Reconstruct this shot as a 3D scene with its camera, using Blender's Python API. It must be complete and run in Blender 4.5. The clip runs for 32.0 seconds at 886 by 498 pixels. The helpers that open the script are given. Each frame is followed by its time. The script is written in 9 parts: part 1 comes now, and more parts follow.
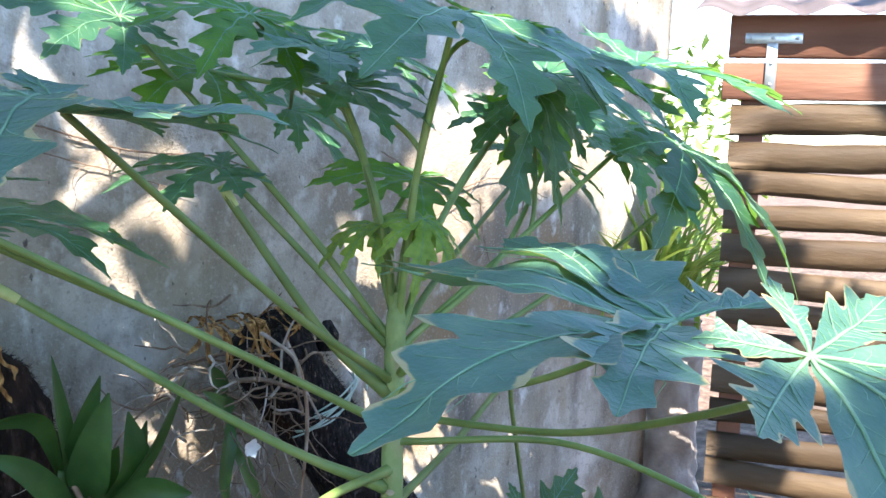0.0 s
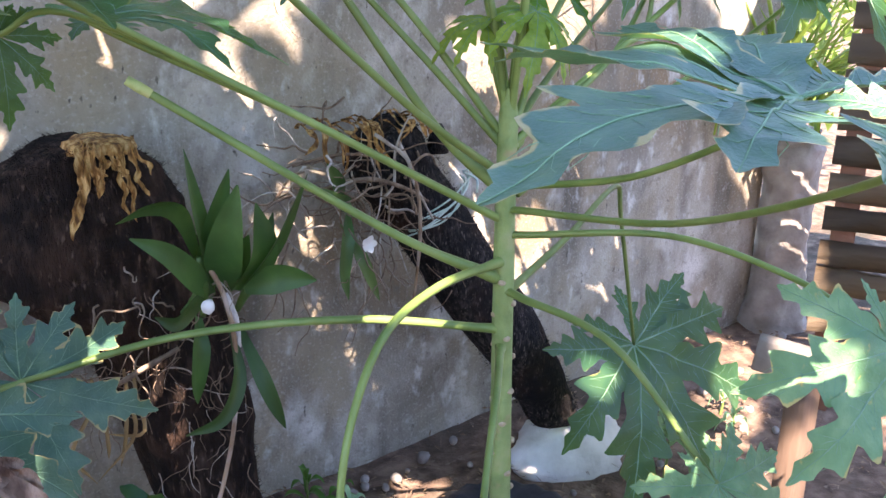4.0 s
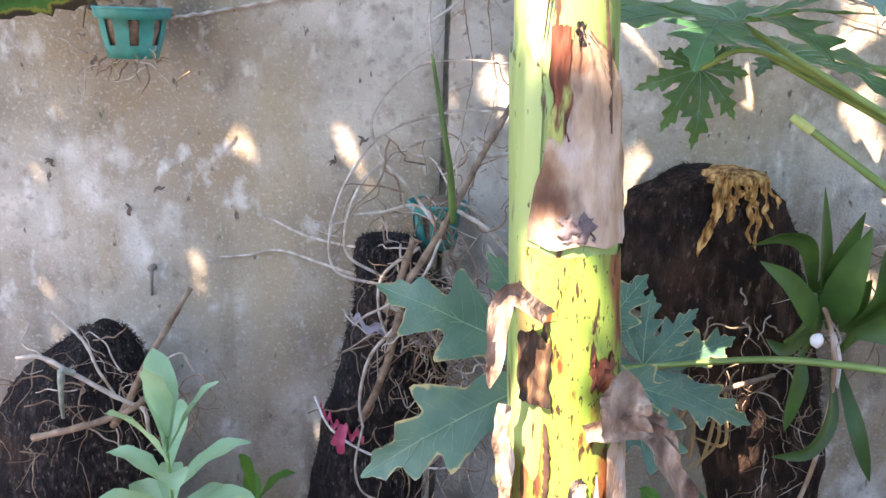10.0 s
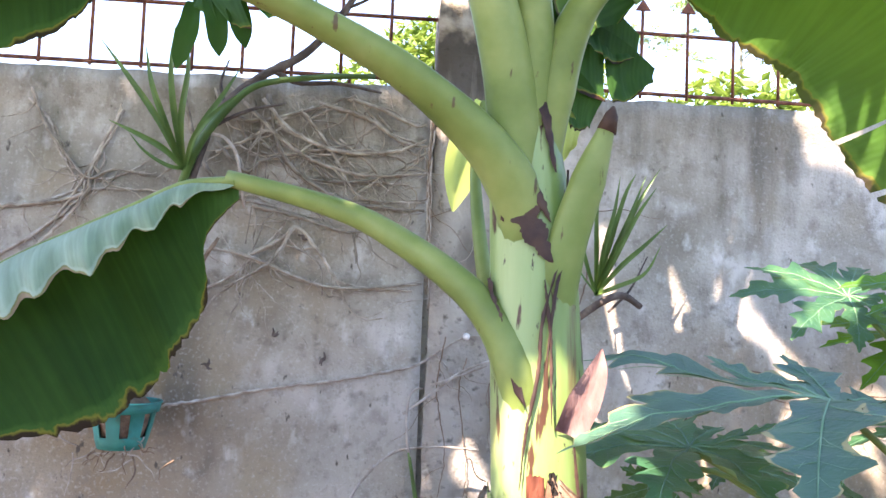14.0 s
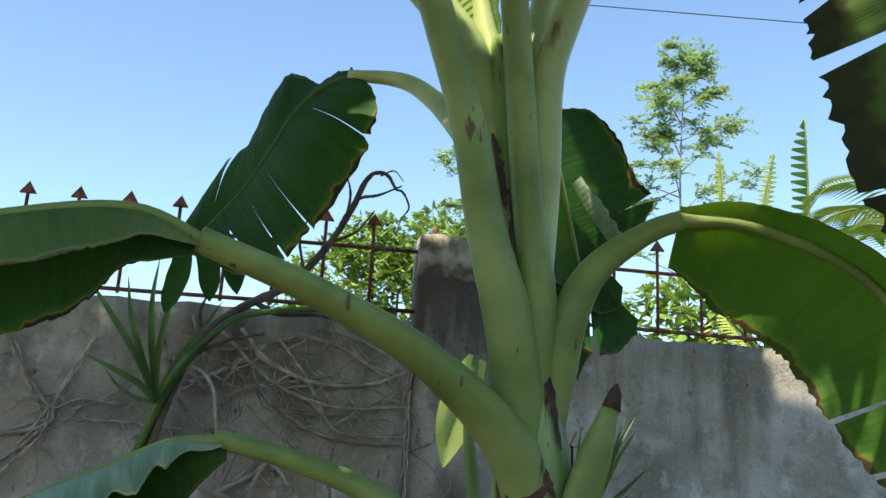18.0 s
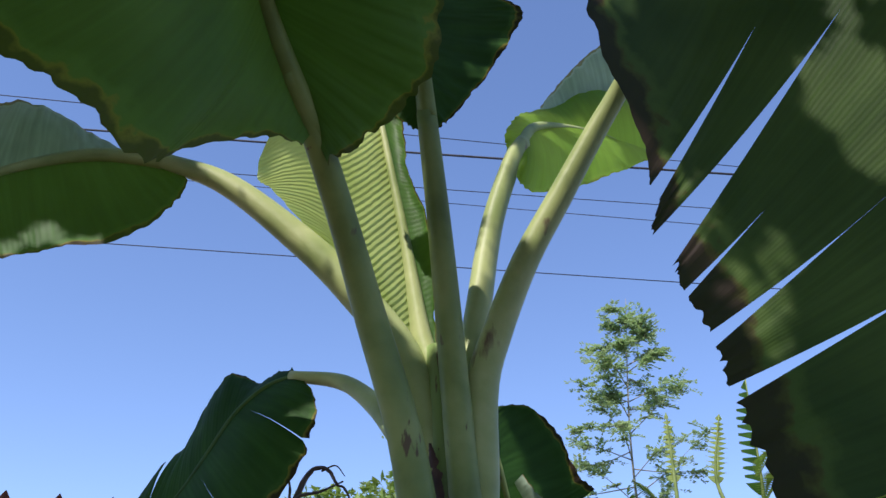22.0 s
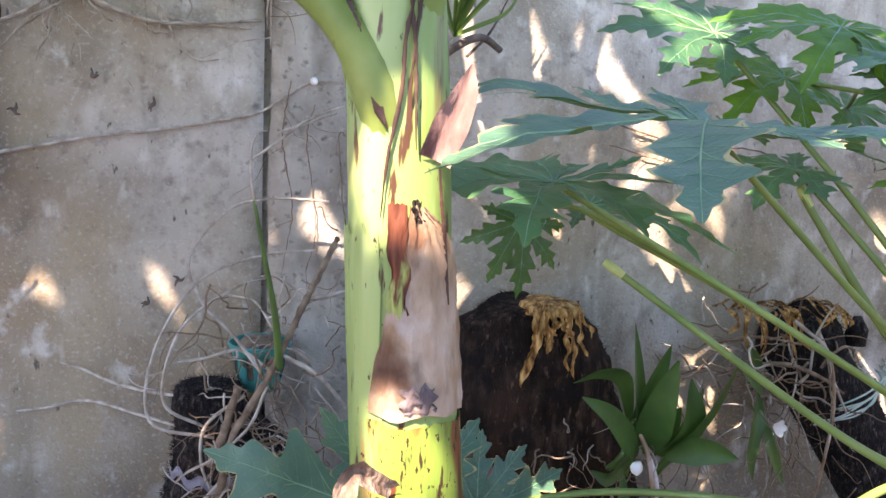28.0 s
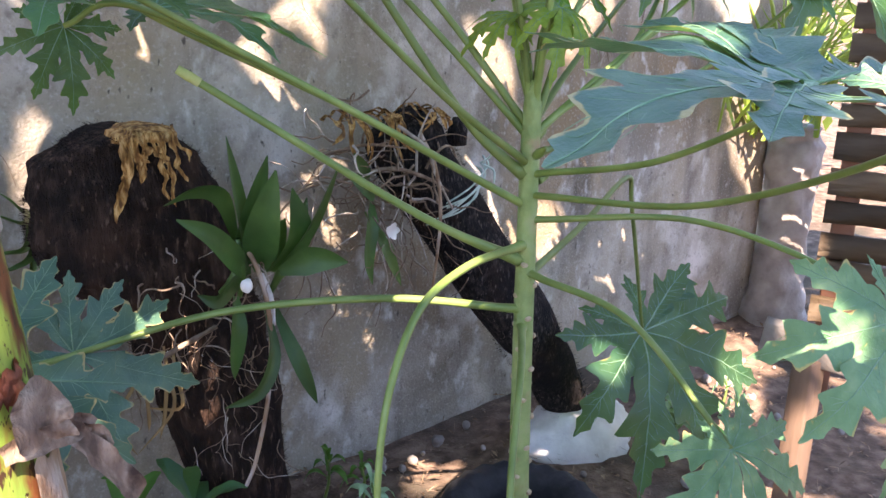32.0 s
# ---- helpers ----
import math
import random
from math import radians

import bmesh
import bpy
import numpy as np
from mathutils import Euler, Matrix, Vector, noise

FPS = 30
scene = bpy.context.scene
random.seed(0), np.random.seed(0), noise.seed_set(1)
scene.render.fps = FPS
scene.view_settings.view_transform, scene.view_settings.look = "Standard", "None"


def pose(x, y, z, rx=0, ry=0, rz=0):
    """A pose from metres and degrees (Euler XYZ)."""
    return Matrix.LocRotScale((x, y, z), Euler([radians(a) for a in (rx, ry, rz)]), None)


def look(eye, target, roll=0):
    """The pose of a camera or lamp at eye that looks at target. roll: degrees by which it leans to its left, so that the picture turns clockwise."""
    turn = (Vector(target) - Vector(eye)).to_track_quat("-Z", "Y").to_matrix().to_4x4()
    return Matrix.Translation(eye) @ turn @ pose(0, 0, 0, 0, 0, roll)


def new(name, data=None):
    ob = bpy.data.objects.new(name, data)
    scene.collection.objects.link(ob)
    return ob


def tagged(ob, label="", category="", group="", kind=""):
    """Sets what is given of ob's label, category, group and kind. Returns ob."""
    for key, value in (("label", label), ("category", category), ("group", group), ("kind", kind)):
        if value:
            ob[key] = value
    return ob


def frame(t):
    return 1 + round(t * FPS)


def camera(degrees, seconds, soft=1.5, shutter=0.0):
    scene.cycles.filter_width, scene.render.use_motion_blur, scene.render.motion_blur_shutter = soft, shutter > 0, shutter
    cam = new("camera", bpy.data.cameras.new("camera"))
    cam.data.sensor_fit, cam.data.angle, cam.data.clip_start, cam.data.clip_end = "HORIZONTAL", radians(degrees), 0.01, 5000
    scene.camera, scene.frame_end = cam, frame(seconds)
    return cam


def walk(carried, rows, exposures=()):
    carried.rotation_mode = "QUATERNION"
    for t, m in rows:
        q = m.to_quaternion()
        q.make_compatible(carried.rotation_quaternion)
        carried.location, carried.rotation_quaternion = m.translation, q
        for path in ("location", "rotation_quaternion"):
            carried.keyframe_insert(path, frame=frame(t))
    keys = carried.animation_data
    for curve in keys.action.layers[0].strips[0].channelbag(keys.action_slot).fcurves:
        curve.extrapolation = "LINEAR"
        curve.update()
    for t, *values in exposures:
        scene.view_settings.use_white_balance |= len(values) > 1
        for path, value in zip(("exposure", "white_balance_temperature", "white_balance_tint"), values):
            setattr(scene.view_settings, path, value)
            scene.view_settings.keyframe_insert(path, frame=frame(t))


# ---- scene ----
cam = camera(52.9, 32.0)
PATH = [
    (0, (0.217, 0.315, 1.770), (1.592, 1.749, 1.545), 2.2),
    (0.5, (0.212, 0.265, 1.762), (1.618, 1.648, 1.439), 2.2),
    (1, (0.222, 0.232, 1.744), (1.592, 1.628, 1.332), 2.1),
    (1.5, (0.240, 0.198, 1.726), (1.600, 1.592, 1.262), 2.1),
    (2, (0.246, 0.168, 1.706), (1.544, 1.605, 1.208), 2.2),
    (2.5, (0.228, 0.155, 1.692), (1.433, 1.630, 1.105), 2.0),
    (4.5, (0.174, 0.321, 1.728), (1.276, 1.86, 1.084), -0.1),
    (5, (0.185, 0.317, 1.683), (1.015, 2.022, 1.046), 0.5),
    (5.5, (0.14, 0.256, 1.661), (0.707, 2.073, 1.047), 0.2),
    (6, (0.09, 0.229, 1.664), (0.512, 2.093, 1.077), 0.7),
    (6.5, (0.051, 0.213, 1.663), (0.358, 2.099, 1.075), 1.1),
    (7, (0.009, 0.195, 1.661), (0.224, 2.101, 1.095), 1.3),
    (7.5, (-0.031, 0.184, 1.652), (0.101, 2.098, 1.084), 1.6),
    (8, (-0.061, 0.196, 1.63), (0.034, 2.101, 1.027), 2.0),
    (8.5, (-0.073, 0.207, 1.653), (0.038, 2.111, 1.053), 1.7),
    (9, (-0.075, 0.212, 1.653), (0.031, 2.116, 1.05), 1.4),
    (9.5, (-0.077, 0.216, 1.65), (0.035, 2.119, 1.044), 1.8),
    (10, (-0.081, 0.193, 1.687), (0.017, 2.121, 1.162), 2.1),
    (10.5, (-0.076, 0.175, 1.723), (-0.005, 2.121, 1.269), 1.8),
    (11, (-0.066, 0.154, 1.749), (-0.011, 2.117, 1.367), 1.5),
    (11.5, (-0.06, 0.137, 1.773), (-0.037, 2.109, 1.441), 1.1),
    (12, (-0.063, 0.121, 1.795), (-0.031, 2.104, 1.533), 0.5),
    (12.5, (-0.052, 0.111, 1.814), (0.01, 2.099, 1.611), 0.5),
    (13, (-0.031, 0.068, 1.837), (0.056, 2.062, 1.7), 0.4),
    (13.5, (-0.072, 0.032, 1.886), (0.034, 2.029, 1.873), 2.4),
    (14, (-0.142, 0.077, 1.945), (0.028, 2.065, 2.076), 2.3),
    (14.5, (-0.157, 0.082, 2.036), (0.036, 2.057, 2.288), 1.6),
    (16.5, (-0.118, -0.03, 2.1), (-0.11, 1.944, 2.424), 0.9),
    (17, (-0.179, 0.021, 2.094), (-0.04, 1.97, 2.524), 1.9),
    (17.5, (-0.226, 0.078, 2.109), (0.015, 2.001, 2.603), 2.1),
    (18, (-0.266, 0.072, 2.115), (0.011, 1.984, 2.634), 3.0),
    (18.5, (-0.244, 0.08, 2.124), (0.06, 1.978, 2.676), 3.1),
    (19, (-0.226, 0.074, 2.135), (0.053, 1.959, 2.74), 2.8),
    (19.5, (-0.228, 0.057, 2.159), (0.06, 1.901, 2.878), 2.3),
    (20, (-0.249, 0.056, 2.171), (0.108, 1.849, 2.982), 2.3),
    (20.5, (-0.259, 0.029, 2.182), (0.104, 1.74, 3.044), 2.1),
    (21, (-0.263, 0.012, 2.196), (0.076, 1.676, 3.155), 1.6),
    (21.5, (-0.252, 0.011, 2.203), (0.068, 1.646, 3.216), 0.7),
    (22, (-0.253, 0.011, 2.2), (0.067, 1.641, 3.222), 0.7),
    (22.5, (-0.263, 0.022, 2.177), (0.087, 1.699, 3.109), 1.0),
    (23, (-0.271, 0.057, 2.142), (0.119, 1.795, 2.935), 1.0),
    (23.5, (-0.262, 0.102, 2.111), (0.143, 1.945, 2.775), 0.4),
    (24, (-0.263, 0.129, 2.108), (0.18, 2.002, 2.65), 1.5),
    (24.5, (-0.242, 0.149, 2.083), (0.241, 2.034, 2.549), 1.9),
    (26.5, (-0.213, 0.236, 1.957), (0.339, 2.157, 2.001), 2.2),
    (27, (-0.204, 0.248, 1.91), (0.258, 2.191, 1.793), 2.3),
    (27.5, (-0.169, 0.239, 1.875), (0.229, 2.186, 1.645), 1.4),
    (28, (-0.139, 0.244, 1.827), (0.391, 2.144, 1.499), 2.8),
    (28.5, (-0.123, 0.265, 1.812), (0.557, 2.113, 1.461), 2.6),
    (29, (-0.109, 0.243, 1.818), (0.648, 2.069, 1.511), 2.1),
    (29.5, (-0.069, 0.221, 1.823), (0.81, 1.997, 1.551), 1.7),
    (30, (-0.031, 0.218, 1.833), (0.972, 1.928, 1.567), 1.2),
    (30.5, (-0.006, 0.227, 1.825), (1.098, 1.87, 1.542), 1.1),
    (31, (0.007, 0.237, 1.789), (1.153, 1.835, 1.425), 1.0),
    (31.5, (0.025, 0.237, 1.756), (1.145, 1.816, 1.254), 0.4),
    (32, (0.048, 0.244, 1.714), (1.21, 1.75, 1.097), 1.3),
]
EXPOSURES = [(0.0, 2.50, 6550, 14), (1.0, 2.58, 6800, 21), (2.5, 2.68, 6950, 25), (5.0, 2.95, 7600, 26), (9.0, 3.15, 7900, 24), (11.0, 3.12, 8000, 24), (13.0, 2.92, 7500, 24), (14.5, 2.72, 7400, 28), (17.0, 2.28, 7600, 40), (17.5, 1.62, 7300, 22), (18.0, 1.10, 7100, 5), (18.7, 0.60, 6100, 21), (24.0, 0.55, 6200, 24), (24.6, 0.82, 6200, 26), (26.2, 2.15, 7500, 26), (27.5, 2.7, 8000, 27), (30.0, 2.55, 7200, 19), (32.0, 2.72, 7600, 27)]
walk(cam, [(t, look(eye, target, roll)) for t, eye, target, roll in PATH], EXPOSURES)

# ---------------------------------------------------------------- light
SUN_WAY = Vector((0.40, 0.50, -0.77)).normalized()
world = bpy.data.worlds.new("sky_world")
scene.world = world
world.use_nodes = True
wn = world.node_tree.nodes
wl = world.node_tree.links
wn.clear()
sky = wn.new("ShaderNodeTexSky")
sky.sky_type = 'NISHITA'
sky.sun_disc = False
sky.sun_elevation = math.asin(-SUN_WAY.z)
sky.sun_rotation = math.atan2(-SUN_WAY.x, -SUN_WAY.y) % (2 * math.pi)
sky.air_density, sky.dust_density, sky.ozone_density = 1.0, 0.15, 4.0
bg = wn.new("ShaderNodeBackground")
bg.inputs["Strength"].default_value = 0.15
wo = wn.new("ShaderNodeOutputWorld")
wl.new(sky.outputs[0], bg.inputs[0])
wl.new(bg.outputs[0], wo.inputs[0])
sun = new("sun", bpy.data.lights.new("sun", 'SUN'))
sun.data.energy = 4.4
sun.data.angle = radians(0.45)
sun.data.color = (1.0, 0.94, 0.84)
sun.matrix_world = look((0, 0, 12), Vector((0, 0, 12)) + SUN_WAY)

# ---------------------------------------------------------------- helpers
ORG = {}


def thing(name, label, category, loc=(0, 0, 0), group="", kind=""):
    ob = new(name)
    ob.location = loc
    ob.empty_display_size = 0.05
    ORG[ob] = Vector(loc)
    return tagged(ob, label, category, group, kind)


def meshed(name, bm, mat, smooth=True):
    me = bpy.data.meshes.new(name)
    bm.to_mesh(me)
    bm.free()
    if smooth:
        me.shade_smooth()
    for m in mat if isinstance(mat, (list, tuple)) else [mat]:
        me.materials.append(m)
    return me


def part(name, bm, mat, parent=None, label="", smooth=True):
    """One mesh object, given in world coordinates, under a thing or a part."""
    org = ORG[parent] if parent else Vector()
    if org.length:
        bmesh.ops.translate(bm, verts=bm.verts, vec=-org)
    ob = new(name, meshed(name, bm, mat, smooth))
    if parent:
        ob.parent = parent
    ORG[ob] = org.copy()
    return tagged(ob, label)


def single(name, bm, mat, label, category, loc=(0, 0, 0), group="", kind="", smooth=True):
    """A thing that is one mesh, given in world coordinates, with its origin at loc."""
    bmesh.ops.translate(bm, verts=bm.verts, vec=-Vector(loc))
    ob = new(name, meshed(name, bm, mat, smooth))
    ob.location = loc
    ORG[ob] = Vector(loc)
    return tagged(ob, label, category, group, kind)


def placed(name, mesh, parent, m, label=""):
    """A part that shares a mesh, at the world pose m."""
    ob = new(name, mesh)
    ob.parent = parent
    ob.matrix_local = Matrix.Translation(-ORG[parent]) @ m
    return tagged(ob, label)


def V(*a):
    return Vector(a)


def spline(pts, n):
    """n + 1 points on a smooth curve through pts."""
    p = [Vector(q) for q in pts]
    p = [p[0] * 2 - p[1]] + p + [p[-1] * 2 - p[-2]]
    out = []
    spans = len(p) - 3
    for i in range(n + 1):
        f = i / n * spans
        k = min(int(f), spans - 1)
        t = f - k
        a, b, c, d = p[k:k + 4]
        out.append(0.5 * ((2 * b) + (c - a) * t + (2 * a - 5 * b + 4 * c - d) * t * t + (3 * b - a - 3 * c + d) * t ** 3))
    return out


def lerp_list(vals, f):
    x = f * (len(vals) - 1)
    k = min(int(x), len(vals) - 2)
    return vals[k] + (vals[k + 1] - vals[k]) * (x - k)


def frames(pts, hint=None):
    """Tangent, side and normal along a curve, turning as little as they can."""
    out = []
    nrm = None
    for i, p in enumerate(pts):
        t = (pts[min(i + 1, len(pts) - 1)] - pts[max(i - 1, 0)])
        t = t.normalized() if t.length > 1e-9 else Vector((0, 0, 1))
        if nrm is None:
            nrm = Vector(hint) if hint else (Vector((0, 0, 1)) if abs(t.z) < 0.9 else Vector((0, 1, 0)))
        nrm = (nrm - t * nrm.dot(t))
        nrm = nrm.normalized() if nrm.length > 1e-6 else t.orthogonal().normalized()
        out.append((t, t.cross(nrm).normalized(), nrm.copy()))
    return out


def tube(bm, pts, rad, n=8, seg=None, flat=1.0, rough=0.0, hint=None, cap=True, sq=0.0):
    """A swept round bar with radii taken along rad; flat squeezes it along its normal; rough bumps it."""
    if seg:
        pts = spline(pts, seg)
    pts = [Vector(p) for p in pts]
    rad = rad if isinstance(rad, (list, tuple)) else [rad, rad]
    rings = []
    for i, (t, s, u) in enumerate(frames(pts, hint)):
        r = lerp_list(rad, i / (len(pts) - 1))
        ring = []
        for k in range(n):
            a = 2 * math.pi * k / n
            rr = r
            if rough:
                rr *= 1 + rough * noise.noise((pts[i] + s * math.cos(a) * r + u * math.sin(a) * r) * (0.35 / max(r, 0.004)))
            ring.append(bm.verts.new(pts[i] + s * math.cos(a) * rr + u * math.sin(a) * rr * flat))
        rings.append(ring)
    for a, b in zip(rings, rings[1:]):
        for k in range(n):
            bm.faces.new((a[k], a[(k + 1) % n], b[(k + 1) % n], b[k]))
    if cap:
        bm.faces.new(list(reversed(rings[0])))
        bm.faces.new(rings[-1])
    return rings


def strap(bm, pts, w, fold=0.25, seg=10, tip=0.9, base=0.35, hint=None, wave=0.0):
    """A strap leaf along a curve: full width w, folded along its middle, pointed at its end."""
    pts = spline(pts, seg)
    rows = []
    for i, (t, s, u) in enumerate(frames(pts, hint)):
        f = i / seg
        hw = 0.5 * w * (base + (1 - base) * min(1, f / 0.35)) * (1 if f < 1 - tip else max(0.03, math.cos((f - 1 + tip) / tip * math.pi / 2)) ** 0.8)
        lift = fold * hw
        wv = wave * hw * math.sin(f * 17 + w * 300)
        rows.append([bm.verts.new(pts[i] - s * hw + u * (lift + wv)), bm.verts.new(pts[i] - s * hw * 0.45 + u * lift * 0.4), bm.verts.new(pts[i]),
                     bm.verts.new(pts[i] + s * hw * 0.45 + u * lift * 0.4), bm.verts.new(pts[i] + s * hw + u * (lift - wv))])
    for a, b in zip(rows, rows[1:]):
        for k in range(4):
            bm.faces.new((a[k], a[k + 1], b[k + 1], b[k]))


def box(bm, x0, x1, y0, y1, z0, z1, bevel=0.0, m=None):
    res = bmesh.ops.create_cube(bm, size=1.0)
    vs = res["verts"]
    for v in vs:
        v.co = Vector((x0 + (v.co.x + 0.5) * (x1 - x0), y0 + (v.co.y + 0.5) * (y1 - y0), z0 + (v.co.z + 0.5) * (z1 - z0)))
    if bevel:
        es = list({e for v in vs for e in v.link_edges})
        r = bmesh.ops.bevel(bm, geom=es, offset=bevel, segments=1, affect='EDGES')
        vs = list({v for f in r["faces"] for v in f.verts} | {v for v in vs if v.is_valid})
    if m is not None:
        bmesh.ops.transform(bm, matrix=m, verts=vs)
    return vs


def loft(bm, rings, n=28, rough=0.0, rs=6.0, top=True, power=1.0):
    """A lump from rings of (centre, half width along x, half depth along y), bumped by noise."""
    out = []
    for c, hx, hy in rings:
        ring = []
        for k in range(n):
            a = 2 * math.pi * k / n
            ca, sa = math.cos(a), math.sin(a)
            p = Vector(c) + Vector((math.copysign(abs(ca) ** power, ca) * hx, math.copysign(abs(sa) ** power, sa) * hy, 0))
            d = Vector((ca, sa, 0))
            p += d * rough * (noise.noise(p * rs) + 0.5 * noise.noise(p * rs * 3.1) + 0.35 * noise.noise(p * rs * 9.7))
            p.z += rough * 0.4 * noise.noise(p * rs * 2 + Vector((7, 3, 1)))
            ring.append(bm.verts.new(p))
        out.append(ring)
    for a, b in zip(out, out[1:]):
        for k in range(n):
            bm.faces.new((a[k], a[(k + 1) % n], b[(k + 1) % n], b[k]))
    if top:
        for ring, flip in ((out[0], True), (out[-1], False)):
            mid = bm.verts.new(sum((v.co for v in ring), Vector()) / n)
            for k in range(n):
                tri = (ring[k], ring[(k + 1) % n], mid)
                bm.faces.new(tuple(reversed(tri)) if flip else tri)
    return out


# ---------------------------------------------------------------- materials
S1 = (1, 1, 1)


def surf(name, stops, scale=5.0, rough=0.85, bump=0.3, bscale=60.0, stains=(), stretch=(1, 1, 1), trans=None, spec=0.3, rand=0.0,
         detail=8.0, metal=0.0, island=False, distort=0.0, edge=None):
    """A material of noise in object space. stops: (place, colour) of the main blotches; stains: (scale, colour, from, to, stretch)."""
    m = bpy.data.materials.new(name)
    m.use_nodes = True
    nt = m.node_tree
    nd, lk = nt.nodes, nt.links
    bsdf = nd["Principled BSDF"]
    out = nd["Material Output"]
    tc = nd.new("ShaderNodeTexCoord")

    def noised(sc, st, det=detail, dist=0.0):
        mp = nd.new("ShaderNodeMapping")
        mp.inputs["Scale"].default_value = st
        lk.new(tc.outputs["Object"], mp.inputs["Vector"])
        nz = nd.new("ShaderNodeTexNoise")
        nz.inputs["Scale"].default_value = sc
        nz.inputs["Detail"].default_value = det
        nz.inputs["Distortion"].default_value = dist
        lk.new(mp.outputs[0], nz.inputs["Vector"])
        return nz

    n1 = noised(scale, stretch, dist=distort)
    ramp = nd.new("ShaderNodeValToRGB")
    el = ramp.color_ramp.elements
    while len(el) < len(stops):
        el.new(0.5)
    for e, (pos, col) in zip(el, stops):
        e.position, e.color = pos, (*col, 1)
    lk.new(n1.outputs[0], ramp.inputs[0])
    col = ramp.outputs[0]
    for sc, c, lo, hi, st in stains:
        nz = noised(sc, st)
        mr = nd.new("ShaderNodeMapRange")
        mr.inputs["From Min"].default_value, mr.inputs["From Max"].default_value = lo, hi
        lk.new(nz.outputs[0], mr.inputs["Value"])
        mx = nd.new("ShaderNodeMix")
        mx.data_type = 'RGBA'
        lk.new(mr.outputs[0], mx.inputs[0])
        lk.new(col, mx.inputs[6])
        mx.inputs[7].default_value = (*c, 1)
        col = mx.outputs[2]
    if edge:
        # a browned margin, by the share across the leaf
        ecol, efrom, eto = edge
        uvs = nd.new("ShaderNodeSeparateXYZ")
        lk.new(tc.outputs["UV"], uvs.inputs[0])
        nz = noised(9.0, S1, 4.0)
        ad = nd.new("ShaderNodeMath")
        ad.operation = 'MULTIPLY_ADD'
        lk.new(nz.outputs[0], ad.inputs[0])
        ad.inputs[1].default_value = 0.9
        lk.new(uvs.outputs[1], ad.inputs[2])
        mr = nd.new("ShaderNodeMapRange")
        mr.inputs["From Min"].default_value, mr.inputs["From Max"].default_value = efrom, eto
        lk.new(ad.outputs[0], mr.inputs["Value"])
        mx = nd.new("ShaderNodeMix")
        mx.data_type = 'RGBA'
        lk.new(mr.outputs[0], mx.inputs[0])
        lk.new(col, mx.inputs[6])
        mx.inputs[7].default_value = (*ecol, 1)
        col = mx.outputs[2]
    if rand:
        src = nd.new("ShaderNodeNewGeometry").outputs["Random Per Island"] if island else nd.new("ShaderNodeObjectInfo").outputs["Random"]
        mr = nd.new("ShaderNodeMapRange")
        mr.inputs["To Min"].default_value, mr.inputs["To Max"].default_value = 1 - rand, 1 + rand
        lk.new(src, mr.inputs["Value"])
        hs = nd.new("ShaderNodeHueSaturation")
        lk.new(mr.outputs[0], hs.inputs["Value"])
        lk.new(col, hs.inputs["Color"])
        col = hs.outputs[0]
    lk.new(col, bsdf.inputs["Base Color"])
    bsdf.inputs["Roughness"].default_value = rough
    bsdf.inputs["Specular IOR Level"].default_value = spec
    bsdf.inputs["Metallic"].default_value = metal
    if bump:
        nb = noised(bscale, stretch, 5.0)
        bp = nd.new("ShaderNodeBump")
        bp.inputs["Strength"].default_value = bump
        bp.inputs["Distance"].default_value = 0.01
        lk.new(nb.outputs[0], bp.inputs["Height"])
        lk.new(bp.outputs[0], bsdf.inputs["Normal"])
    if trans:
        tcol, fac = trans
        tr = nd.new("ShaderNodeBsdfTranslucent")
        tint = nd.new("ShaderNodeMix")
        tint.data_type = 'RGBA'
        tint.blend_type = 'MULTIPLY'
        tint.inputs[0].default_value = 1.0
        gain = nd.new("ShaderNodeMix")
        gain.data_type = 'RGBA'
        gain.inputs[0].default_value = 0.5
        lk.new(col, gain.inputs[6])
        gain.inputs[7].default_value = (*tcol, 1)
        lk.new(gain.outputs[2], tr.inputs["Color"])
        nd.remove(tint)
        ms = nd.new("ShaderNodeMixShader")
        ms.inputs[0].default_value = fac
        lk.new(bsdf.outputs[0], ms.inputs[1])
        lk.new(tr.outputs[0], ms.inputs[2])
        lk.new(ms.outputs[0], out.inputs["Surface"])
    return m


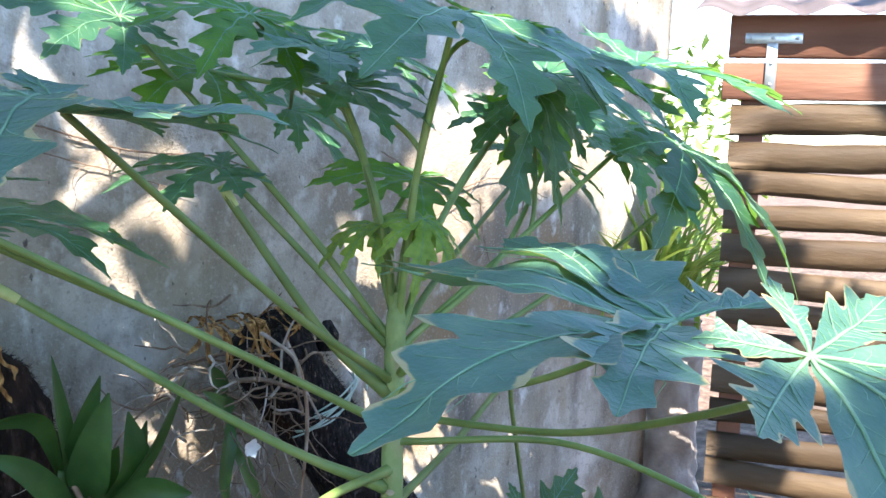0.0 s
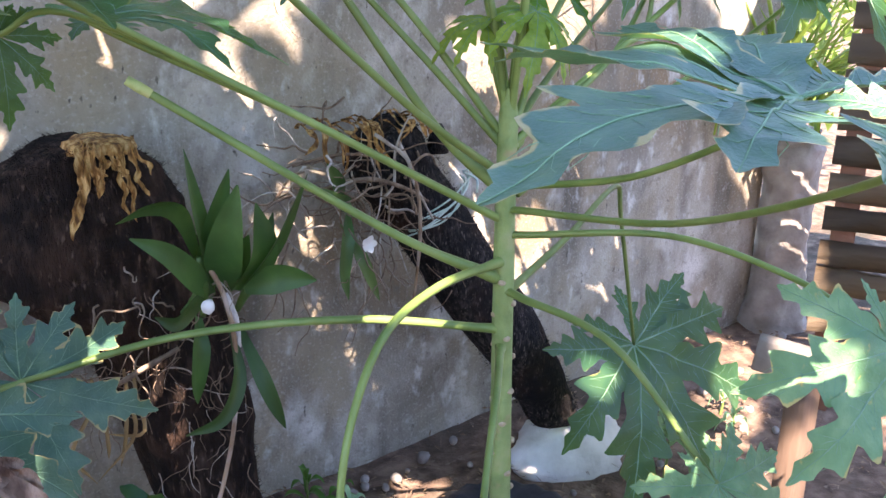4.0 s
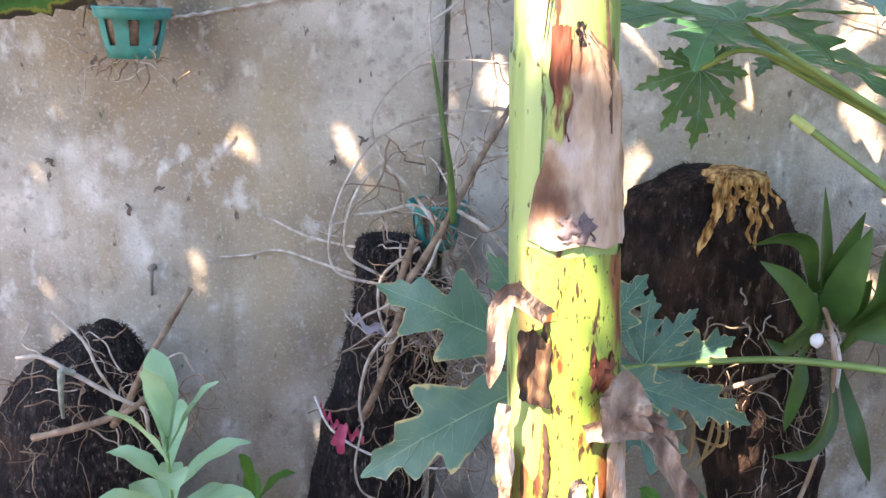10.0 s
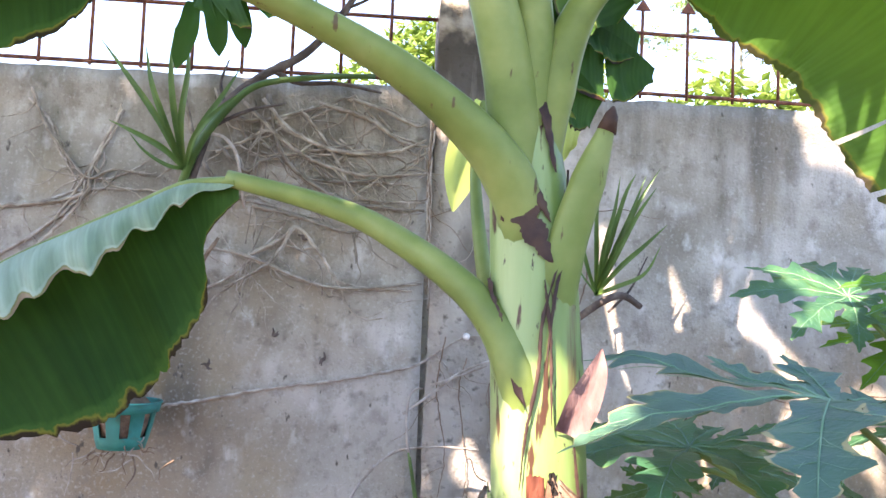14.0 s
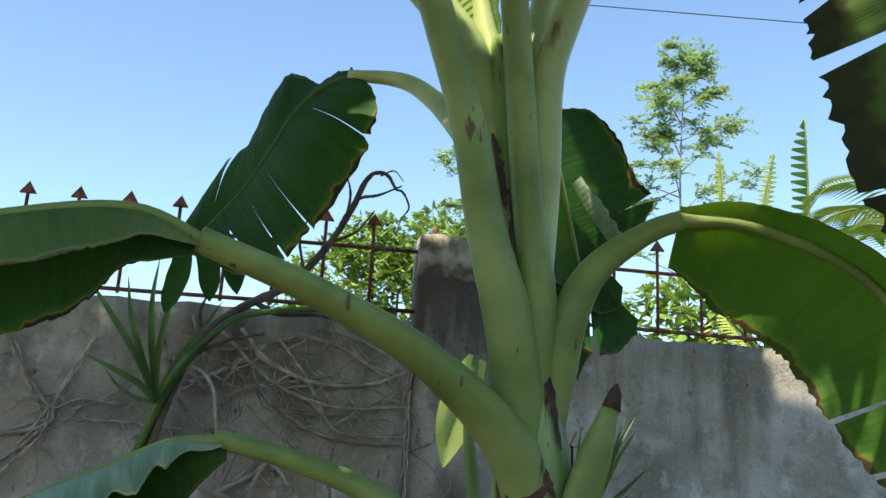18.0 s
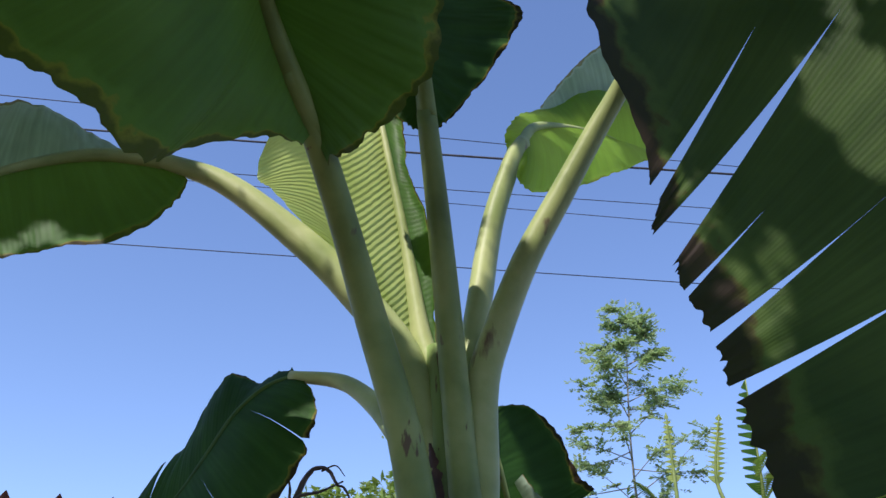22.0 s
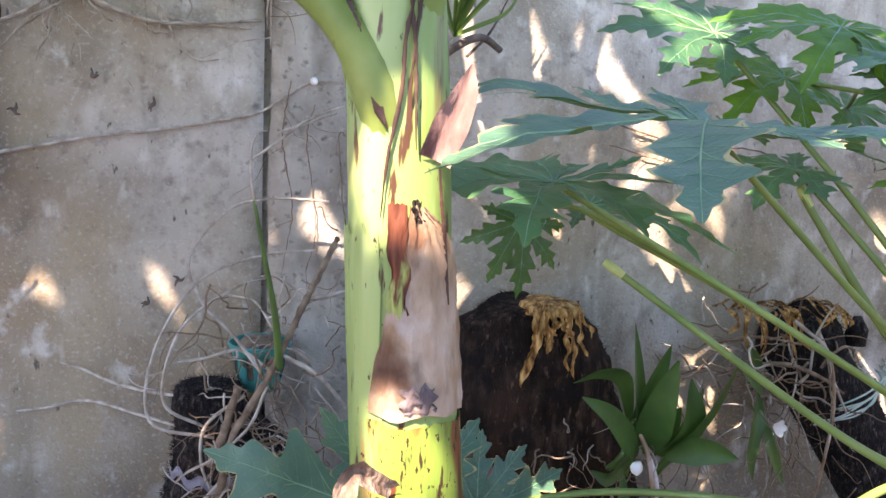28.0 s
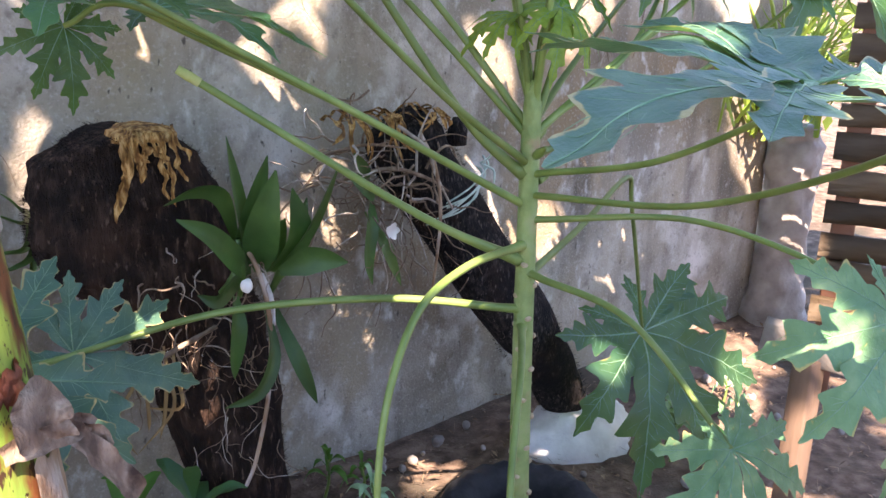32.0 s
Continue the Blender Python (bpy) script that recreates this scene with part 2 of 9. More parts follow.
def blade_material(name, dark, light, brown, edge, tcol, fac, rough=0.4, pleat=150.0, spec=0.45, rim=(0.15, 0.14, 0.02), relief=0.10):
    """A broad leaf with UV (metres along, share across): fine cross veins, a browned ragged edge."""
    m = bpy.data.materials.new(name)
    m.use_nodes = True
    nd, lk = m.node_tree.nodes, m.node_tree.links
    bsdf, out = nd["Principled BSDF"], nd["Material Output"]
    uv = nd.new("ShaderNodeTexCoord")
    sep = nd.new("ShaderNodeSeparateXYZ")
    lk.new(uv.outputs["UV"], sep.inputs[0])
    n1 = nd.new("ShaderNodeTexNoise")
    n1.inputs["Scale"].default_value = 4.0
    n1.inputs["Detail"].default_value = 6.0
    lk.new(uv.outputs["Object"], n1.inputs["Vector"])
    ramp = nd.new("ShaderNodeValToRGB")
    ramp.color_ramp.elements[0].position, ramp.color_ramp.elements[0].color = 0.3, (*dark, 1)
    ramp.color_ramp.elements[1].position, ramp.color_ramp.elements[1].color = 0.72, (*light, 1)
    lk.new(n1.outputs[0], ramp.inputs[0])
    # streaks that run across the blade with its veins
    mp = nd.new("ShaderNodeMapping")
    mp.inputs["Scale"].default_value = (60.0, 1.2, 1.0)
    lk.new(uv.outputs["UV"], mp.inputs["Vector"])
    n2 = nd.new("ShaderNodeTexNoise")
    n2.inputs["Scale"].default_value = 1.0
    n2.inputs["Detail"].default_value = 4.0
    lk.new(mp.outputs[0], n2.inputs["Vector"])
    mr = nd.new("ShaderNodeMapRange")
    mr.inputs["From Min"].default_value, mr.inputs["From Max"].default_value = 0.35, 0.75
    mr.inputs["To Min"].default_value, mr.inputs["To Max"].default_value = 0.78, 1.22
    lk.new(n2.outputs[0], mr.inputs["Value"])
    hs = nd.new("ShaderNodeHueSaturation")
    lk.new(ramp.outputs[0], hs.inputs["Color"])
    lk.new(mr.outputs[0], hs.inputs["Value"])
    # browned edge
    n3 = nd.new("ShaderNodeTexNoise")
    n3.inputs["Scale"].default_value = 16.0
    n3.inputs["Detail"].default_value = 5.0
    lk.new(uv.outputs["Object"], n3.inputs["Vector"])
    add = nd.new("ShaderNodeMath")
    add.operation = 'MULTIPLY_ADD'
    lk.new(n3.outputs[0], add.inputs[0])
    add.inputs[1].default_value = 0.26
    lk.new(sep.outputs[1], add.inputs[2])
    col = hs.outputs[0]
    for c, lo, hi in ((light, edge + 0.06, edge + 0.10), (rim, edge + 0.12, edge + 0.135), (brown, edge + 0.133, edge + 0.16)):
        e = nd.new("ShaderNodeMapRange")
        e.inputs["From Min"].default_value, e.inputs["From Max"].default_value = lo, hi
        lk.new(add.outputs[0], e.inputs["Value"])
        mx = nd.new("ShaderNodeMix")
        mx.data_type = 'RGBA'
        lk.new(e.outputs[0], mx.inputs[0])
        lk.new(col, mx.inputs[6])
        mx.inputs[7].default_value = (*c, 1)
        col = mx.outputs[2]
    lk.new(col, bsdf.inputs["Base Color"])
    bsdf.inputs["Roughness"].default_value = rough
    bsdf.inputs["Specular IOR Level"].default_value = spec
    wv = nd.new("ShaderNodeTexWave")
    wv.inputs["Scale"].default_value = pleat / 6.28
    wv.inputs["Distortion"].default_value = 1.5
    wv.inputs["Detail Scale"].default_value = 0.5
    wv.bands_direction = 'X'
    lk.new(uv.outputs["UV"], wv.inputs["Vector"])
    bp = nd.new("ShaderNodeBump")
    bp.inputs["Strength"].default_value = relief
    bp.inputs["Distance"].default_value = 0.003 if relief < 0.3 else 0.012
    lk.new(wv.outputs[0], bp.inputs["Height"])
    lk.new(bp.outputs[0], bsdf.inputs["Normal"])
    tr = nd.new("ShaderNodeBsdfTranslucent")
    gain = nd.new("ShaderNodeMix")
    gain.data_type = 'RGBA'
    gain.inputs[0].default_value = 0.7
    lk.new(col, gain.inputs[6])
    gain.inputs[7].default_value = (*tcol, 1)
    lk.new(gain.outputs[2], tr.inputs["Color"])
    ms = nd.new("ShaderNodeMixShader")
    ms.inputs[0].default_value = fac
    lk.new(bsdf.outputs[0], ms.inputs[1])
    lk.new(tr.outputs[0], ms.inputs[2])
    lk.new(ms.outputs[0], out.inputs["Surface"])
    return m


M_WALL = surf("weathered_concrete", [(0.26, (0.18, 0.155, 0.12)), (0.42, (0.31, 0.28, 0.23)), (0.56, (0.42, 0.385, 0.33)), (0.78, (0.56, 0.525, 0.47))], 2.4, 0.92, 0.45, 120,
              stains=[(1.3, (0.26, 0.19, 0.115), 0.46, 0.68, S1), (5.0, (0.13, 0.115, 0.095), 0.56, 0.74, (1, 1, 0.22)), (4.2, (0.62, 0.595, 0.55), 0.56, 0.70, (1, 1, 0.8)), (16.0, (0.58, 0.56, 0.52), 0.60, 0.74, (1, 1, 0.6)),
                      (11.0, (0.20, 0.17, 0.135), 0.54, 0.78, (1, 1, 0.7)), (26.0, (0.20, 0.175, 0.145), 0.58, 0.80, S1), (3.0, (0.33, 0.27, 0.185), 0.53, 0.70, (1, 1, 0.5)), (90.0, (0.55, 0.52, 0.47), 0.55, 0.95, S1), (70.0, (0.22, 0.19, 0.155), 0.57, 0.92, S1),
                      (34.0, (0.10, 0.088, 0.072), 0.68, 0.74, (1, 1, 0.5))], distort=0.8)


def add_runs(m, top, reach, most=0.5, tone=(0.125, 0.100, 0.066), fill=0.16):
    """Dark streaks of algae where rain has run down from the wall's top."""
    nd, lk = m.node_tree.nodes, m.node_tree.links
    bsdf = nd["Principled BSDF"]
    col = bsdf.inputs["Base Color"].links[0].from_socket
    tc = nd.new("ShaderNodeTexCoord")
    sep = nd.new("ShaderNodeSeparateXYZ")
    lk.new(tc.outputs["Object"], sep.inputs[0])
    mp = nd.new("ShaderNodeMapping")
    mp.inputs["Scale"].default_value = (5.0, 5.0, 0.5)
    lk.new(tc.outputs["Object"], mp.inputs["Vector"])
    runs = nd.new("ShaderNodeTexNoise")
    runs.inputs["Scale"].default_value = 1.6
    runs.inputs["Detail"].default_value = 9.0
    runs.inputs["Roughness"].default_value = 0.65
    lk.new(mp.outputs[0], runs.inputs["Vector"])
    rise = nd.new("ShaderNodeMapRange")
    rise.inputs["From Min"].default_value, rise.inputs["From Max"].default_value = top - reach, top
    rise.inputs["To Min"].default_value, rise.inputs["To Max"].default_value = -0.15, fill
    lk.new(sep.outputs[2], rise.inputs["Value"])
    both = nd.new("ShaderNodeMath")
    lk.new(runs.outputs[0], both.inputs[0])
    lk.new(rise.outputs[0], both.inputs[1])
    mr = nd.new("ShaderNodeMapRange")
    mr.inputs["From Min"].default_value, mr.inputs["From Max"].default_value = 0.44, 0.70
    mr.inputs["To Max"].default_value = most
    lk.new(both.outputs[0], mr.inputs["Value"])
    mx = nd.new("ShaderNodeMix")
    mx.data_type = 'RGBA'
    lk.new(mr.outputs[0], mx.inputs[0])
    lk.new(col, mx.inputs[6])
    mx.inputs[7].default_value = (*tone, 1)
    lk.new(mx.outputs[2], bsdf.inputs["Base Color"])


def add_cap(m, low):
    """Pale lichen crust over the post's head."""
    nd, lk = m.node_tree.nodes, m.node_tree.links
    bsdf = nd["Principled BSDF"]
    col = bsdf.inputs["Base Color"].links[0].from_socket
    tc = nd.new("ShaderNodeTexCoord")
    sep = nd.new("ShaderNodeSeparateXYZ")
    lk.new(tc.outputs["Object"], sep.inputs[0])
    nz = nd.new("ShaderNodeTexNoise")
    nz.inputs["Scale"].default_value = 14.0
    nz.inputs["Detail"].default_value = 8.0
    lk.new(tc.outputs["Object"], nz.inputs["Vector"])
    ad = nd.new("ShaderNodeMath")
    ad.operation = 'MULTIPLY_ADD'
    lk.new(nz.outputs[0], ad.inputs[0])
    ad.inputs[1].default_value = 0.16
    lk.new(sep.outputs[2], ad.inputs[2])
    mr = nd.new("ShaderNodeMapRange")
    mr.inputs["From Min"].default_value, mr.inputs["From Max"].default_value = low + 0.06, low + 0.10
    lk.new(ad.outputs[0], mr.inputs["Value"])
    ramp = nd.new("ShaderNodeValToRGB")
    ramp.color_ramp.elements[0].position, ramp.color_ramp.elements[0].color = 0.40, (0.13, 0.105, 0.075, 1)
    ramp.color_ramp.elements[1].position, ramp.color_ramp.elements[1].color = 0.60, (0.44, 0.37, 0.28, 1)
    lk.new(nz.outputs[0], ramp.inputs[0])
    mx = nd.new("ShaderNodeMix")
    mx.data_type = 'RGBA'
    lk.new(mr.outputs[0], mx.inputs[0])
    lk.new(col, mx.inputs[6])
    lk.new(ramp.outputs[0], mx.inputs[7])
    lk.new(mx.outputs[2], bsdf.inputs["Base Color"])


add_runs(M_WALL, 2.64, 0.5, 0.52, (0.070, 0.062, 0.038))
M_POST = surf("mossy_concrete", [(0.3, (0.17, 0.15, 0.125)), (0.5, (0.33, 0.30, 0.26)), (0.7, (0.48, 0.45, 0.40))], 5.0, 0.95, 0.7, 60,
              stains=[(22.0, (0.44, 0.40, 0.34), 0.56, 0.70, S1), (40.0, (0.13, 0.115, 0.095), 0.58, 0.74, S1), (5.0, (0.15, 0.13, 0.105), 0.55, 0.70, (1, 1, 0.4))])
add_runs(M_POST, 2.66, 0.55, 0.85, (0.045, 0.038, 0.030), 0.26)
add_cap(M_POST, 2.765)
M_PLASTER = surf("grey_plaster", [(0.3, (0.42, 0.40, 0.37)), (0.55, (0.52, 0.50, 0.47)), (0.8, (0.60, 0.58, 0.55))], 1.5, 0.9, 0.4, 40, stains=[(5.0, (0.15, 0.14, 0.125), 0.56, 0.72, (1, 1, 0.25))])
M_SOIL = surf("garden_soil", [(0.3, (0.06, 0.038, 0.028)), (0.5, (0.15, 0.098, 0.07)), (0.72, (0.27, 0.185, 0.135))], 14.0, 0.97, 0.9, 90,
              stains=[(35.0, (0.25, 0.19, 0.14), 0.62, 0.72, S1), (2.0, (0.06, 0.05, 0.035), 0.5, 0.7, S1)])
M_RUST = surf("rusted_iron", [(0.3, (0.07, 0.025, 0.02)), (0.55, (0.20, 0.075, 0.045)), (0.75, (0.33, 0.14, 0.08))], 30, 0.85, 0.4, 120, spec=0.3)
M_FERN = surf("tree_fern_fibre", [(0.3, (0.006, 0.0055, 0.006)), (0.52, (0.021, 0.018, 0.018)), (0.74, (0.075, 0.062, 0.056))], 75, 0.97, 1.0, 160, stretch=(1, 1, 0.45),
              stains=[(4.0, (0.040, 0.019, 0.011), 0.54, 0.74, S1), (130.0, (0.15, 0.125, 0.11), 0.60, 0.70, (1, 1, 0.3)), (9.0, (0.010, 0.009, 0.010), 0.46, 0.66, S1)], spec=0.12)
M_FERNBROWN = surf("brown_fern_slab", [(0.3, (0.007, 0.005, 0.0045)), (0.52, (0.022, 0.014, 0.011)), (0.74, (0.07, 0.045, 0.034))], 40, 0.97, 1.0, 140, stretch=(1, 1, 0.3),
                   stains=[(4.0, (0.045, 0.024, 0.016), 0.52, 0.72, S1), (90.0, (0.12, 0.08, 0.06), 0.60, 0.74, (1, 1, 0.3)), (9.0, (0.012, 0.009, 0.008), 0.50, 0.68, S1)], spec=0.12)
M_BARKFIB = surf("golden_fibre", [(0.34, (0.10, 0.040, 0.012)), (0.5, (0.36, 0.175, 0.052)), (0.66, (0.60, 0.37, 0.15))], 85, 0.92, 1.0, 160, stretch=(1, 1, 0.25), stains=[(20.0, (0.10, 0.045, 0.018), 0.54, 0.66, (1, 1, 0.4))])
M_ROOT = surf("dry_aerial_root", [(0.3, (0.22, 0.17, 0.13)), (0.55, (0.40, 0.35, 0.30)), (0.75, (0.56, 0.52, 0.47))], 30, 0.9, 0.3, 140)
M_ROOTD = surf("brown_root", [(0.3, (0.10, 0.065, 0.045)), (0.6, (0.24, 0.17, 0.12)), (0.8, (0.38, 0.29, 0.21))], 30, 0.92, 0.4, 140)
M_VINE = surf("grey_brown_vine", [(0.3, (0.15, 0.12, 0.09)), (0.55, (0.32, 0.275, 0.22)), (0.8, (0.52, 0.46, 0.39))], 25, 0.92, 0.4, 140, rand=0.3)
M_TWIG = surf("grey_branch", [(0.3, (0.05, 0.04, 0.035)), (0.6, (0.13, 0.10, 0.085)), (0.8, (0.22, 0.18, 0.15))], 25, 0.92, 0.5, 120)
M_TEAL = surf("teal_plastic", [(0.3, (0.012, 0.17, 0.155)), (0.6, (0.02, 0.27, 0.24)), (0.8, (0.05, 0.36, 0.32))], 12, 0.5, 0.15, 60, stains=[(18.0, (0.10, 0.10, 0.075), 0.6, 0.75, S1)], spec=0.5)
M_STEM = surf("banana_stem_skin", [(0.3, (0.145, 0.23, 0.065)), (0.5, (0.235, 0.335, 0.11)), (0.72, (0.36, 0.44, 0.20))], 6.0, 0.42, 0.2, 40, stretch=(1, 1, 0.12),
              stains=[(9.0, (0.15, 0.24, 0.055), 0.5, 0.65, (1, 1, 0.1)), (14.0, (0.13, 0.075, 0.03), 0.60, 0.66, (1, 1, 0.07)), (45.0, (0.07, 0.03, 0.015), 0.60, 0.645, (1, 1, 0.16)), (4.0, (0.34, 0.27, 0.12), 0.62, 0.70, (1, 1, 0.3)),
                      (90.0, (0.05, 0.03, 0.015), 0.66, 0.69, (1, 1, 0.3))], spec=0.45)
M_STALK = surf("banana_stalk", [(0.3, (0.105, 0.155, 0.034)), (0.5, (0.175, 0.235, 0.060)), (0.75, (0.28, 0.33, 0.11))], 7.0, 0.5, 0.1, 40, stretch=(1, 1, 1),
               stains=[(13.0, (0.09, 0.055, 0.035), 0.68, 0.73, (1, 1, 0.3)), (40.0, (0.10, 0.07, 0.03), 0.66, 0.70, (1, 1, 0.3))], spec=0.3)
# lighter copy of M_STALK: sunlight on the upper stalks put into the colour
M_STALKSUN = surf("sun_toned_banana_stalk", [(0.3, (0.20, 0.26, 0.075)), (0.5, (0.30, 0.36, 0.125)), (0.75, (0.42, 0.46, 0.20))], 7.0, 0.5, 0.1, 40, stains=[(13.0, (0.13, 0.09, 0.05), 0.68, 0.73, (1, 1, 0.3))], spec=0.3)
M_RIBDARK = surf("dark_green_midrib", [(0.3, (0.03, 0.08, 0.015)), (0.7, (0.07, 0.14, 0.03))], 9, 0.55, 0.1, 60)
M_STALKDARK = surf("purple_brown_sheath_edge", [(0.35, (0.030, 0.016, 0.014)), (0.65, (0.085, 0.045, 0.03))], 18, 0.6, 0.3, 60)
M_BRICKRED = surf("rust_red_scar", [(0.3, (0.075, 0.020, 0.012)), (0.6, (0.18, 0.055, 0.028)), (0.8, (0.32, 0.15, 0.07))], 30, 0.7, 0.5, 90, stretch=(1, 1, 0.3), stains=[(26.0, (0.30, 0.34, 0.10), 0.58, 0.64, (1, 1, 0.2))])
M_HUSK = surf("dry_banana_sheath", [(0.34, (0.22, 0.125, 0.07)), (0.48, (0.37, 0.25, 0.165)), (0.64, (0.50, 0.375, 0.28))], 16.0, 0.8, 0.5, 90, stretch=(1, 1, 0.45),
              stains=[(8.0, (0.55, 0.47, 0.42), 0.50, 0.62, (1, 1, 0.8)), (14.0, (0.22, 0.11, 0.065), 0.56, 0.68, (1, 1, 0.6)), (50.0, (0.24, 0.14, 0.09), 0.58, 0.84, (1, 1, 0.3)), (6.0, (0.11, 0.055, 0.035), 0.60, 0.70, (1, 1, 0.7))], trans=((0.5, 0.3, 0.15), 0.10))
M_HEM = surf("purple_grey_sheath", [(0.3, (0.075, 0.055, 0.06)), (0.55, (0.17, 0.13, 0.13)), (0.75, (0.30, 0.23, 0.19))], 22, 0.85, 0.6, 90, stretch=(1, 1, 0.5))
M_BRACT = surf("purple_brown_bract", [(0.3, (0.11, 0.055, 0.05)), (0.55, (0.22, 0.13, 0.115)), (0.75, (0.33, 0.21, 0.18))], 26, 0.8, 0.5, 90, stretch=(1, 1, 0.3))
M_FLAP = surf("brown_dry_flap", [(0.34, (0.11, 0.07, 0.05)), (0.5, (0.24, 0.16, 0.115)), (0.66, (0.40, 0.30, 0.23))], 34.0, 0.85, 0.9, 90, stretch=(1, 1, 0.4), stains=[(16.0, (0.065, 0.04, 0.032), 0.55, 0.68, S1)])
M_HUSKDARK = surf("blackened_sheath", [(0.36, (0.010, 0.007, 0.006)), (0.5, (0.055, 0.028, 0.016)), (0.68, (0.26, 0.14, 0.065))], 45, 0.8, 0.8, 90, stretch=(1, 1, 0.14), stains=[(14.0, (0.010, 0.007, 0.006), 0.48, 0.60, (1, 1, 0.4))])
M_STEMLOW = surf("rusty_banana_stem_skin", [(0.3, (0.13, 0.21, 0.035)), (0.5, (0.20, 0.30, 0.055)), (0.72, (0.31, 0.38, 0.10))], 6.0, 0.42, 0.3, 40, stretch=(1, 1, 0.12),
                 stains=[(9.0, (0.33, 0.25, 0.08), 0.54, 0.64, (1, 1, 0.3)), (11.0, (0.20, 0.070, 0.028), 0.535, 0.60, (1, 1, 0.35)), (17.0, (0.12, 0.040, 0.018), 0.55, 0.63, (1, 1, 0.25)), (34.0, (0.11, 0.035, 0.015), 0.60, 0.66, (1, 1, 0.3)), (60.0, (0.045, 0.022, 0.012), 0.60, 0.64, (1, 1, 0.22)), (110.0, (0.04, 0.02, 0.012), 0.62, 0.65, (1, 1, 0.5))], spec=0.45)
M_BLADE = blade_material("banana_leaf", (0.018, 0.062, 0.010), (0.05, 0.125, 0.022), (0.030, 0.013, 0.009), 0.93, (0.28, 0.54, 0.02), 0.20, rough=0.55, spec=0.22)
# old leaf with burnt edges; its dark blade tone has shade put into the colour
M_BLADEOLD = blade_material("old_shaded_banana_leaf", (0.012, 0.030, 0.006), (0.042, 0.075, 0.014), (0.016, 0.008, 0.006), 0.885, (0.20, 0.34, 0.02), 0.12, rough=0.6, spec=0.12, rim=(0.045, 0.045, 0.010))
# darker copy of M_BLADE: the shade on these halves is put into the colour
M_BLADESHADE = blade_material("shaded_banana_leaf", (0.010, 0.040, 0.006), (0.028, 0.082, 0.014), (0.022, 0.010, 0.007), 0.95, (0.16, 0.40, 0.015), 0.045, rough=0.6, spec=0.10)
# greener copy of M_BLADE: sunlight through the blade put into its colour
M_BLADESUN = blade_material("sun_toned_banana_leaf", (0.022, 0.075, 0.008), (0.06, 0.14, 0.02), (0.030, 0.013, 0.009), 0.93, (0.34, 0.62, 0.02), 0.16, rough=0.55, spec=0.22)
M_BLADEOLIVE = blade_material("olive_banana_leaf", (0.075, 0.13, 0.03), (0.15, 0.215, 0.06), (0.10, 0.05, 0.03), 0.965, (0.30, 0.46, 0.06), 0.2, rough=0.55)
# bright copy of M_BLADE: light from behind put into base and translucent colour
M_BLADELIT = blade_material("backlit_banana_leaf", (0.10, 0.23, 0.02), (0.20, 0.36, 0.045), (0.10, 0.07, 0.02), 1.0, (0.52, 0.76, 0.05), 0.6, rough=0.5, spec=0.25)
M_BLADEPALE = blade_material("glaucous_banana_leaf", (0.17, 0.27, 0.16), (0.31, 0.41, 0.29), (0.25, 0.16, 0.09), 0.965, (0.30, 0.46, 0.06), 0.25, rough=0.55)
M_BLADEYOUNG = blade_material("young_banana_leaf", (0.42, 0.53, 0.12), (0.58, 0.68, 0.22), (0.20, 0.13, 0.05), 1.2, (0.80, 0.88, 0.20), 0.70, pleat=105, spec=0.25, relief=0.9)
M_PAPAYA = surf("papaya_leaf", [(0.3, (0.022, 0.088, 0.046)), (0.55, (0.042, 0.135, 0.062)), (0.78, (0.09, 0.20, 0.080))], 5.0, 0.36, 0.25, 55, trans=((0.36, 0.72, 0.04), 0.36), rand=0.35, spec=0.5, edge=((0.30, 0.30, 0.10), 1.46, 1.56))
# brighter copy of M_PAPAYA: back light on the rear leaves put into the colour
M_PAPGREEN = surf("backlit_green_papaya_leaf", [(0.3, (0.045, 0.155, 0.018)), (0.55, (0.08, 0.22, 0.028)), (0.78, (0.15, 0.31, 0.05))], 5.0, 0.45, 0.25, 55, trans=((0.38, 0.75, 0.04), 0.45), rand=0.3)
M_PAPYOUNG = surf("young_papaya_leaf", [(0.3, (0.13, 0.24, 0.03)), (0.6, (0.24, 0.36, 0.06)), (0.8, (0.36, 0.44, 0.10))], 8.0, 0.45, 0.2, 55, trans=((0.42, 0.55, 0.06), 0.4))
M_PAPPALE = surf("yellowing_papaya_leaf", [(0.3, (0.08, 0.20, 0.095)), (0.55, (0.14, 0.29, 0.145)), (0.78, (0.25, 0.38, 0.20))], 6.0, 0.5, 0.25, 55, trans=((0.32, 0.45, 0.07), 0.3),
                 stains=[(14.0, (0.36, 0.33, 0.13), 0.66, 0.74, S1)], edge=((0.44, 0.36, 0.14), 1.43, 1.50))
M_PAPEDGE = surf("papaya_leaf_with_tan_edge", [(0.3, (0.035, 0.105, 0.075)), (0.55, (0.065, 0.155, 0.105)), (0.78, (0.12, 0.22, 0.125))], 5.0, 0.42, 0.25, 55, trans=((0.20, 0.42, 0.035), 0.24), spec=0.5, edge=((0.42, 0.34, 0.15), 1.37, 1.45))
M_VEIN = surf("pale_leaf_vein", [(0.4, (0.12, 0.25, 0.13)), (0.7, (0.21, 0.34, 0.20))], 10, 0.5, 0.0, 30)
M_PETIOLE = surf("papaya_leaf_stalk", [(0.3, (0.10, 0.165, 0.04)), (0.55, (0.16, 0.235, 0.065)), (0.8, (0.24, 0.30, 0.10))], 9, 0.45, 0.1, 60, rand=0.2, spec=0.45)
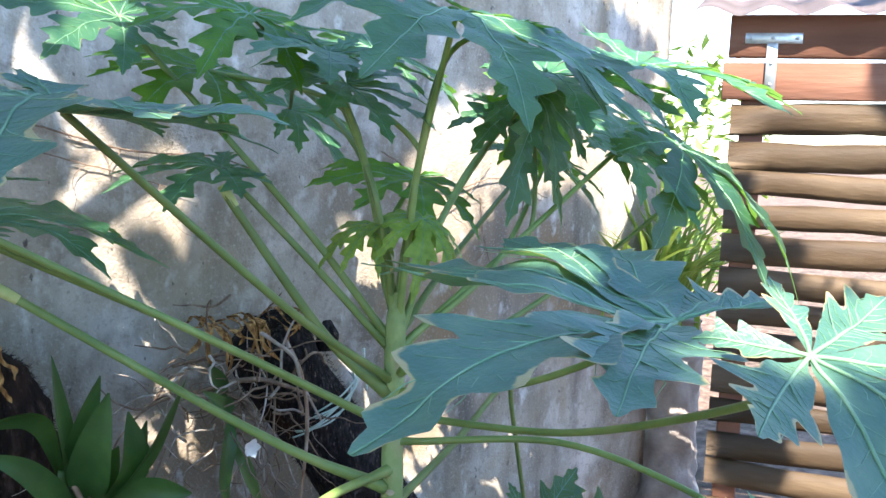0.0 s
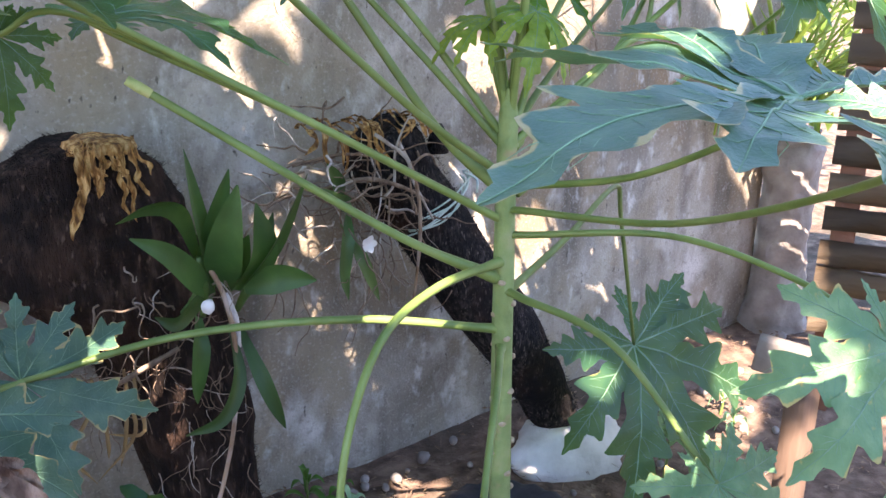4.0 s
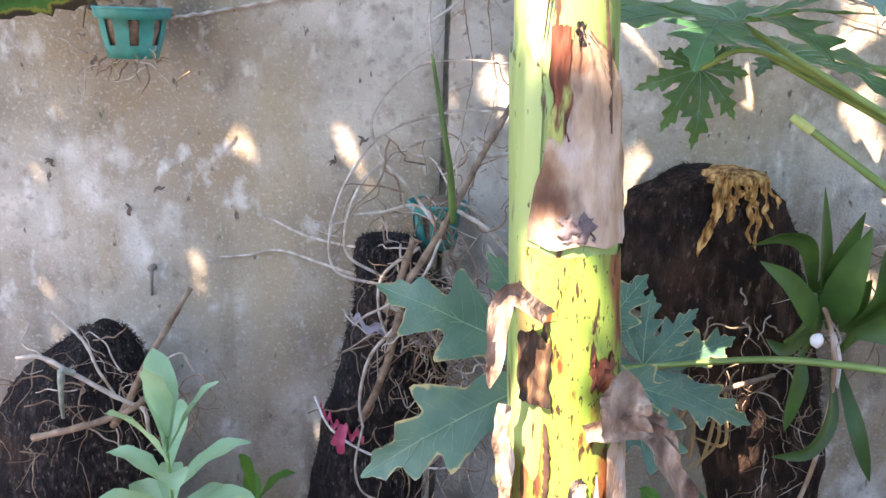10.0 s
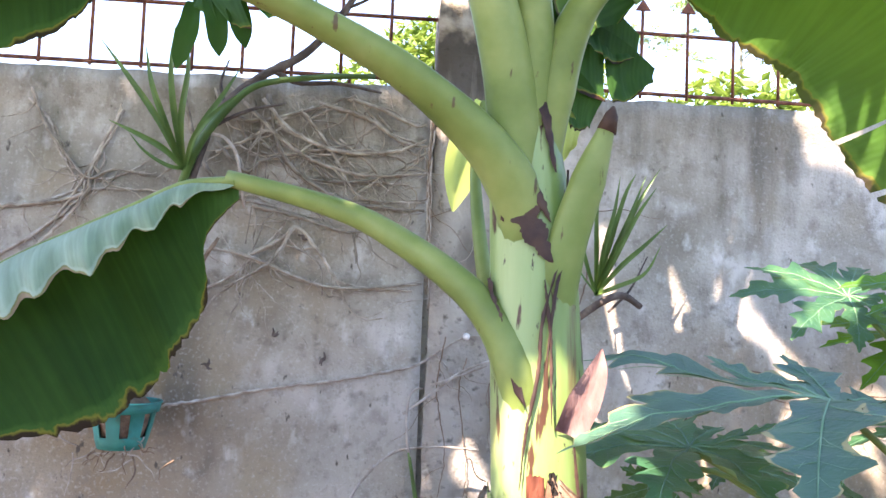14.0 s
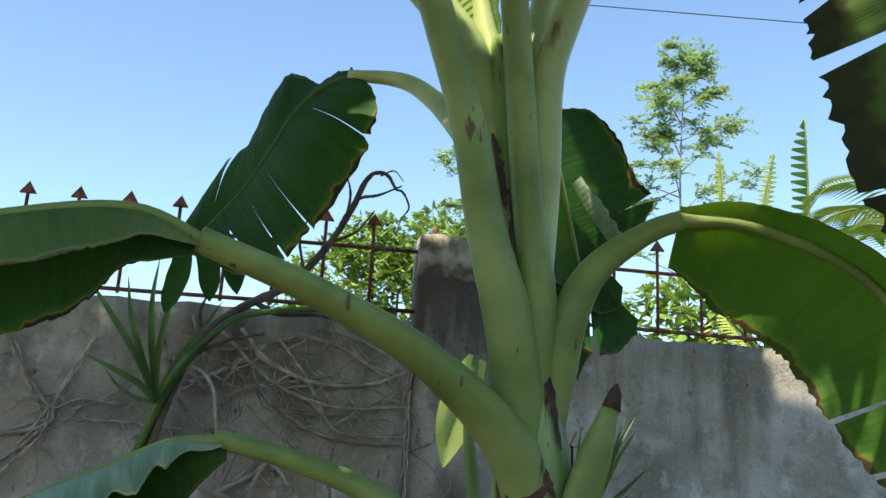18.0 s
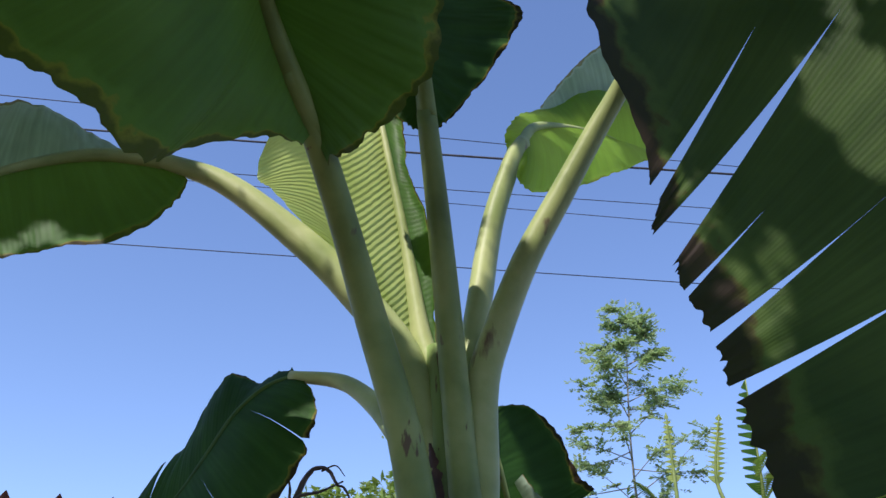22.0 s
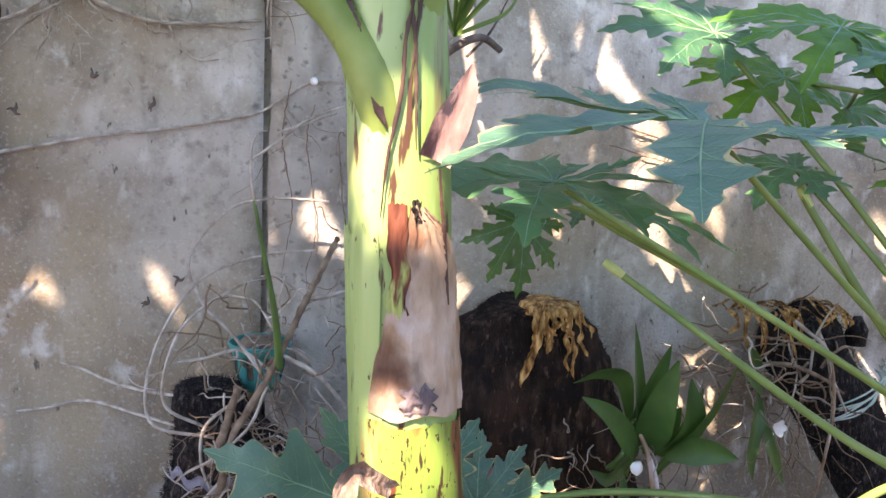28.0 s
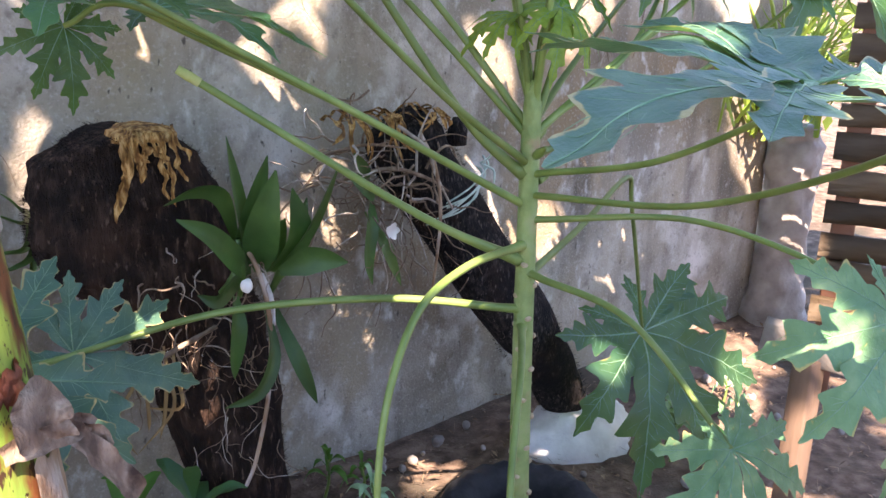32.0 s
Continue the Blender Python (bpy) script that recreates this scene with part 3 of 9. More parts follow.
M_CUT = surf("pale_cut_stalk", [(0.3, (0.42, 0.50, 0.16)), (0.7, (0.62, 0.66, 0.30))], 30, 0.6, 0.2, 80)
M_PAPTRUNK = surf("papaya_trunk", [(0.3, (0.15, 0.23, 0.08)), (0.55, (0.25, 0.34, 0.13)), (0.8, (0.36, 0.38, 0.20))], 14, 0.7, 0.5, 60, stains=[(12.0, (0.36, 0.27, 0.16), 0.6, 0.72, S1)])
M_SCAR = surf("leaf_scar", [(0.4, (0.38, 0.30, 0.20)), (0.7, (0.52, 0.44, 0.31))], 40, 0.85, 0.4, 100)
M_ORCHID = surf("orchid_leaf", [(0.3, (0.015, 0.052, 0.012)), (0.55, (0.032, 0.09, 0.020)), (0.8, (0.07, 0.15, 0.034))], 8, 0.45, 0.1, 50, trans=((0.20, 0.40, 0.04), 0.14), spec=0.4, rand=0.25)
M_STRAP = surf("strap_leaf", [(0.3, (0.035, 0.085, 0.02)), (0.55, (0.075, 0.15, 0.035)), (0.8, (0.16, 0.25, 0.07))], 10, 0.45, 0.15, 50, trans=((0.22, 0.36, 0.05), 0.2), spec=0.45)
M_BROM = surf("sunlit_strap_leaf", [(0.3, (0.13, 0.24, 0.035)), (0.55, (0.23, 0.35, 0.06)), (0.8, (0.36, 0.45, 0.11))], 10, 0.45, 0.15, 50, trans=((0.45, 0.55, 0.10), 0.3), rand=0.25, island=True)
M_SEEDL = surf("pale_green_seedling_leaf", [(0.3, (0.19, 0.36, 0.20)), (0.55, (0.30, 0.49, 0.29)), (0.8, (0.42, 0.58, 0.37))], 8, 0.5, 0.2, 60, trans=((0.32, 0.48, 0.10), 0.25))
M_SEEDD = surf("dark_seedling_leaf", [(0.3, (0.035, 0.115, 0.02)), (0.6, (0.07, 0.19, 0.03)), (0.8, (0.13, 0.27, 0.05))], 8, 0.45, 0.2, 60, trans=((0.22, 0.42, 0.05), 0.25))
M_WOOD = surf("brown_painted_timber", [(0.3, (0.14, 0.062, 0.038)), (0.55, (0.23, 0.105, 0.065)), (0.8, (0.33, 0.17, 0.11))], 6, 0.75, 0.3, 60, stretch=(0.15, 0.15, 1), rand=0.12)
M_BAMBOO = surf("split_bamboo", [(0.3, (0.065, 0.042, 0.024)), (0.55, (0.14, 0.095, 0.055)), (0.8, (0.26, 0.185, 0.11))], 9, 0.6, 0.3, 70, stretch=(0.2, 0.2, 1), rand=0.25)
M_OLDWOOD = surf("old_grey_plank", [(0.3, (0.13, 0.11, 0.095)), (0.6, (0.24, 0.21, 0.18)), (0.8, (0.36, 0.32, 0.28))], 8, 0.85, 0.4, 70, stretch=(0.2, 1, 1))
M_REDWOOD = surf("reddish_stake", [(0.3, (0.09, 0.055, 0.04)), (0.6, (0.17, 0.11, 0.075)), (0.8, (0.27, 0.18, 0.125))], 8, 0.8, 0.3, 70, stretch=(1, 1, 0.2))
M_ZINC = surf("zinc_bracket", [(0.4, (0.48, 0.52, 0.53)), (0.7, (0.66, 0.70, 0.70))], 20, 0.4, 0.1, 80, metal=0.8)
M_SHEET = surf("roof_sheet", [(0.3, (0.20, 0.15, 0.13)), (0.7, (0.34, 0.28, 0.25))], 4, 0.6, 0.2, 40, metal=0.2)
M_WHITE = surf("white_sack", [(0.3, (0.52, 0.50, 0.47)), (0.6, (0.74, 0.73, 0.70)), (0.8, (0.82, 0.81, 0.79))], 9, 0.7, 0.5, 40)
M_TYRE = surf("black_rubber", [(0.4, (0.014, 0.014, 0.015)), (0.7, (0.03, 0.03, 0.032))], 20, 0.75, 0.3, 60)
M_PINK = surf("pink_ribbon", [(0.4, (0.45, 0.06, 0.13)), (0.7, (0.62, 0.13, 0.22))], 20, 0.6, 0.3, 60, trans=((0.6, 0.1, 0.2), 0.2))
M_CLOTH = surf("grey_cloth_tie", [(0.4, (0.16, 0.15, 0.18)), (0.7, (0.30, 0.28, 0.33))], 20, 0.9, 0.3, 80)
M_KNOT = surf("grey_green_cloth", [(0.4, (0.16, 0.18, 0.15)), (0.7, (0.30, 0.33, 0.28))], 40, 0.9, 0.6, 120)
M_MINT = surf("pale_mint_string", [(0.4, (0.36, 0.48, 0.42)), (0.7, (0.58, 0.66, 0.60))], 20, 0.8, 0.2, 80)
M_STRAW = surf("tan_straw", [(0.3, (0.15, 0.09, 0.04)), (0.55, (0.27, 0.18, 0.08)), (0.8, (0.40, 0.30, 0.15))], 20, 0.8, 0.3, 80, stretch=(1, 1, 0.3))
M_CORD = surf("white_cord", [(0.4, (0.50, 0.47, 0.45)), (0.7, (0.68, 0.65, 0.62))], 60, 0.9, 0.3, 200)
M_SHELL = surf("white_shell", [(0.4, (0.72, 0.70, 0.66)), (0.7, (0.82, 0.80, 0.77))], 20, 0.6, 0.1, 60)
M_TRUNK = surf("pale_tree_bark", [(0.3, (0.22, 0.19, 0.17)), (0.55, (0.38, 0.34, 0.31)), (0.8, (0.54, 0.50, 0.47))], 8, 0.9, 0.8, 30)
M_STONE = surf("grey_stone", [(0.3, (0.16, 0.14, 0.125)), (0.6, (0.29, 0.26, 0.24)), (0.8, (0.42, 0.39, 0.36))], 14, 0.9, 0.5, 60, rand=0.2)
M_LITTER = surf("dry_leaf_litter", [(0.3, (0.13, 0.08, 0.05)), (0.6, (0.27, 0.18, 0.115)), (0.8, (0.42, 0.31, 0.21))], 20, 0.9, 0.3, 60, rand=0.5, island=True)
M_TREELEAF = surf("tree_foliage", [(0.3, (0.15, 0.25, 0.09)), (0.6, (0.25, 0.36, 0.14)), (0.8, (0.36, 0.46, 0.20))], 2.0, 0.55, 0.0, 30, trans=((0.32, 0.46, 0.06), 0.35), rand=0.35, island=True)
M_FARLEAF = surf("far_feathery_foliage", [(0.3, (0.20, 0.32, 0.17)), (0.6, (0.32, 0.44, 0.25)), (0.8, (0.46, 0.56, 0.34))], 2.0, 0.5, 0.0, 30, trans=((0.40, 0.55, 0.12), 0.4), rand=0.35, island=True)
M_FARTWIG = surf("pale_twig", [(0.3, (0.16, 0.15, 0.11)), (0.7, (0.30, 0.29, 0.21))], 20, 0.9, 0.3, 80)
M_SHRUB = surf("shrub_foliage", [(0.3, (0.10, 0.18, 0.035)), (0.6, (0.20, 0.30, 0.065)), (0.8, (0.34, 0.42, 0.12))], 1.5, 0.5, 0.0, 30, trans=((0.34, 0.46, 0.06), 0.3), rand=0.4, island=True)
M_WIRE = surf("black_cable", [(0.4, (0.012, 0.012, 0.014)), (0.7, (0.03, 0.03, 0.034))], 8, 0.6, 0.0, 30)

# ---------------------------------------------------------------- ground and wall
WALL_Y, WALL_TOP = 2.72, 2.60


def ground():
    bm = bmesh.new()
    xs = [-300, -60, -15, -6] + [-4 + 0.1 * i for i in range(101)] + [8, 20, 70, 300]
    ys = [-300, -60, -15, -4, -1] + [0.1 * i for i in range(44)] + [6, 10, 20, 60, 300]
    grid = [[bm.verts.new((x, y, (0.035 * noise.noise(Vector((x, y, 0)) * 1.7) + 0.018 * noise.noise(Vector((x, y, 3)) * 6.0)
                                  + 0.007 * noise.noise(Vector((x, y, 5)) * 19) - 0.01) if -5 < x < 7 and -2 < y < 5 else -0.02)) for x in xs] for y in ys]
    for a, b in zip(grid, grid[1:]):
        for k in range(len(xs) - 1):
            bm.faces.new((a[k], a[k + 1], b[k + 1], b[k]))
    single("ground", bm, M_SOIL, "bare brown garden soil with leaf litter", "ground", kind="structure")


def wall_panel(name, x0, x1, label):
    """A rendered wall panel with an uneven face and a worn top edge."""
    bm = bmesh.new()
    nx, nz = max(4, int((x1 - x0) / 0.05)), 56
    front, back = [], []
    for i in range(nx + 1):
        x = x0 + (x1 - x0) * i / nx
        fa, ba = [], []
        for j in range(nz + 1):
            z = -0.25 + (WALL_TOP + 0.25) * j / nz
            edge = 0.010 * noise.noise(Vector((x * 9, 0, 4))) if j == nz else 0
            y = WALL_Y + 0.006 * noise.noise(Vector((x, z, 0)) * 2.5) + 0.0025 * noise.noise(Vector((x, z, 2)) * 14)
            if z > WALL_TOP - 0.07:
                y -= 0.012
            fa.append(bm.verts.new((x, y, z + edge)))
            ba.append(bm.verts.new((x, WALL_Y + 0.14, z + edge)))
        front.append(fa)
        back.append(ba)
    for i in range(nx):
        for j in range(nz):
            bm.faces.new((front[i][j], front[i + 1][j], front[i + 1][j + 1], front[i][j + 1]))
            bm.faces.new((back[i + 1][j], back[i][j], back[i][j + 1], back[i + 1][j + 1]))
        bm.faces.new((front[i][nz], front[i + 1][nz], back[i + 1][nz], back[i][nz]))
    for col, bcol, flip in ((front[0], back[0], False), (front[-1], back[-1], True)):
        for j in range(nz):
            f = (bcol[j], col[j], col[j + 1], bcol[j + 1])
            bm.faces.new(tuple(reversed(f)) if flip else f)
    single(name, bm, M_WALL, label, "wall", kind="structure")


ground()
wall_panel("wall_1", -5.0, 0.030, "weathered grey concrete garden wall with dark stains")
wall_panel("wall_2", 0.345, 3.97, "weathered grey concrete garden wall lit in patches")


def wall_post():
    bm = bmesh.new()
    n = 26
    rows = []
    for j in range(n + 1):
        z = -0.25 + (2.875 + 0.25) * j / n
        row = []
        for x, y in ((0.048, 2.712), (0.115, 2.708), (0.19, 2.708), (0.27, 2.708), (0.338, 2.712), (0.338, 2.80), (0.338, 2.90), (0.19, 2.90), (0.048, 2.90), (0.048, 2.80)):
            p = Vector((x, y, z))
            k = 0.008 if z > 1.2 else 0.004
            row.append(bm.verts.new(p + Vector((noise.noise(p * 14), noise.noise(p * 14 + Vector((5, 5, 5))), 0.6 * noise.noise(p * 20))) * k))
        rows.append(row)
    for a, b in zip(rows, rows[1:]):
        for k in range(10):
            bm.faces.new((a[k], a[(k + 1) % 10], b[(k + 1) % 10], b[k]))
    bm.faces.new(rows[-1])
    single("wall_post", bm, M_POST, "stained concrete post with a mossy dark top", "post", kind="structure")


wall_post()


def picket(x, parent, tall=2.945, foot=2.625):
    bm = bmesh.new()
    lean = 0.006 * noise.noise(Vector((x * 5, 1, 1)))
    tube(bm, [(x, 2.775, foot), (x + lean, 2.775, tall - 0.035)], 0.0055, 4)
    p = part("picket", bm, M_RUST, parent)
    bm = bmesh.new()
    c = Vector((x + lean, 2.775, tall))
    vs = [bm.verts.new(c)] + [bm.verts.new(c + Vector((a, b, -0.038))) for a, b in ((-0.024, -0.006), (0.024, -0.006), (0.024, 0.006), (-0.024, 0.006))]
    for k in range(4):
        bm.faces.new((vs[0], vs[1 + k], vs[1 + (k + 1) % 4]))
    bm.faces.new((vs[4], vs[3], vs[2], vs[1]))
    part("arrow_head", bm, M_RUST, p, smooth=False)


def fence(x0, x1, first, step, label):
    f = thing("spiked_fence", label, "fence", ((x0 + x1) / 2, 2.775, 2.60))
    for z in (2.832, 2.640):
        bm = bmesh.new()
        tube(bm, [(x0, 2.775, z + 0.004), ((x0 + x1) / 2, 2.775, z - 0.004), (x1, 2.775, z)], 0.0065, 4, seg=10)
        part("rail", bm, M_RUST, f)
    x = first
    while x > x0 + 0.02 if step < 0 else x < x1 - 0.02:
        picket(x, f)
        x += step
    # short legs that hold the lower rail on the wall
    for k in range(3):
        bm = bmesh.new()
        lx = x0 + (x1 - x0) * (0.1 + 0.4 * k)
        tube(bm, [(lx, 2.775, 2.585), (lx, 2.775, 2.64)], 0.006, 4)
        part("leg", bm, M_RUST, f)


fence(-2.6, 0.046, -0.098, -0.1487, "rusted iron fence with arrow-headed pickets on the wall")
fence(0.34, 3.2, 0.54, 0.150, "rusted iron fence with arrow-headed pickets on the far wall")
bm = bmesh.new()
tube(bm, [(0.10, 2.80, 2.86), (0.102, 2.80, 2.93)], 0.006, 6)
single("rebar_end", bm, M_RUST, "short rusted rod end on the concrete post", "rod", (0.10, 2.80, 2.86))
bm = bmesh.new()
box(bm, 0.020, 0.36, 2.745, 2.84, -0.25, 2.58)
single("wall_joint", bm, M_POST, "dark recessed mortar joint beside the post", "wall joint", kind="structure")


def added_back_wall():
    """An unseen plain wall, added behind the path to hold back sky light and bounce some."""
    bm = bmesh.new()
    box(bm, -6.0, 7.0, -2.95, -2.75, -0.1, 2.4, 0.01)
    single("wall_3", bm, M_PLASTER, "unseen plain grey plastered wall added behind the path to cut sky light", "wall", kind="structure", smooth=False)


added_back_wall()

# ---------------------------------------------------------------- banana plants
def blade(bm, mid, width, droop, side, tears=(), curl=14.0, hint=(0, 0, 1), seed=1, seg=110, across=12, prof=None, gap=0.010, wob=0.03, strip_turn=10, sweep=0.16, jag=0.07):
    """One half of a banana leaf along the mid curve. side: -1 or 1; droop: degrees below the leaf's plane; tears: shares of the length."""
    rng = random.Random(seed)
    pts = spline(mid, seg)
    fr = frames(pts, hint)
    length = sum((b - a).length for a, b in zip(pts, pts[1:]))
    uvl = bm.loops.layers.uv.verify()
    cuts = [0.0] + sorted(tears) + [1.0]

    def shape(s):
        if prof:
            return lerp_list(prof, s)
        return min(1.0, (s / 0.10 + 0.02)) ** 0.6 * max(0.02, 1 - max(0, (s - 0.55) / 0.45) ** 2.2)

    def place(s, v, extra, lag):
        f = max(0.0, min(0.9999, s)) * seg
        k = int(f)
        t = f - k
        p = pts[k].lerp(pts[k + 1], t)
        tt = fr[k][0].lerp(fr[k + 1][0], t)
        ss = fr[k][1].lerp(fr[k + 1][1], t) * side
        nn = fr[k][2].lerp(fr[k + 1][2], t)
        w = width * shape(s) * (1 + wob * noise.noise(Vector((s * length * 14, side * 3, seed))))
        w *= 1 - jag * max(0, (v - 0.75) / 0.25) * (abs(noise.noise(Vector((s * length * 34, side * 7, seed + 3)))) + 0.7 * abs(noise.noise(Vector((s * length * 80, side * 7, seed + 5)))))
        steps = 8
        for i in range(steps):
            vv = v * (i + 0.5) / steps
            a = radians(droop + curl * vv * 2 - curl + extra * vv + 5 * noise.noise(Vector((s * length * 6, vv * 2, seed))))
            p = p + (ss * math.cos(a) - nn * math.sin(a)) * (w * v / steps)
        return p + tt * (w * v * sweep + lag * v)

    for n, (s0, s1) in enumerate(zip(cuts, cuts[1:])):
        cols = max(3, int((s1 - s0) * seg))
        extra = rng.uniform(-strip_turn, strip_turn) if len(cuts) > 2 else 0
        g0, g1 = (gap / length if n else 0), (gap / length if n < len(cuts) - 2 else 0)
        rows = []
        for j in range(across + 1):
            v = j / across
            row = []
            for i in range(cols + 1):
                s = s0 + (s1 - s0) * i / cols
                ss = s + (g0 * v * (1 - i / cols)) * 1.5 - (g1 * v * i / cols) * 1.5
                row.append((bm.verts.new(place(ss, v, extra, 0)), (ss * length, v)))
            rows.append(row)
        for a, b in zip(rows, rows[1:]):
            for i in range(cols):
                quad = (a[i], a[i + 1], b[i + 1], b[i])
                face = bm.faces.new([q[0] for q in (quad if side > 0 else reversed(quad))])
                for lp in face.loops:
                    for q in quad:
                        if q[0] is lp.vert:
                            lp[uvl].uv = q[1]


def banana_leaf(parent, stalk, rads, mid, width, droop, tears=((), ()), hint=(0, 0, 1), seed=1, mat=None, smat=None, label="", flat=0.75, mid_r=0.016, curl=(14, 14), seg=110, prof=None,
                gap=0.006, strip_turn=4, across=12, sweep=0.16, mats=None, wob=(0.03, 0.03)):
    """A leaf of a banana plant: its stalk, running on as the midrib, and the two halves of its blade."""
    bm = bmesh.new()
    tube(bm, stalk, rads, 12, seg=28, flat=flat, hint=hint)
    st = part("leaf_stalk", bm, smat or M_STALK, parent)
    if mid:
        bm = bmesh.new()
        n = len(mid)
        tube(bm, [Vector(p) - Vector(hint) * 0.004 for p in mid], [mid_r] + [mid_r * (0.75 - 0.5 * i / n) for i in range(n)], 8, seg=26, flat=0.8, hint=hint)
        part("midrib", bm, smat or M_STALK, st)
        for k, side in enumerate((-1, 1)):
            w = width[k]
            if w:
                bm = bmesh.new()
                blade(bm, mid, w, droop[k], side, tears[k], curl[k], hint, seed + k, seg, across, prof, gap, wob[k], strip_turn=strip_turn, sweep=sweep)
                part("leaf_blade", bm, mats[k] if mats else mat or M_BLADE, st, label)
    return st


def half_leaf(rib, margin, mat, parent, label="", belly=0.08, tears=(), seed=1, n=84, across=12, jag=0.005, ripple=0.010):
    """One half of a torn broad leaf between its rib and its margin. belly: bulge as a share of the width; tears: (share along, depth, width in metres)."""
    rng = random.Random(seed)
    a, b = spline(rib, n), spline(margin, n)
    run = [0.0]
    for p, q in zip(a, a[1:]):
        run.append(run[-1] + (q - p).length)
    bm = bmesh.new()
    uvl = bm.loops.layers.uv.verify()
    cuts = [(0.0, 0, 0)] + sorted(tears) + [(1.0, 0, 0)]

    def point(f, v, shift, lift):
        k = min(int(f), n - 1)
        t = f - k
        p, q = a[k].lerp(a[k + 1], t), b[k].lerp(b[k + 1], t)
        along = ((a[k + 1] - a[k]).normalized() + (b[k + 1] - b[k]) / max(1e-4, (b[k + 1] - b[k]).length)).normalized()
        w = q - p
        nrm = along.cross(w)
        nrm = nrm.normalized() if nrm.length > 1e-7 else Vector((0, 0, 1))
        wide = w.length
        edge = max(0.0, (v - 0.8) / 0.2)
        x = p + w * v * (1 - edge * jag / max(wide, 0.03) * (abs(noise.noise(Vector((f * 0.23, seed, 2)))) * 3 + 0.8 * abs(noise.noise(Vector((f * 0.9, seed, 5))))))
        x += nrm * (belly * wide * math.sin(math.pi * min(1, v * 0.9)) + ripple * v * v * noise.noise(Vector((f * 0.16, v, seed))) + 0.004 * v * noise.noise(Vector((f * 0.5, v * 3, seed + 8))))
        return x + along * shift + nrm * lift * v * v

    for (s0, d0, g0), (s1, d1, g1) in zip(cuts, cuts[1:]):
        cols = max(3, round((s1 - s0) * n))
        lift = rng.uniform(-0.012, 0.012) if len(cuts) > 2 else 0
        rows = []
        for j in range(across + 1):
            v = j / across
            row = []
            for i in range(cols + 1):
                f = (s0 + (s1 - s0) * i / cols) * n
                k = min(int(f), n - 1)
                o0 = 0.5 * g0 * max(0, (v - 1 + d0) / d0) ** 1.3 if d0 else 0
                o1 = 0.5 * g1 * max(0, (v - 1 + d1) / d1) ** 1.3 if d1 else 0
                shift = o0 * max(0, 1 - i / cols * 1.6) - o1 * max(0, 1 - (1 - i / cols) * 1.6)
                row.append((bm.verts.new(point(f, v, shift, lift)), (run[k] + (run[k + 1] - run[k]) * (f - k), v)))
            rows.append(row)
        for p, q in zip(rows, rows[1:]):
            for i in range(cols):
                quad = (p[i], p[i + 1], q[i + 1], q[i])
                face = bm.faces.new([z[0] for z in quad])
                for lp, z in zip(face.loops, quad):
                    lp[uvl].uv = z[1]
    bmesh.ops.remove_doubles(bm, verts=bm.verts, dist=0.0004)
    return part("leaf_blade", bm, mat, parent, label)


def stalk_rib(parent, pts, rads, rib=None, rib_r=0.014, flat=0.8, hint=(0, 0, 1), mat=None, label="", rib_mat=None):
    """A leaf stalk, and the midrib that it runs on into."""
    bm = bmesh.new()
    tube(bm, pts, rads, 14, seg=34, flat=flat, hint=hint)
    st = part("leaf_stalk", bm, mat or M_STALK, parent, label)
    if rib:
        bm = bmesh.new()
        tube(bm, rib, [rib_r, rib_r * 0.8, rib_r * 0.5, rib_r * 0.2], 8, seg=26)
        part("midrib", bm, rib_mat or mat or M_STALK, st)
    return st


def shell(bm, axis, rad, z0, z1, a0, a1, lift=0.004, ragged=0.02, seed=1, nz=24, na=14, top=None):
    """A sheet wrapped round part of the stem from angle a0 to a1, with ragged ends."""
    rows = []
    for j in range(nz + 1):
        f = j / nz
        row = []
        for i in range(na + 1):
            g = i / na
            a = radians(a0 + (a1 - a0) * g)
            zz0 = z0 + ragged * noise.noise(Vector((g * 5, seed, 0)))
            zz1 = z1 + ragged * noise.noise(Vector((g * 5, seed, 9))) + (top(g) if top else 0)
            z = zz0 + (zz1 - zz0) * f
            sh = 1 - 0.0 * f
            c, r = axis(z), rad(z) + lift * (1 + 0.8 * noise.noise(Vector((g * 4, f * 5, seed)))) * sh
            am = a + 0.12 * noise.noise(Vector((f * 4, seed, 5))) * (1 if i in (0, na) else 0.3)
            row.append(bm.verts.new((c.x + r * math.cos(am), c.y + r * math.sin(am), z)))
        rows.append(row)
    for a, b in zip(rows, rows[1:]):
        for i in range(na):
            bm.faces.new((a[i], a[i + 1], b[i + 1], b[i]))


STEM = [(0.0, 0.275, 0.115), (0.712, 0.244, 0.102), (1.2, 0.212, 0.094), (1.566, 0.187, 0.087), (1.80, 0.176, 0.085), (2.118, 0.155, 0.077), (2.325, 0.128, 0.060), (2.60, 0.098, 0.052), (2.85, 0.082, 0.044), (3.0, 0.075, 0.034)]


def stem_axis(z):
    for (za, xa, ra), (zb, xb, rb) in zip(STEM, STEM[1:]):
        if z <= zb:
            f = max(0, (z - za) / (zb - za))
            return Vector((xa + (xb - xa) * f, 1.68, z))
    return Vector((STEM[-1][1], 1.68, z))


def stem_rad(z):
    for (za, xa, ra), (zb, xb, rb) in zip(STEM, STEM[1:]):
        if z <= zb:
            f = max(0, (z - za) / (zb - za))
            return ra + (rb - ra) * f
    return STEM[-1][2]


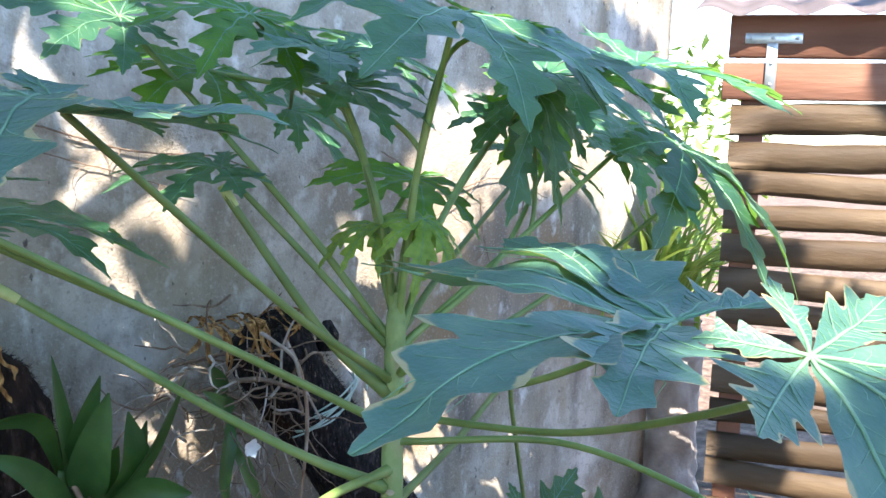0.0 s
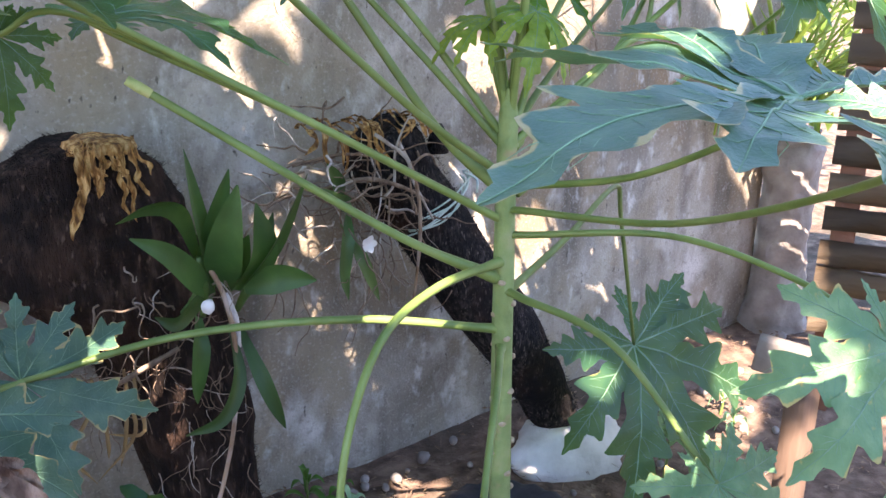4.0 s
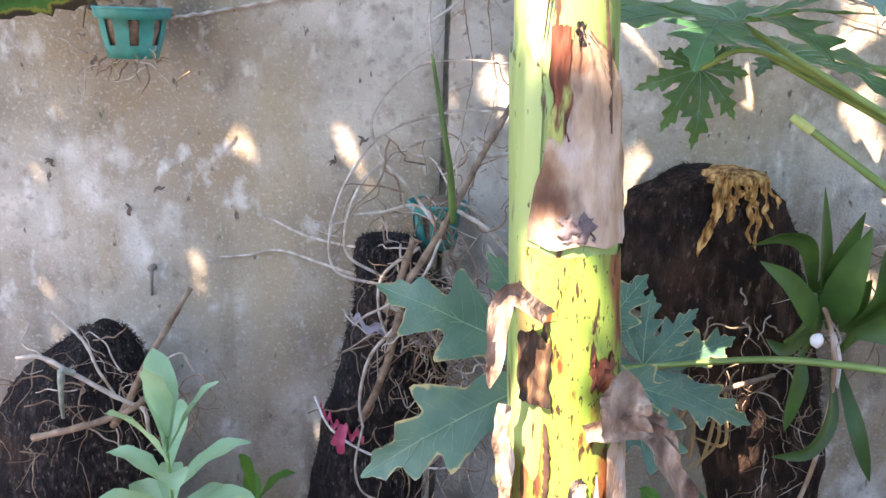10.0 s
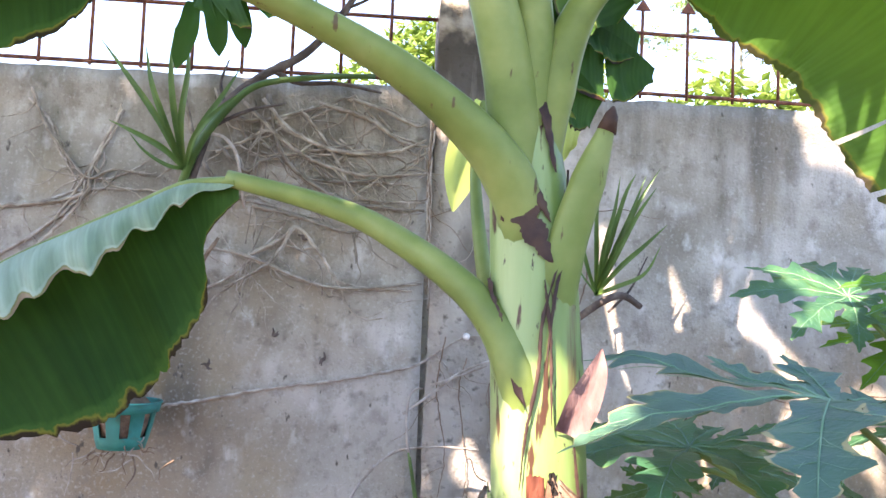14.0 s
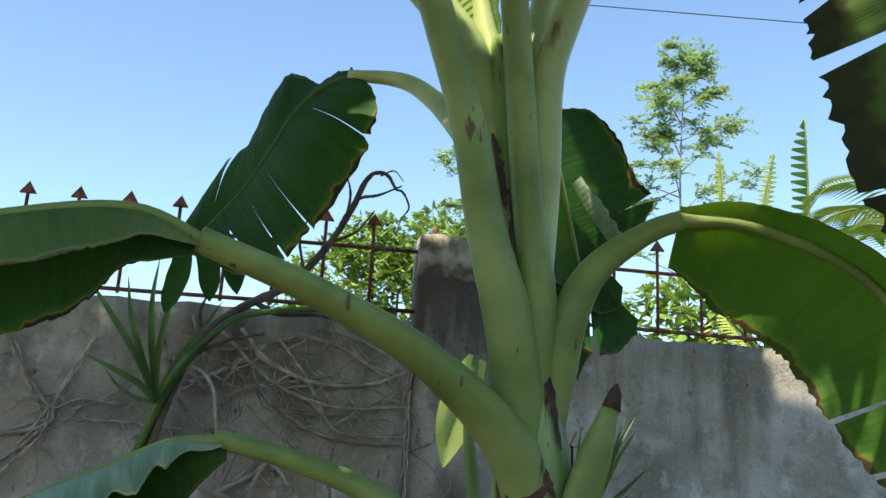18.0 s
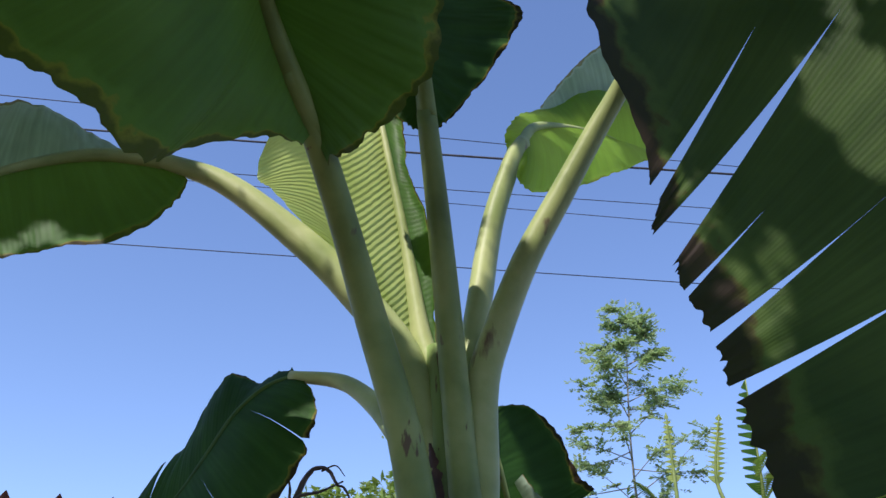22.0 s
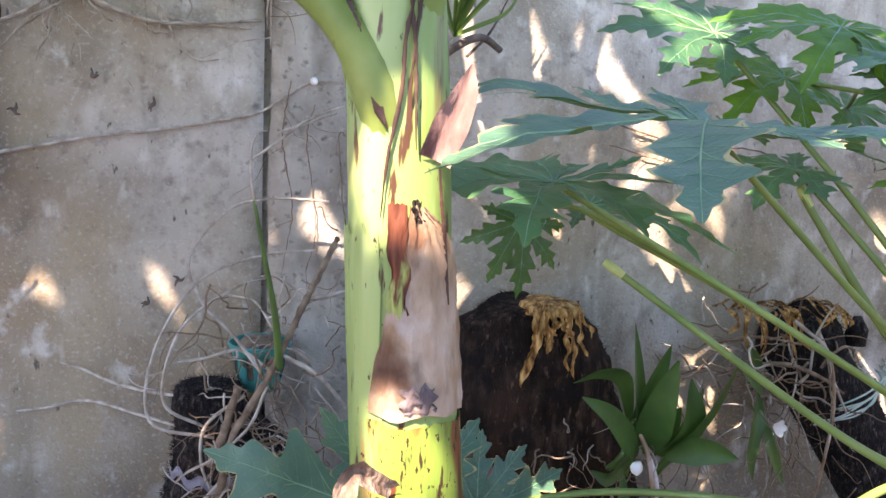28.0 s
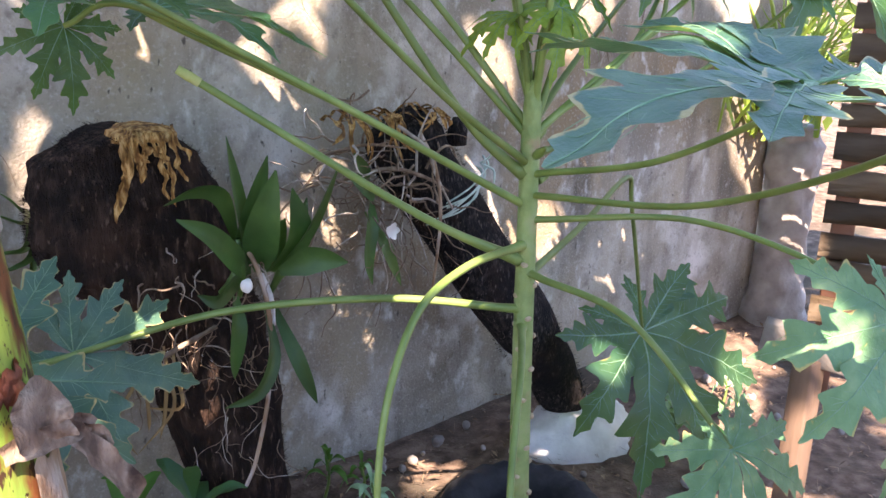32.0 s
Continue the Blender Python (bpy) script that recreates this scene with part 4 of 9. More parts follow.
def banana_plant():
    b = thing("banana_plant", "tall young banana plant with a green and brown blotched stem", "banana plant", (0.275, 1.68, 0.0))
    bm = bmesh.new()
    zs = [-0.1 + 3.1 * i / 90 for i in range(91)]
    rings = []
    for z in zs:
        c, r = stem_axis(z), stem_rad(z)
        ring = []
        for k in range(32):
            a = 2 * math.pi * k / 32
            rr = r * (1 + 0.025 * noise.noise(Vector((math.cos(a) * 1.5, math.sin(a) * 1.5, z * 2.2))) + 0.012 * math.cos(3 * a + z * 1.3))
            ring.append(bm.verts.new((c.x + rr * math.cos(a), c.y + rr * math.sin(a), z)))
        rings.append(ring)
    for p, q in zip(rings, rings[1:]):
        for k in range(32):
            bm.faces.new((p[k], p[(k + 1) % 32], q[(k + 1) % 32], q[k]))
    bm.faces.new(rings[-1])
    part("stem", bm, M_STEM, b, "yellow-green stem streaked with dark flecks")

    # leaf sheaths that wrap the stem and stand a little proud; the seams between them show as brown lines
    def sheath(z0, z1, a0, a1, seed, mat=M_STEM, lift=0.006, ragged=0.05, label=""):
        bm = bmesh.new()
        shell(bm, stem_axis, stem_rad, z0, z1, a0, a1, lift, ragged, seed, 30, 16)
        part("sheath", bm, mat, b, label)

    sheath(0.2, 1.30, -150, 15, 3, M_STEMLOW, lift=0.005, ragged=0.012)
    sheath(0.9, 1.62, -200, -125, 4, lift=0.004)
    # rust-red scars
    for z0, z1, a0, a1, sd in ((1.49, 1.665, -113, -95, 11), (1.06, 1.12, -74, -46, 13)):
        bm = bmesh.new()
        shell(bm, stem_axis, stem_rad, z0, z1, a0, a1, 0.012, 0.03, sd, 12, 8)
        part("scar", bm, M_BRICKRED, b, "rust-red scar on the stem")
    # the large dry sheath at breast height: a narrow neck above, wide below
    bm = bmesh.new()
    rows = []
    for j in range(41):
        f = j / 40
        z = 1.315 + 0.345 * f
        lo = lerp_list([-139, -136, -131, -125, -120, -114, -108, -101, -96, -92], f) + 3 * noise.noise(Vector((f * 9, 1, 1)))
        hi = lerp_list([6, 8, 8, 6, 2, -6, -18, -34, -52, -78], f) + 4 * noise.noise(Vector((f * 7, 4, 1)))
        row = []
        for i in range(33):
            g = i / 32 - 0.5
            a = radians((lo + hi) / 2 + (hi - lo) * g)
            fold = 0.005 * noise.noise(Vector((g * 7 + f * 2, f * 3, 3))) + 0.0035 * noise.noise(Vector((g * 16 + f * 5, f * 7, 6))) + 0.002 * noise.noise(Vector((g * 40, f * 14, 9)))
            c, r = stem_axis(z), stem_rad(z) + 0.0085 + fold
            row.append(bm.verts.new((c.x + r * math.cos(a), c.y + r * math.sin(a), z + 0.016 * noise.noise(Vector((g * 5, 0, 8))) * (1 if j in (0, 40) else 0.2))))
        rows.append(row)
    for p, q in zip(rows, rows[1:]):
        for i in range(32):
            bm.faces.new((p[i], p[i + 1], q[i + 1], q[i]))
    part("dry_sheath", bm, M_HUSK, b, "papery tan dried leaf sheath")
    # its stained hem, and a blackened nick at its peak
    bm = bmesh.new()
    shell(bm, stem_axis, stem_rad, 1.325, 1.368, -104, -72, 0.0125, 0.014, 27, 8, 10)
    part("dry_sheath", bm, M_HEM, b, "purple-grey stained patch of the dry sheath")
    bm = bmesh.new()
    shell(bm, stem_axis, stem_rad, 1.635, 1.672, -90, -81, 0.010, 0.020, 29, 8, 6)
    part("dry_sheath", bm, M_HUSKDARK, b, "blackened shred at the peak of the sheath")
    bm = bmesh.new()
    shell(bm, stem_axis, stem_rad, 1.03, 1.165, -146, -112, 0.012, 0.02, 22, 20, 12, top=lambda g: -0.02 * abs(g - 0.5))
    part("dry_sheath", bm, M_HUSKDARK, b, "blackened dried leaf sheath")
    bm = bmesh.new()
    shell(bm, stem_axis, stem_rad, 0.15, 0.95, -58, 12, 0.016, 0.05, 23, 30, 14)
    part("dry_sheath", bm, M_HUSK, b, "tan dried leaf sheath split lengthwise")
    bm = bmesh.new()
    shell(bm, stem_axis, stem_rad, 0.25, 0.86, -84, -58, 0.022, 0.08, 24, 24, 8)
    part("dry_sheath", bm, M_HUSK, b, "curling tan dried sheath")
    bm = bmesh.new()
    shell(bm, stem_axis, stem_rad, 0.62, 0.94, -186, -150, 0.02, 0.06, 25, 14, 8)
    part("dry_sheath", bm, M_HUSK, b, "tan dried leaf sheath")
    # dry flaps that hang from it
    for pts, w, hint, tip, base in (
            ([(0.310, 1.585, 1.101), (0.303, 1.565, 1.067), (0.299, 1.555, 1.033), (0.309, 1.560, 1.000)], 0.082, (0, -1, 0.3), 0.12, 0.12),
            ([(0.245, 1.575, 0.989), (0.294, 1.560, 1.006), (0.344, 1.560, 1.014), (0.385, 1.565, 1.013)], 0.042, (0, -1, 0.3), 0.30, 0.80),
            ([(0.333, 1.560, 1.019), (0.362, 1.550, 0.981), (0.397, 1.550, 0.926), (0.434, 1.550, 0.862)], 0.040, (0.3, -1, 0.3), 0.08, 0.70),
            ([(0.347, 1.570, 1.007), (0.382, 1.560, 0.992), (0.394, 1.560, 0.944)], 0.030, (0, -1, 0), 0.30, 0.80),
            ([(0.164, 1.575, 1.200), (0.125, 1.550, 1.232), (0.092, 1.540, 1.253), (0.079, 1.540, 1.211), (0.078, 1.545, 1.148), (0.073, 1.550, 1.080)], 0.036, (0, -1, 0.3), 0.25, 0.80),
            ([(0.248, 1.575, 0.896), (0.228, 1.560, 0.880), (0.222, 1.555, 0.834), (0.220, 1.560, 0.772)], 0.035, (0, -1, 0), 0.30, 0.80),
            ([(0.109, 1.600, 1.028), (0.105, 1.590, 0.985), (0.109, 1.590, 0.929), (0.123, 1.600, 0.841)], 0.030, (-0.5, -1, 0), 0.30, 0.80),
            ):
        bm = bmesh.new()
        strap(bm, pts, w, 0.6, 20, tip=tip, base=base, hint=hint, wave=0.4)
        for v in bm.verts:
            v.co += Vector((noise.noise(v.co * 60), noise.noise(v.co * 60 + V(3, 3, 3)), noise.noise(v.co * 60 + V(7, 7, 7)))) * 0.0022
        part("dry_flap", bm, M_FLAP, b, "crumpled dry flap of a dead sheath")

    # lower stalks
    banana_leaf(b, [(0.165, 1.66, 1.62), (0.13, 1.635, 1.83), (0.055, 1.68, 1.965), (-0.11, 1.79, 2.088), (-0.24, 1.85, 2.142), (-0.43, 1.91, 2.19)], [0.030, 0.044, 0.033, 0.026, 0.022, 0.018],
                [(-0.41, 1.905, 2.187), (-0.52, 1.94, 2.18), (-0.62, 1.96, 2.135), (-0.74, 1.98, 2.08), (-0.90, 2.0, 2.0), (-1.15, 2.0, 1.83), (-1.35, 1.98, 1.6)], (0.17, 0.40), (50, 80), hint=(0, 0, 1), seed=31, curl=(30, 6), mats=(M_BLADEPALE, M_BLADESHADE), sweep=-0.02, prof=[0.10, 0.26, 0.46, 0.66, 0.82, 0.93, 1.0, 0.98, 0.8, 0.5, 0.1], wob=(0.6, 0.03))
    banana_leaf(b, [(0.14, 1.66, 1.98), (0.105, 1.62, 2.17), (-0.05, 1.58, 2.315), (-0.25, 1.52, 2.41), (-0.45, 1.45, 2.47)], [0.030, 0.050, 0.036, 0.028, 0.023],
                [(-0.43, 1.455, 2.465), (-0.54, 1.42, 2.505), (-0.68, 1.36, 2.47), (-0.85, 1.26, 2.38), (-1.05, 1.12, 2.2)], (0.11, 0.18), (55, 70), seed=33, curl=(12, 6), mats=(M_BLADEOLIVE, M_BLADESHADE), prof=[0.10, 0.40, 0.6, 0.8, 0.92, 1.0, 1.0, 0.95, 0.8, 0.5, 0.1])
    banana_leaf(b, [(0.17, 1.68, 2.12), (0.18, 1.64, 2.34), (0.23, 1.62, 2.50), (0.33, 1.60, 2.59), (0.42, 1.58, 2.63)], [0.022, 0.040, 0.030, 0.022, 0.019],
                [(0.40, 1.585, 2.625), (0.52, 1.55, 2.615), (0.68, 1.48, 2.525), (0.77, 1.43, 2.38), (0.84, 1.39, 2.22), (0.90, 1.36, 2.05)], (0.23, 0.06), (6, 10), ((0.66, 0.80), ()), seed=35, mat=M_BLADESUN, curl=(20, 10), hint=(0.25, 0.8, 0.75), gap=0.004, strip_turn=1.0, sweep=-0.12, prof=[0.45, 0.7, 0.85, 0.95, 1.0, 1.0, 1.0, 0.95, 0.8, 0.5])
    # leaf that hangs folded over the fence
    st = stalk_rib(b, [(0.10, 1.70, 2.55), (0.081, 1.74, 2.72), (0.019, 1.80, 2.835), (-0.031, 1.92, 2.959), (-0.102, 2.03, 3.054), (-0.222, 2.12, 3.096)], [0.034, 0.034, 0.031, 0.028, 0.024, 0.018],
                   [(-0.210, 2.12, 3.097), (-0.281, 2.14, 3.068), (-0.349, 2.15, 2.995), (-0.403, 2.16, 2.89), (-0.456, 2.17, 2.79), (-0.531, 2.18, 2.69), (-0.575, 2.18, 2.63)], 0.010, rib_mat=M_RIBDARK, mat=M_STALKSUN)
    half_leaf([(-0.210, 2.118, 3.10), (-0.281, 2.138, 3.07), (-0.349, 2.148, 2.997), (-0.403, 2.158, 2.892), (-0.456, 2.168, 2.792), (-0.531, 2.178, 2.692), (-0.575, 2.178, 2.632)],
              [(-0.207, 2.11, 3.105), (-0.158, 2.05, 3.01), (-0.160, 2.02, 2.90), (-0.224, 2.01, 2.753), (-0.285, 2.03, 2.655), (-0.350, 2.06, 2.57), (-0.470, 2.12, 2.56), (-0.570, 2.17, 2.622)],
              M_BLADESHADE, st, "dark green hanging half with splits", 0.10, ((0.30, 0.07, 0.020), (0.56, 0.40, 0.004), (0.67, 0.5, 0.005), (0.77, 0.70, 0.045), (0.88, 0.7, 0.03)), 37, jag=0.006)
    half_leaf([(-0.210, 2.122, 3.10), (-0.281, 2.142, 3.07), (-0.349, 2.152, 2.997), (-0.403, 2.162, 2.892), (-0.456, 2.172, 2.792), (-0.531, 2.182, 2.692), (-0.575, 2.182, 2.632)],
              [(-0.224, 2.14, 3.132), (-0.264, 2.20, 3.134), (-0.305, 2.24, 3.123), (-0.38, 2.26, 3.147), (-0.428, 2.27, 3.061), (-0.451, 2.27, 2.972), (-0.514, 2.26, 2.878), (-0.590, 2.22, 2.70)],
              M_BLADESHADE, st, "dark green folded-over half", -0.06, ((0.82, 0.5, 0.02),), 38)
    # narrow strips that hang from its tip
    for k, (p, q) in enumerate((((-0.54, 2.17, 2.66), (-0.50, 2.13, 2.50)), ((-0.50, 2.16, 2.68), (-0.44, 2.12, 2.52)), ((-0.575, 2.18, 2.64), (-0.60, 2.15, 2.47)))):
        bm = bmesh.new()
        strap(bm, [p, Vector(p).lerp(Vector(q), 0.5) + V(0.01, -0.02, 0), q], 0.05, 0.3, 14, tip=0.35, base=0.6, hint=(0, -1, 0.2), wave=0.2)
        part("torn_blade", bm, M_BLADESHADE, st, "torn dark green strip of blade with a brown edge")
    # leaf that hangs behind the crown on its far side
    st = stalk_rib(b, [(0.10, 1.70, 2.55), (0.14, 1.82, 2.80), (0.20, 1.95, 2.97), (0.25, 2.0, 2.995)], [0.03, 0.024, 0.018, 0.014], [(0.25, 2.0, 2.993), (0.268, 2.02, 2.93), (0.292, 2.03, 2.851), (0.322, 2.04, 2.743), (0.345, 2.05, 2.66), (0.36, 2.05, 2.60)], 0.011)
    rib = [(0.25, 2.0, 2.995), (0.268, 2.02, 2.932), (0.292, 2.03, 2.853), (0.322, 2.04, 2.745), (0.345, 2.05, 2.662), (0.36, 2.05, 2.60)]
    # first half in the shade tone, second in the sun tone
    half_leaf(rib, [(0.27, 2.02, 3.025), (0.365, 2.03, 3.04), (0.455, 2.05, 2.985), (0.505, 2.06, 2.88), (0.55, 2.065, 2.84), (0.51, 2.07, 2.75), (0.42, 2.06, 2.62)], M_BLADESHADE, st, "dark green hanging half", -0.10, ((0.66, 0.3, 0.02),), 39)
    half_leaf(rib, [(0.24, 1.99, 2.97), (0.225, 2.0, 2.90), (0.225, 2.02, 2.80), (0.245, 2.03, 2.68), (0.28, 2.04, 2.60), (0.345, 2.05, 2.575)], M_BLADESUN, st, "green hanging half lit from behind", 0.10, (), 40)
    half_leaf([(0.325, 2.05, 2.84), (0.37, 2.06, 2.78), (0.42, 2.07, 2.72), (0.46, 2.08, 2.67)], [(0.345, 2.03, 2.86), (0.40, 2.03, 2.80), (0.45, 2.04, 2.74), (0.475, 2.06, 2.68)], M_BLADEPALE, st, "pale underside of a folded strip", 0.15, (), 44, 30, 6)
    # torn remains below it, in the leaf colour darkened for shade
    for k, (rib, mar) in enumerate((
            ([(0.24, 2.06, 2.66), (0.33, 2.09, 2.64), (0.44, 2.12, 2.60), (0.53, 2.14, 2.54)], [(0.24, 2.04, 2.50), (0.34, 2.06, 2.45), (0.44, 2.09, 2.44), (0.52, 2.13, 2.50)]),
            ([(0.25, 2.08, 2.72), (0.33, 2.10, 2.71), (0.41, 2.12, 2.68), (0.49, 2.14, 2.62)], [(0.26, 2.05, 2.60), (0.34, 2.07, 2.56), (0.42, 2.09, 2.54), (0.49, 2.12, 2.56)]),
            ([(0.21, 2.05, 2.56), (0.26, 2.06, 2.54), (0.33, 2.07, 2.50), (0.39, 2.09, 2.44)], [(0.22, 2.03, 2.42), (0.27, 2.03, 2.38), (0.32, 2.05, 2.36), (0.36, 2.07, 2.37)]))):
        half_leaf(rib, mar, M_BLADESHADE, b, "torn dark green strip of blade with a brown edge", 0.12, ((0.55, 0.7, 0.015),), 58 + k, 40, 8).name = "torn_blade"
    # young-leaf colour stands in for sun on this strip
    half_leaf([(0.20, 2.0, 2.50), (0.25, 2.04, 2.47), (0.30, 2.06, 2.42), (0.34, 2.08, 2.37)], [(0.20, 1.99, 2.38), (0.24, 2.01, 2.31), (0.28, 2.04, 2.27), (0.33, 2.07, 2.33)], M_BLADEYOUNG, b, "torn strip of blade coloured bright as if sunlit, with a brown edge", 0.15, ((0.6, 0.5, 0.02),), 64, 36, 8).name = "torn_blade"
    # front stalk and its blade that leans over the path
    st = stalk_rib(b, [(0.125, 1.655, 2.15), (0.105, 1.632, 2.32), (0.078, 1.612, 2.43), (0.032, 1.59, 2.568), (-0.015, 1.57, 2.768), (-0.094, 1.54, 2.988), (-0.162, 1.47, 3.142), (-0.242, 1.36, 3.279), (-0.300, 1.28, 3.345)],
                   [0.048, 0.054, 0.050, 0.041, 0.037, 0.035, 0.032, 0.030, 0.027], [(-0.235, 1.37, 3.270), (-0.314, 1.26, 3.36), (-0.358, 1.18, 3.413), (-0.392, 1.06, 3.43), (-0.43, 0.90, 3.40), (-0.46, 0.74, 3.31)], 0.028, 0.85, (0.6, -0.7, 0.2))
    rib = [(-0.242, 1.36, 3.285), (-0.314, 1.26, 3.366), (-0.358, 1.18, 3.419), (-0.392, 1.06, 3.436), (-0.43, 0.90, 3.406), (-0.46, 0.74, 3.316)]
    half_leaf(rib, [(-0.262, 1.34, 3.22), (-0.345, 1.30, 3.193), (-0.455, 1.20, 3.068), (-0.505, 1.15, 3.0), (-0.588, 1.08, 3.045), (-0.671, 1.0, 3.044), (-0.74, 0.90, 3.03), (-0.78, 0.76, 3.0)], M_BLADE, st, "dark green drooping half with a burnt edge", 0.09, (), 41, jag=0.010)
    half_leaf(rib, [(-0.205, 1.365, 3.20), (-0.150, 1.355, 3.25), (-0.085, 1.33, 3.32), (-0.026, 1.28, 3.392), (-0.022, 1.20, 3.50), (-0.05, 1.06, 3.58), (-0.10, 0.90, 3.56), (-0.2, 0.74, 3.48)], M_BLADE, st, "dark green drooping half with a burnt edge", -0.06, (), 42, jag=0.010)
    # straight stalk beside it
    st = stalk_rib(b, [(0.14, 1.655, 2.25), (0.143, 1.632, 2.423), (0.115, 1.62, 2.639), (0.082, 1.60, 2.93), (0.042, 1.54, 3.187), (-0.008, 1.46, 3.445)], [0.042, 0.040, 0.035, 0.032, 0.028, 0.024],
                   [(-0.006, 1.463, 3.437), (-0.044, 1.38, 3.592), (-0.070, 1.32, 3.69)], 0.022, 0.85, (0.6, -0.7, 0.2))
    rib = [(-0.006, 1.465, 3.44), (-0.030, 1.415, 3.54), (-0.050, 1.37, 3.62), (-0.066, 1.33, 3.68)]
    half_leaf(rib, [(0.013, 1.47, 3.405), (0.05, 1.47, 3.448), (0.124, 1.46, 3.567), (0.181, 1.44, 3.681), (0.205, 1.41, 3.755), (0.09, 1.38, 3.76)], M_BLADESHADE, st, "dark green half", 0.06, (), 43)
    half_leaf(rib, [(-0.017, 1.47, 3.395), (-0.065, 1.49, 3.444), (-0.148, 1.49, 3.54), (-0.208, 1.46, 3.67), (-0.16, 1.40, 3.74)], M_BLADESHADE, st, "dark green half", -0.06, (), 45)
    # stalk that swings out over the wall
    st = stalk_rib(b, [(0.085, 1.69, 2.52), (0.066, 1.685, 2.75), (0.003, 1.69, 2.969), (-0.124, 1.70, 3.133), (-0.257, 1.71, 3.259), (-0.421, 1.72, 3.379), (-0.566, 1.73, 3.427)], [0.040, 0.042, 0.042, 0.040, 0.037, 0.030, 0.022],
                   [(-0.55, 1.73, 3.424), (-0.701, 1.73, 3.421), (-0.831, 1.72, 3.369), (-0.95, 1.69, 3.27), (-1.03, 1.66, 3.15)], 0.02, 0.85, (0.4, -0.8, 0.5), mat=M_STALKSUN)
    rib = [(-0.53, 1.73, 3.424), (-0.62, 1.73, 3.432), (-0.72, 1.73, 3.42), (-0.831, 1.72, 3.373), (-0.95, 1.69, 3.274), (-1.03, 1.66, 3.15)]
    half_leaf(rib, [(-0.516, 1.73, 3.415), (-0.503, 1.71, 3.352), (-0.53, 1.69, 3.27), (-0.60, 1.665, 3.18), (-0.72, 1.65, 3.129), (-0.80, 1.635, 3.09), (-0.90, 1.62, 3.05), (-1.0, 1.62, 3.03)], M_BLADE, st, "dark green drooping half", -0.08, (), 46)
    half_leaf(rib, [(-0.55, 1.735, 3.44), (-0.65, 1.76, 3.464), (-0.757, 1.80, 3.532), (-0.879, 1.82, 3.605), (-0.981, 1.82, 3.60), (-1.09, 1.79, 3.5)], M_BLADEPALE, st, "pale green upper half", -0.04, (), 47)
    # short stalk with a sunlit curling blade
    st = stalk_rib(b, [(0.115, 1.70, 2.70), (0.137, 1.70, 2.935), (0.167, 1.74, 3.118), (0.215, 1.78, 3.392), (0.277, 1.80, 3.606), (0.318, 1.82, 3.70)], [0.036, 0.035, 0.033, 0.030, 0.027, 0.022],
                   [(0.313, 1.823, 3.697), (0.376, 1.898, 3.822), (0.521, 2.054, 3.976), (0.682, 2.118, 4.019), (0.874, 2.193, 4.019)], 0.017, 0.85, (0.6, -0.7, 0.2), mat=M_STALKSUN)
    rib = [(0.300, 1.810, 3.670), (0.357, 1.876, 3.791), (0.497, 2.035, 3.962), (0.682, 2.118, 4.025), (0.874, 2.193, 4.025)]
    # back light on both halves comes from their brightened colour
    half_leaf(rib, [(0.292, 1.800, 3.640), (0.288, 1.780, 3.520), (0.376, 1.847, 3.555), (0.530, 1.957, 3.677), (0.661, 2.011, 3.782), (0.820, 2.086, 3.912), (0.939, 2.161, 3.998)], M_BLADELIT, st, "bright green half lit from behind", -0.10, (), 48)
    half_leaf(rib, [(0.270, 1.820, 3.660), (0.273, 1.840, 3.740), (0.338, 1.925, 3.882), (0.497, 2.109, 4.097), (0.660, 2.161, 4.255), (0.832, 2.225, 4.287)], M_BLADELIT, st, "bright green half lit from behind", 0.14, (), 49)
    half_leaf([(0.483, 2.090, 3.962), (0.575, 2.139, 4.041), (0.682, 2.171, 4.126), (0.810, 2.203, 4.212)], [(0.449, 2.048, 4.038), (0.529, 2.096, 4.188), (0.630, 2.107, 4.332), (0.767, 2.139, 4.511)], M_BLADEPALE, st, "pale underside lit by the sun", 0.05, (), 50, 40, 8)
    # long stalk that carries the old torn leaf hanging beside the path
    st = stalk_rib(b, [(0.135, 1.665, 2.45), (0.146, 1.645, 2.70), (0.150, 1.64, 2.90), (0.182, 1.63, 3.025), (0.245, 1.61, 3.199), (0.318, 1.57, 3.348), (0.392, 1.52, 3.499), (0.445, 1.46, 3.60), (0.49, 1.34, 3.70), (0.47, 1.17, 3.76)], [0.042, 0.041, 0.038, 0.035, 0.033, 0.031, 0.028, 0.025, 0.021, 0.018],
                   [(0.475, 1.18, 3.758), (0.54, 1.06, 3.74), (0.70, 0.96, 3.58), (0.83, 0.90, 3.30), (0.90, 0.87, 2.95), (0.93, 0.86, 2.6), (0.94, 0.86, 2.3)], 0.016, 0.85, (0.6, -0.7, 0.2), mat=M_STALKSUN)
    rib = [(0.470, 1.18, 3.758), (0.54, 1.06, 3.745), (0.70, 0.96, 3.585), (0.83, 0.90, 3.305), (0.90, 0.87, 2.955), (0.93, 0.86, 2.605), (0.94, 0.86, 2.3)]
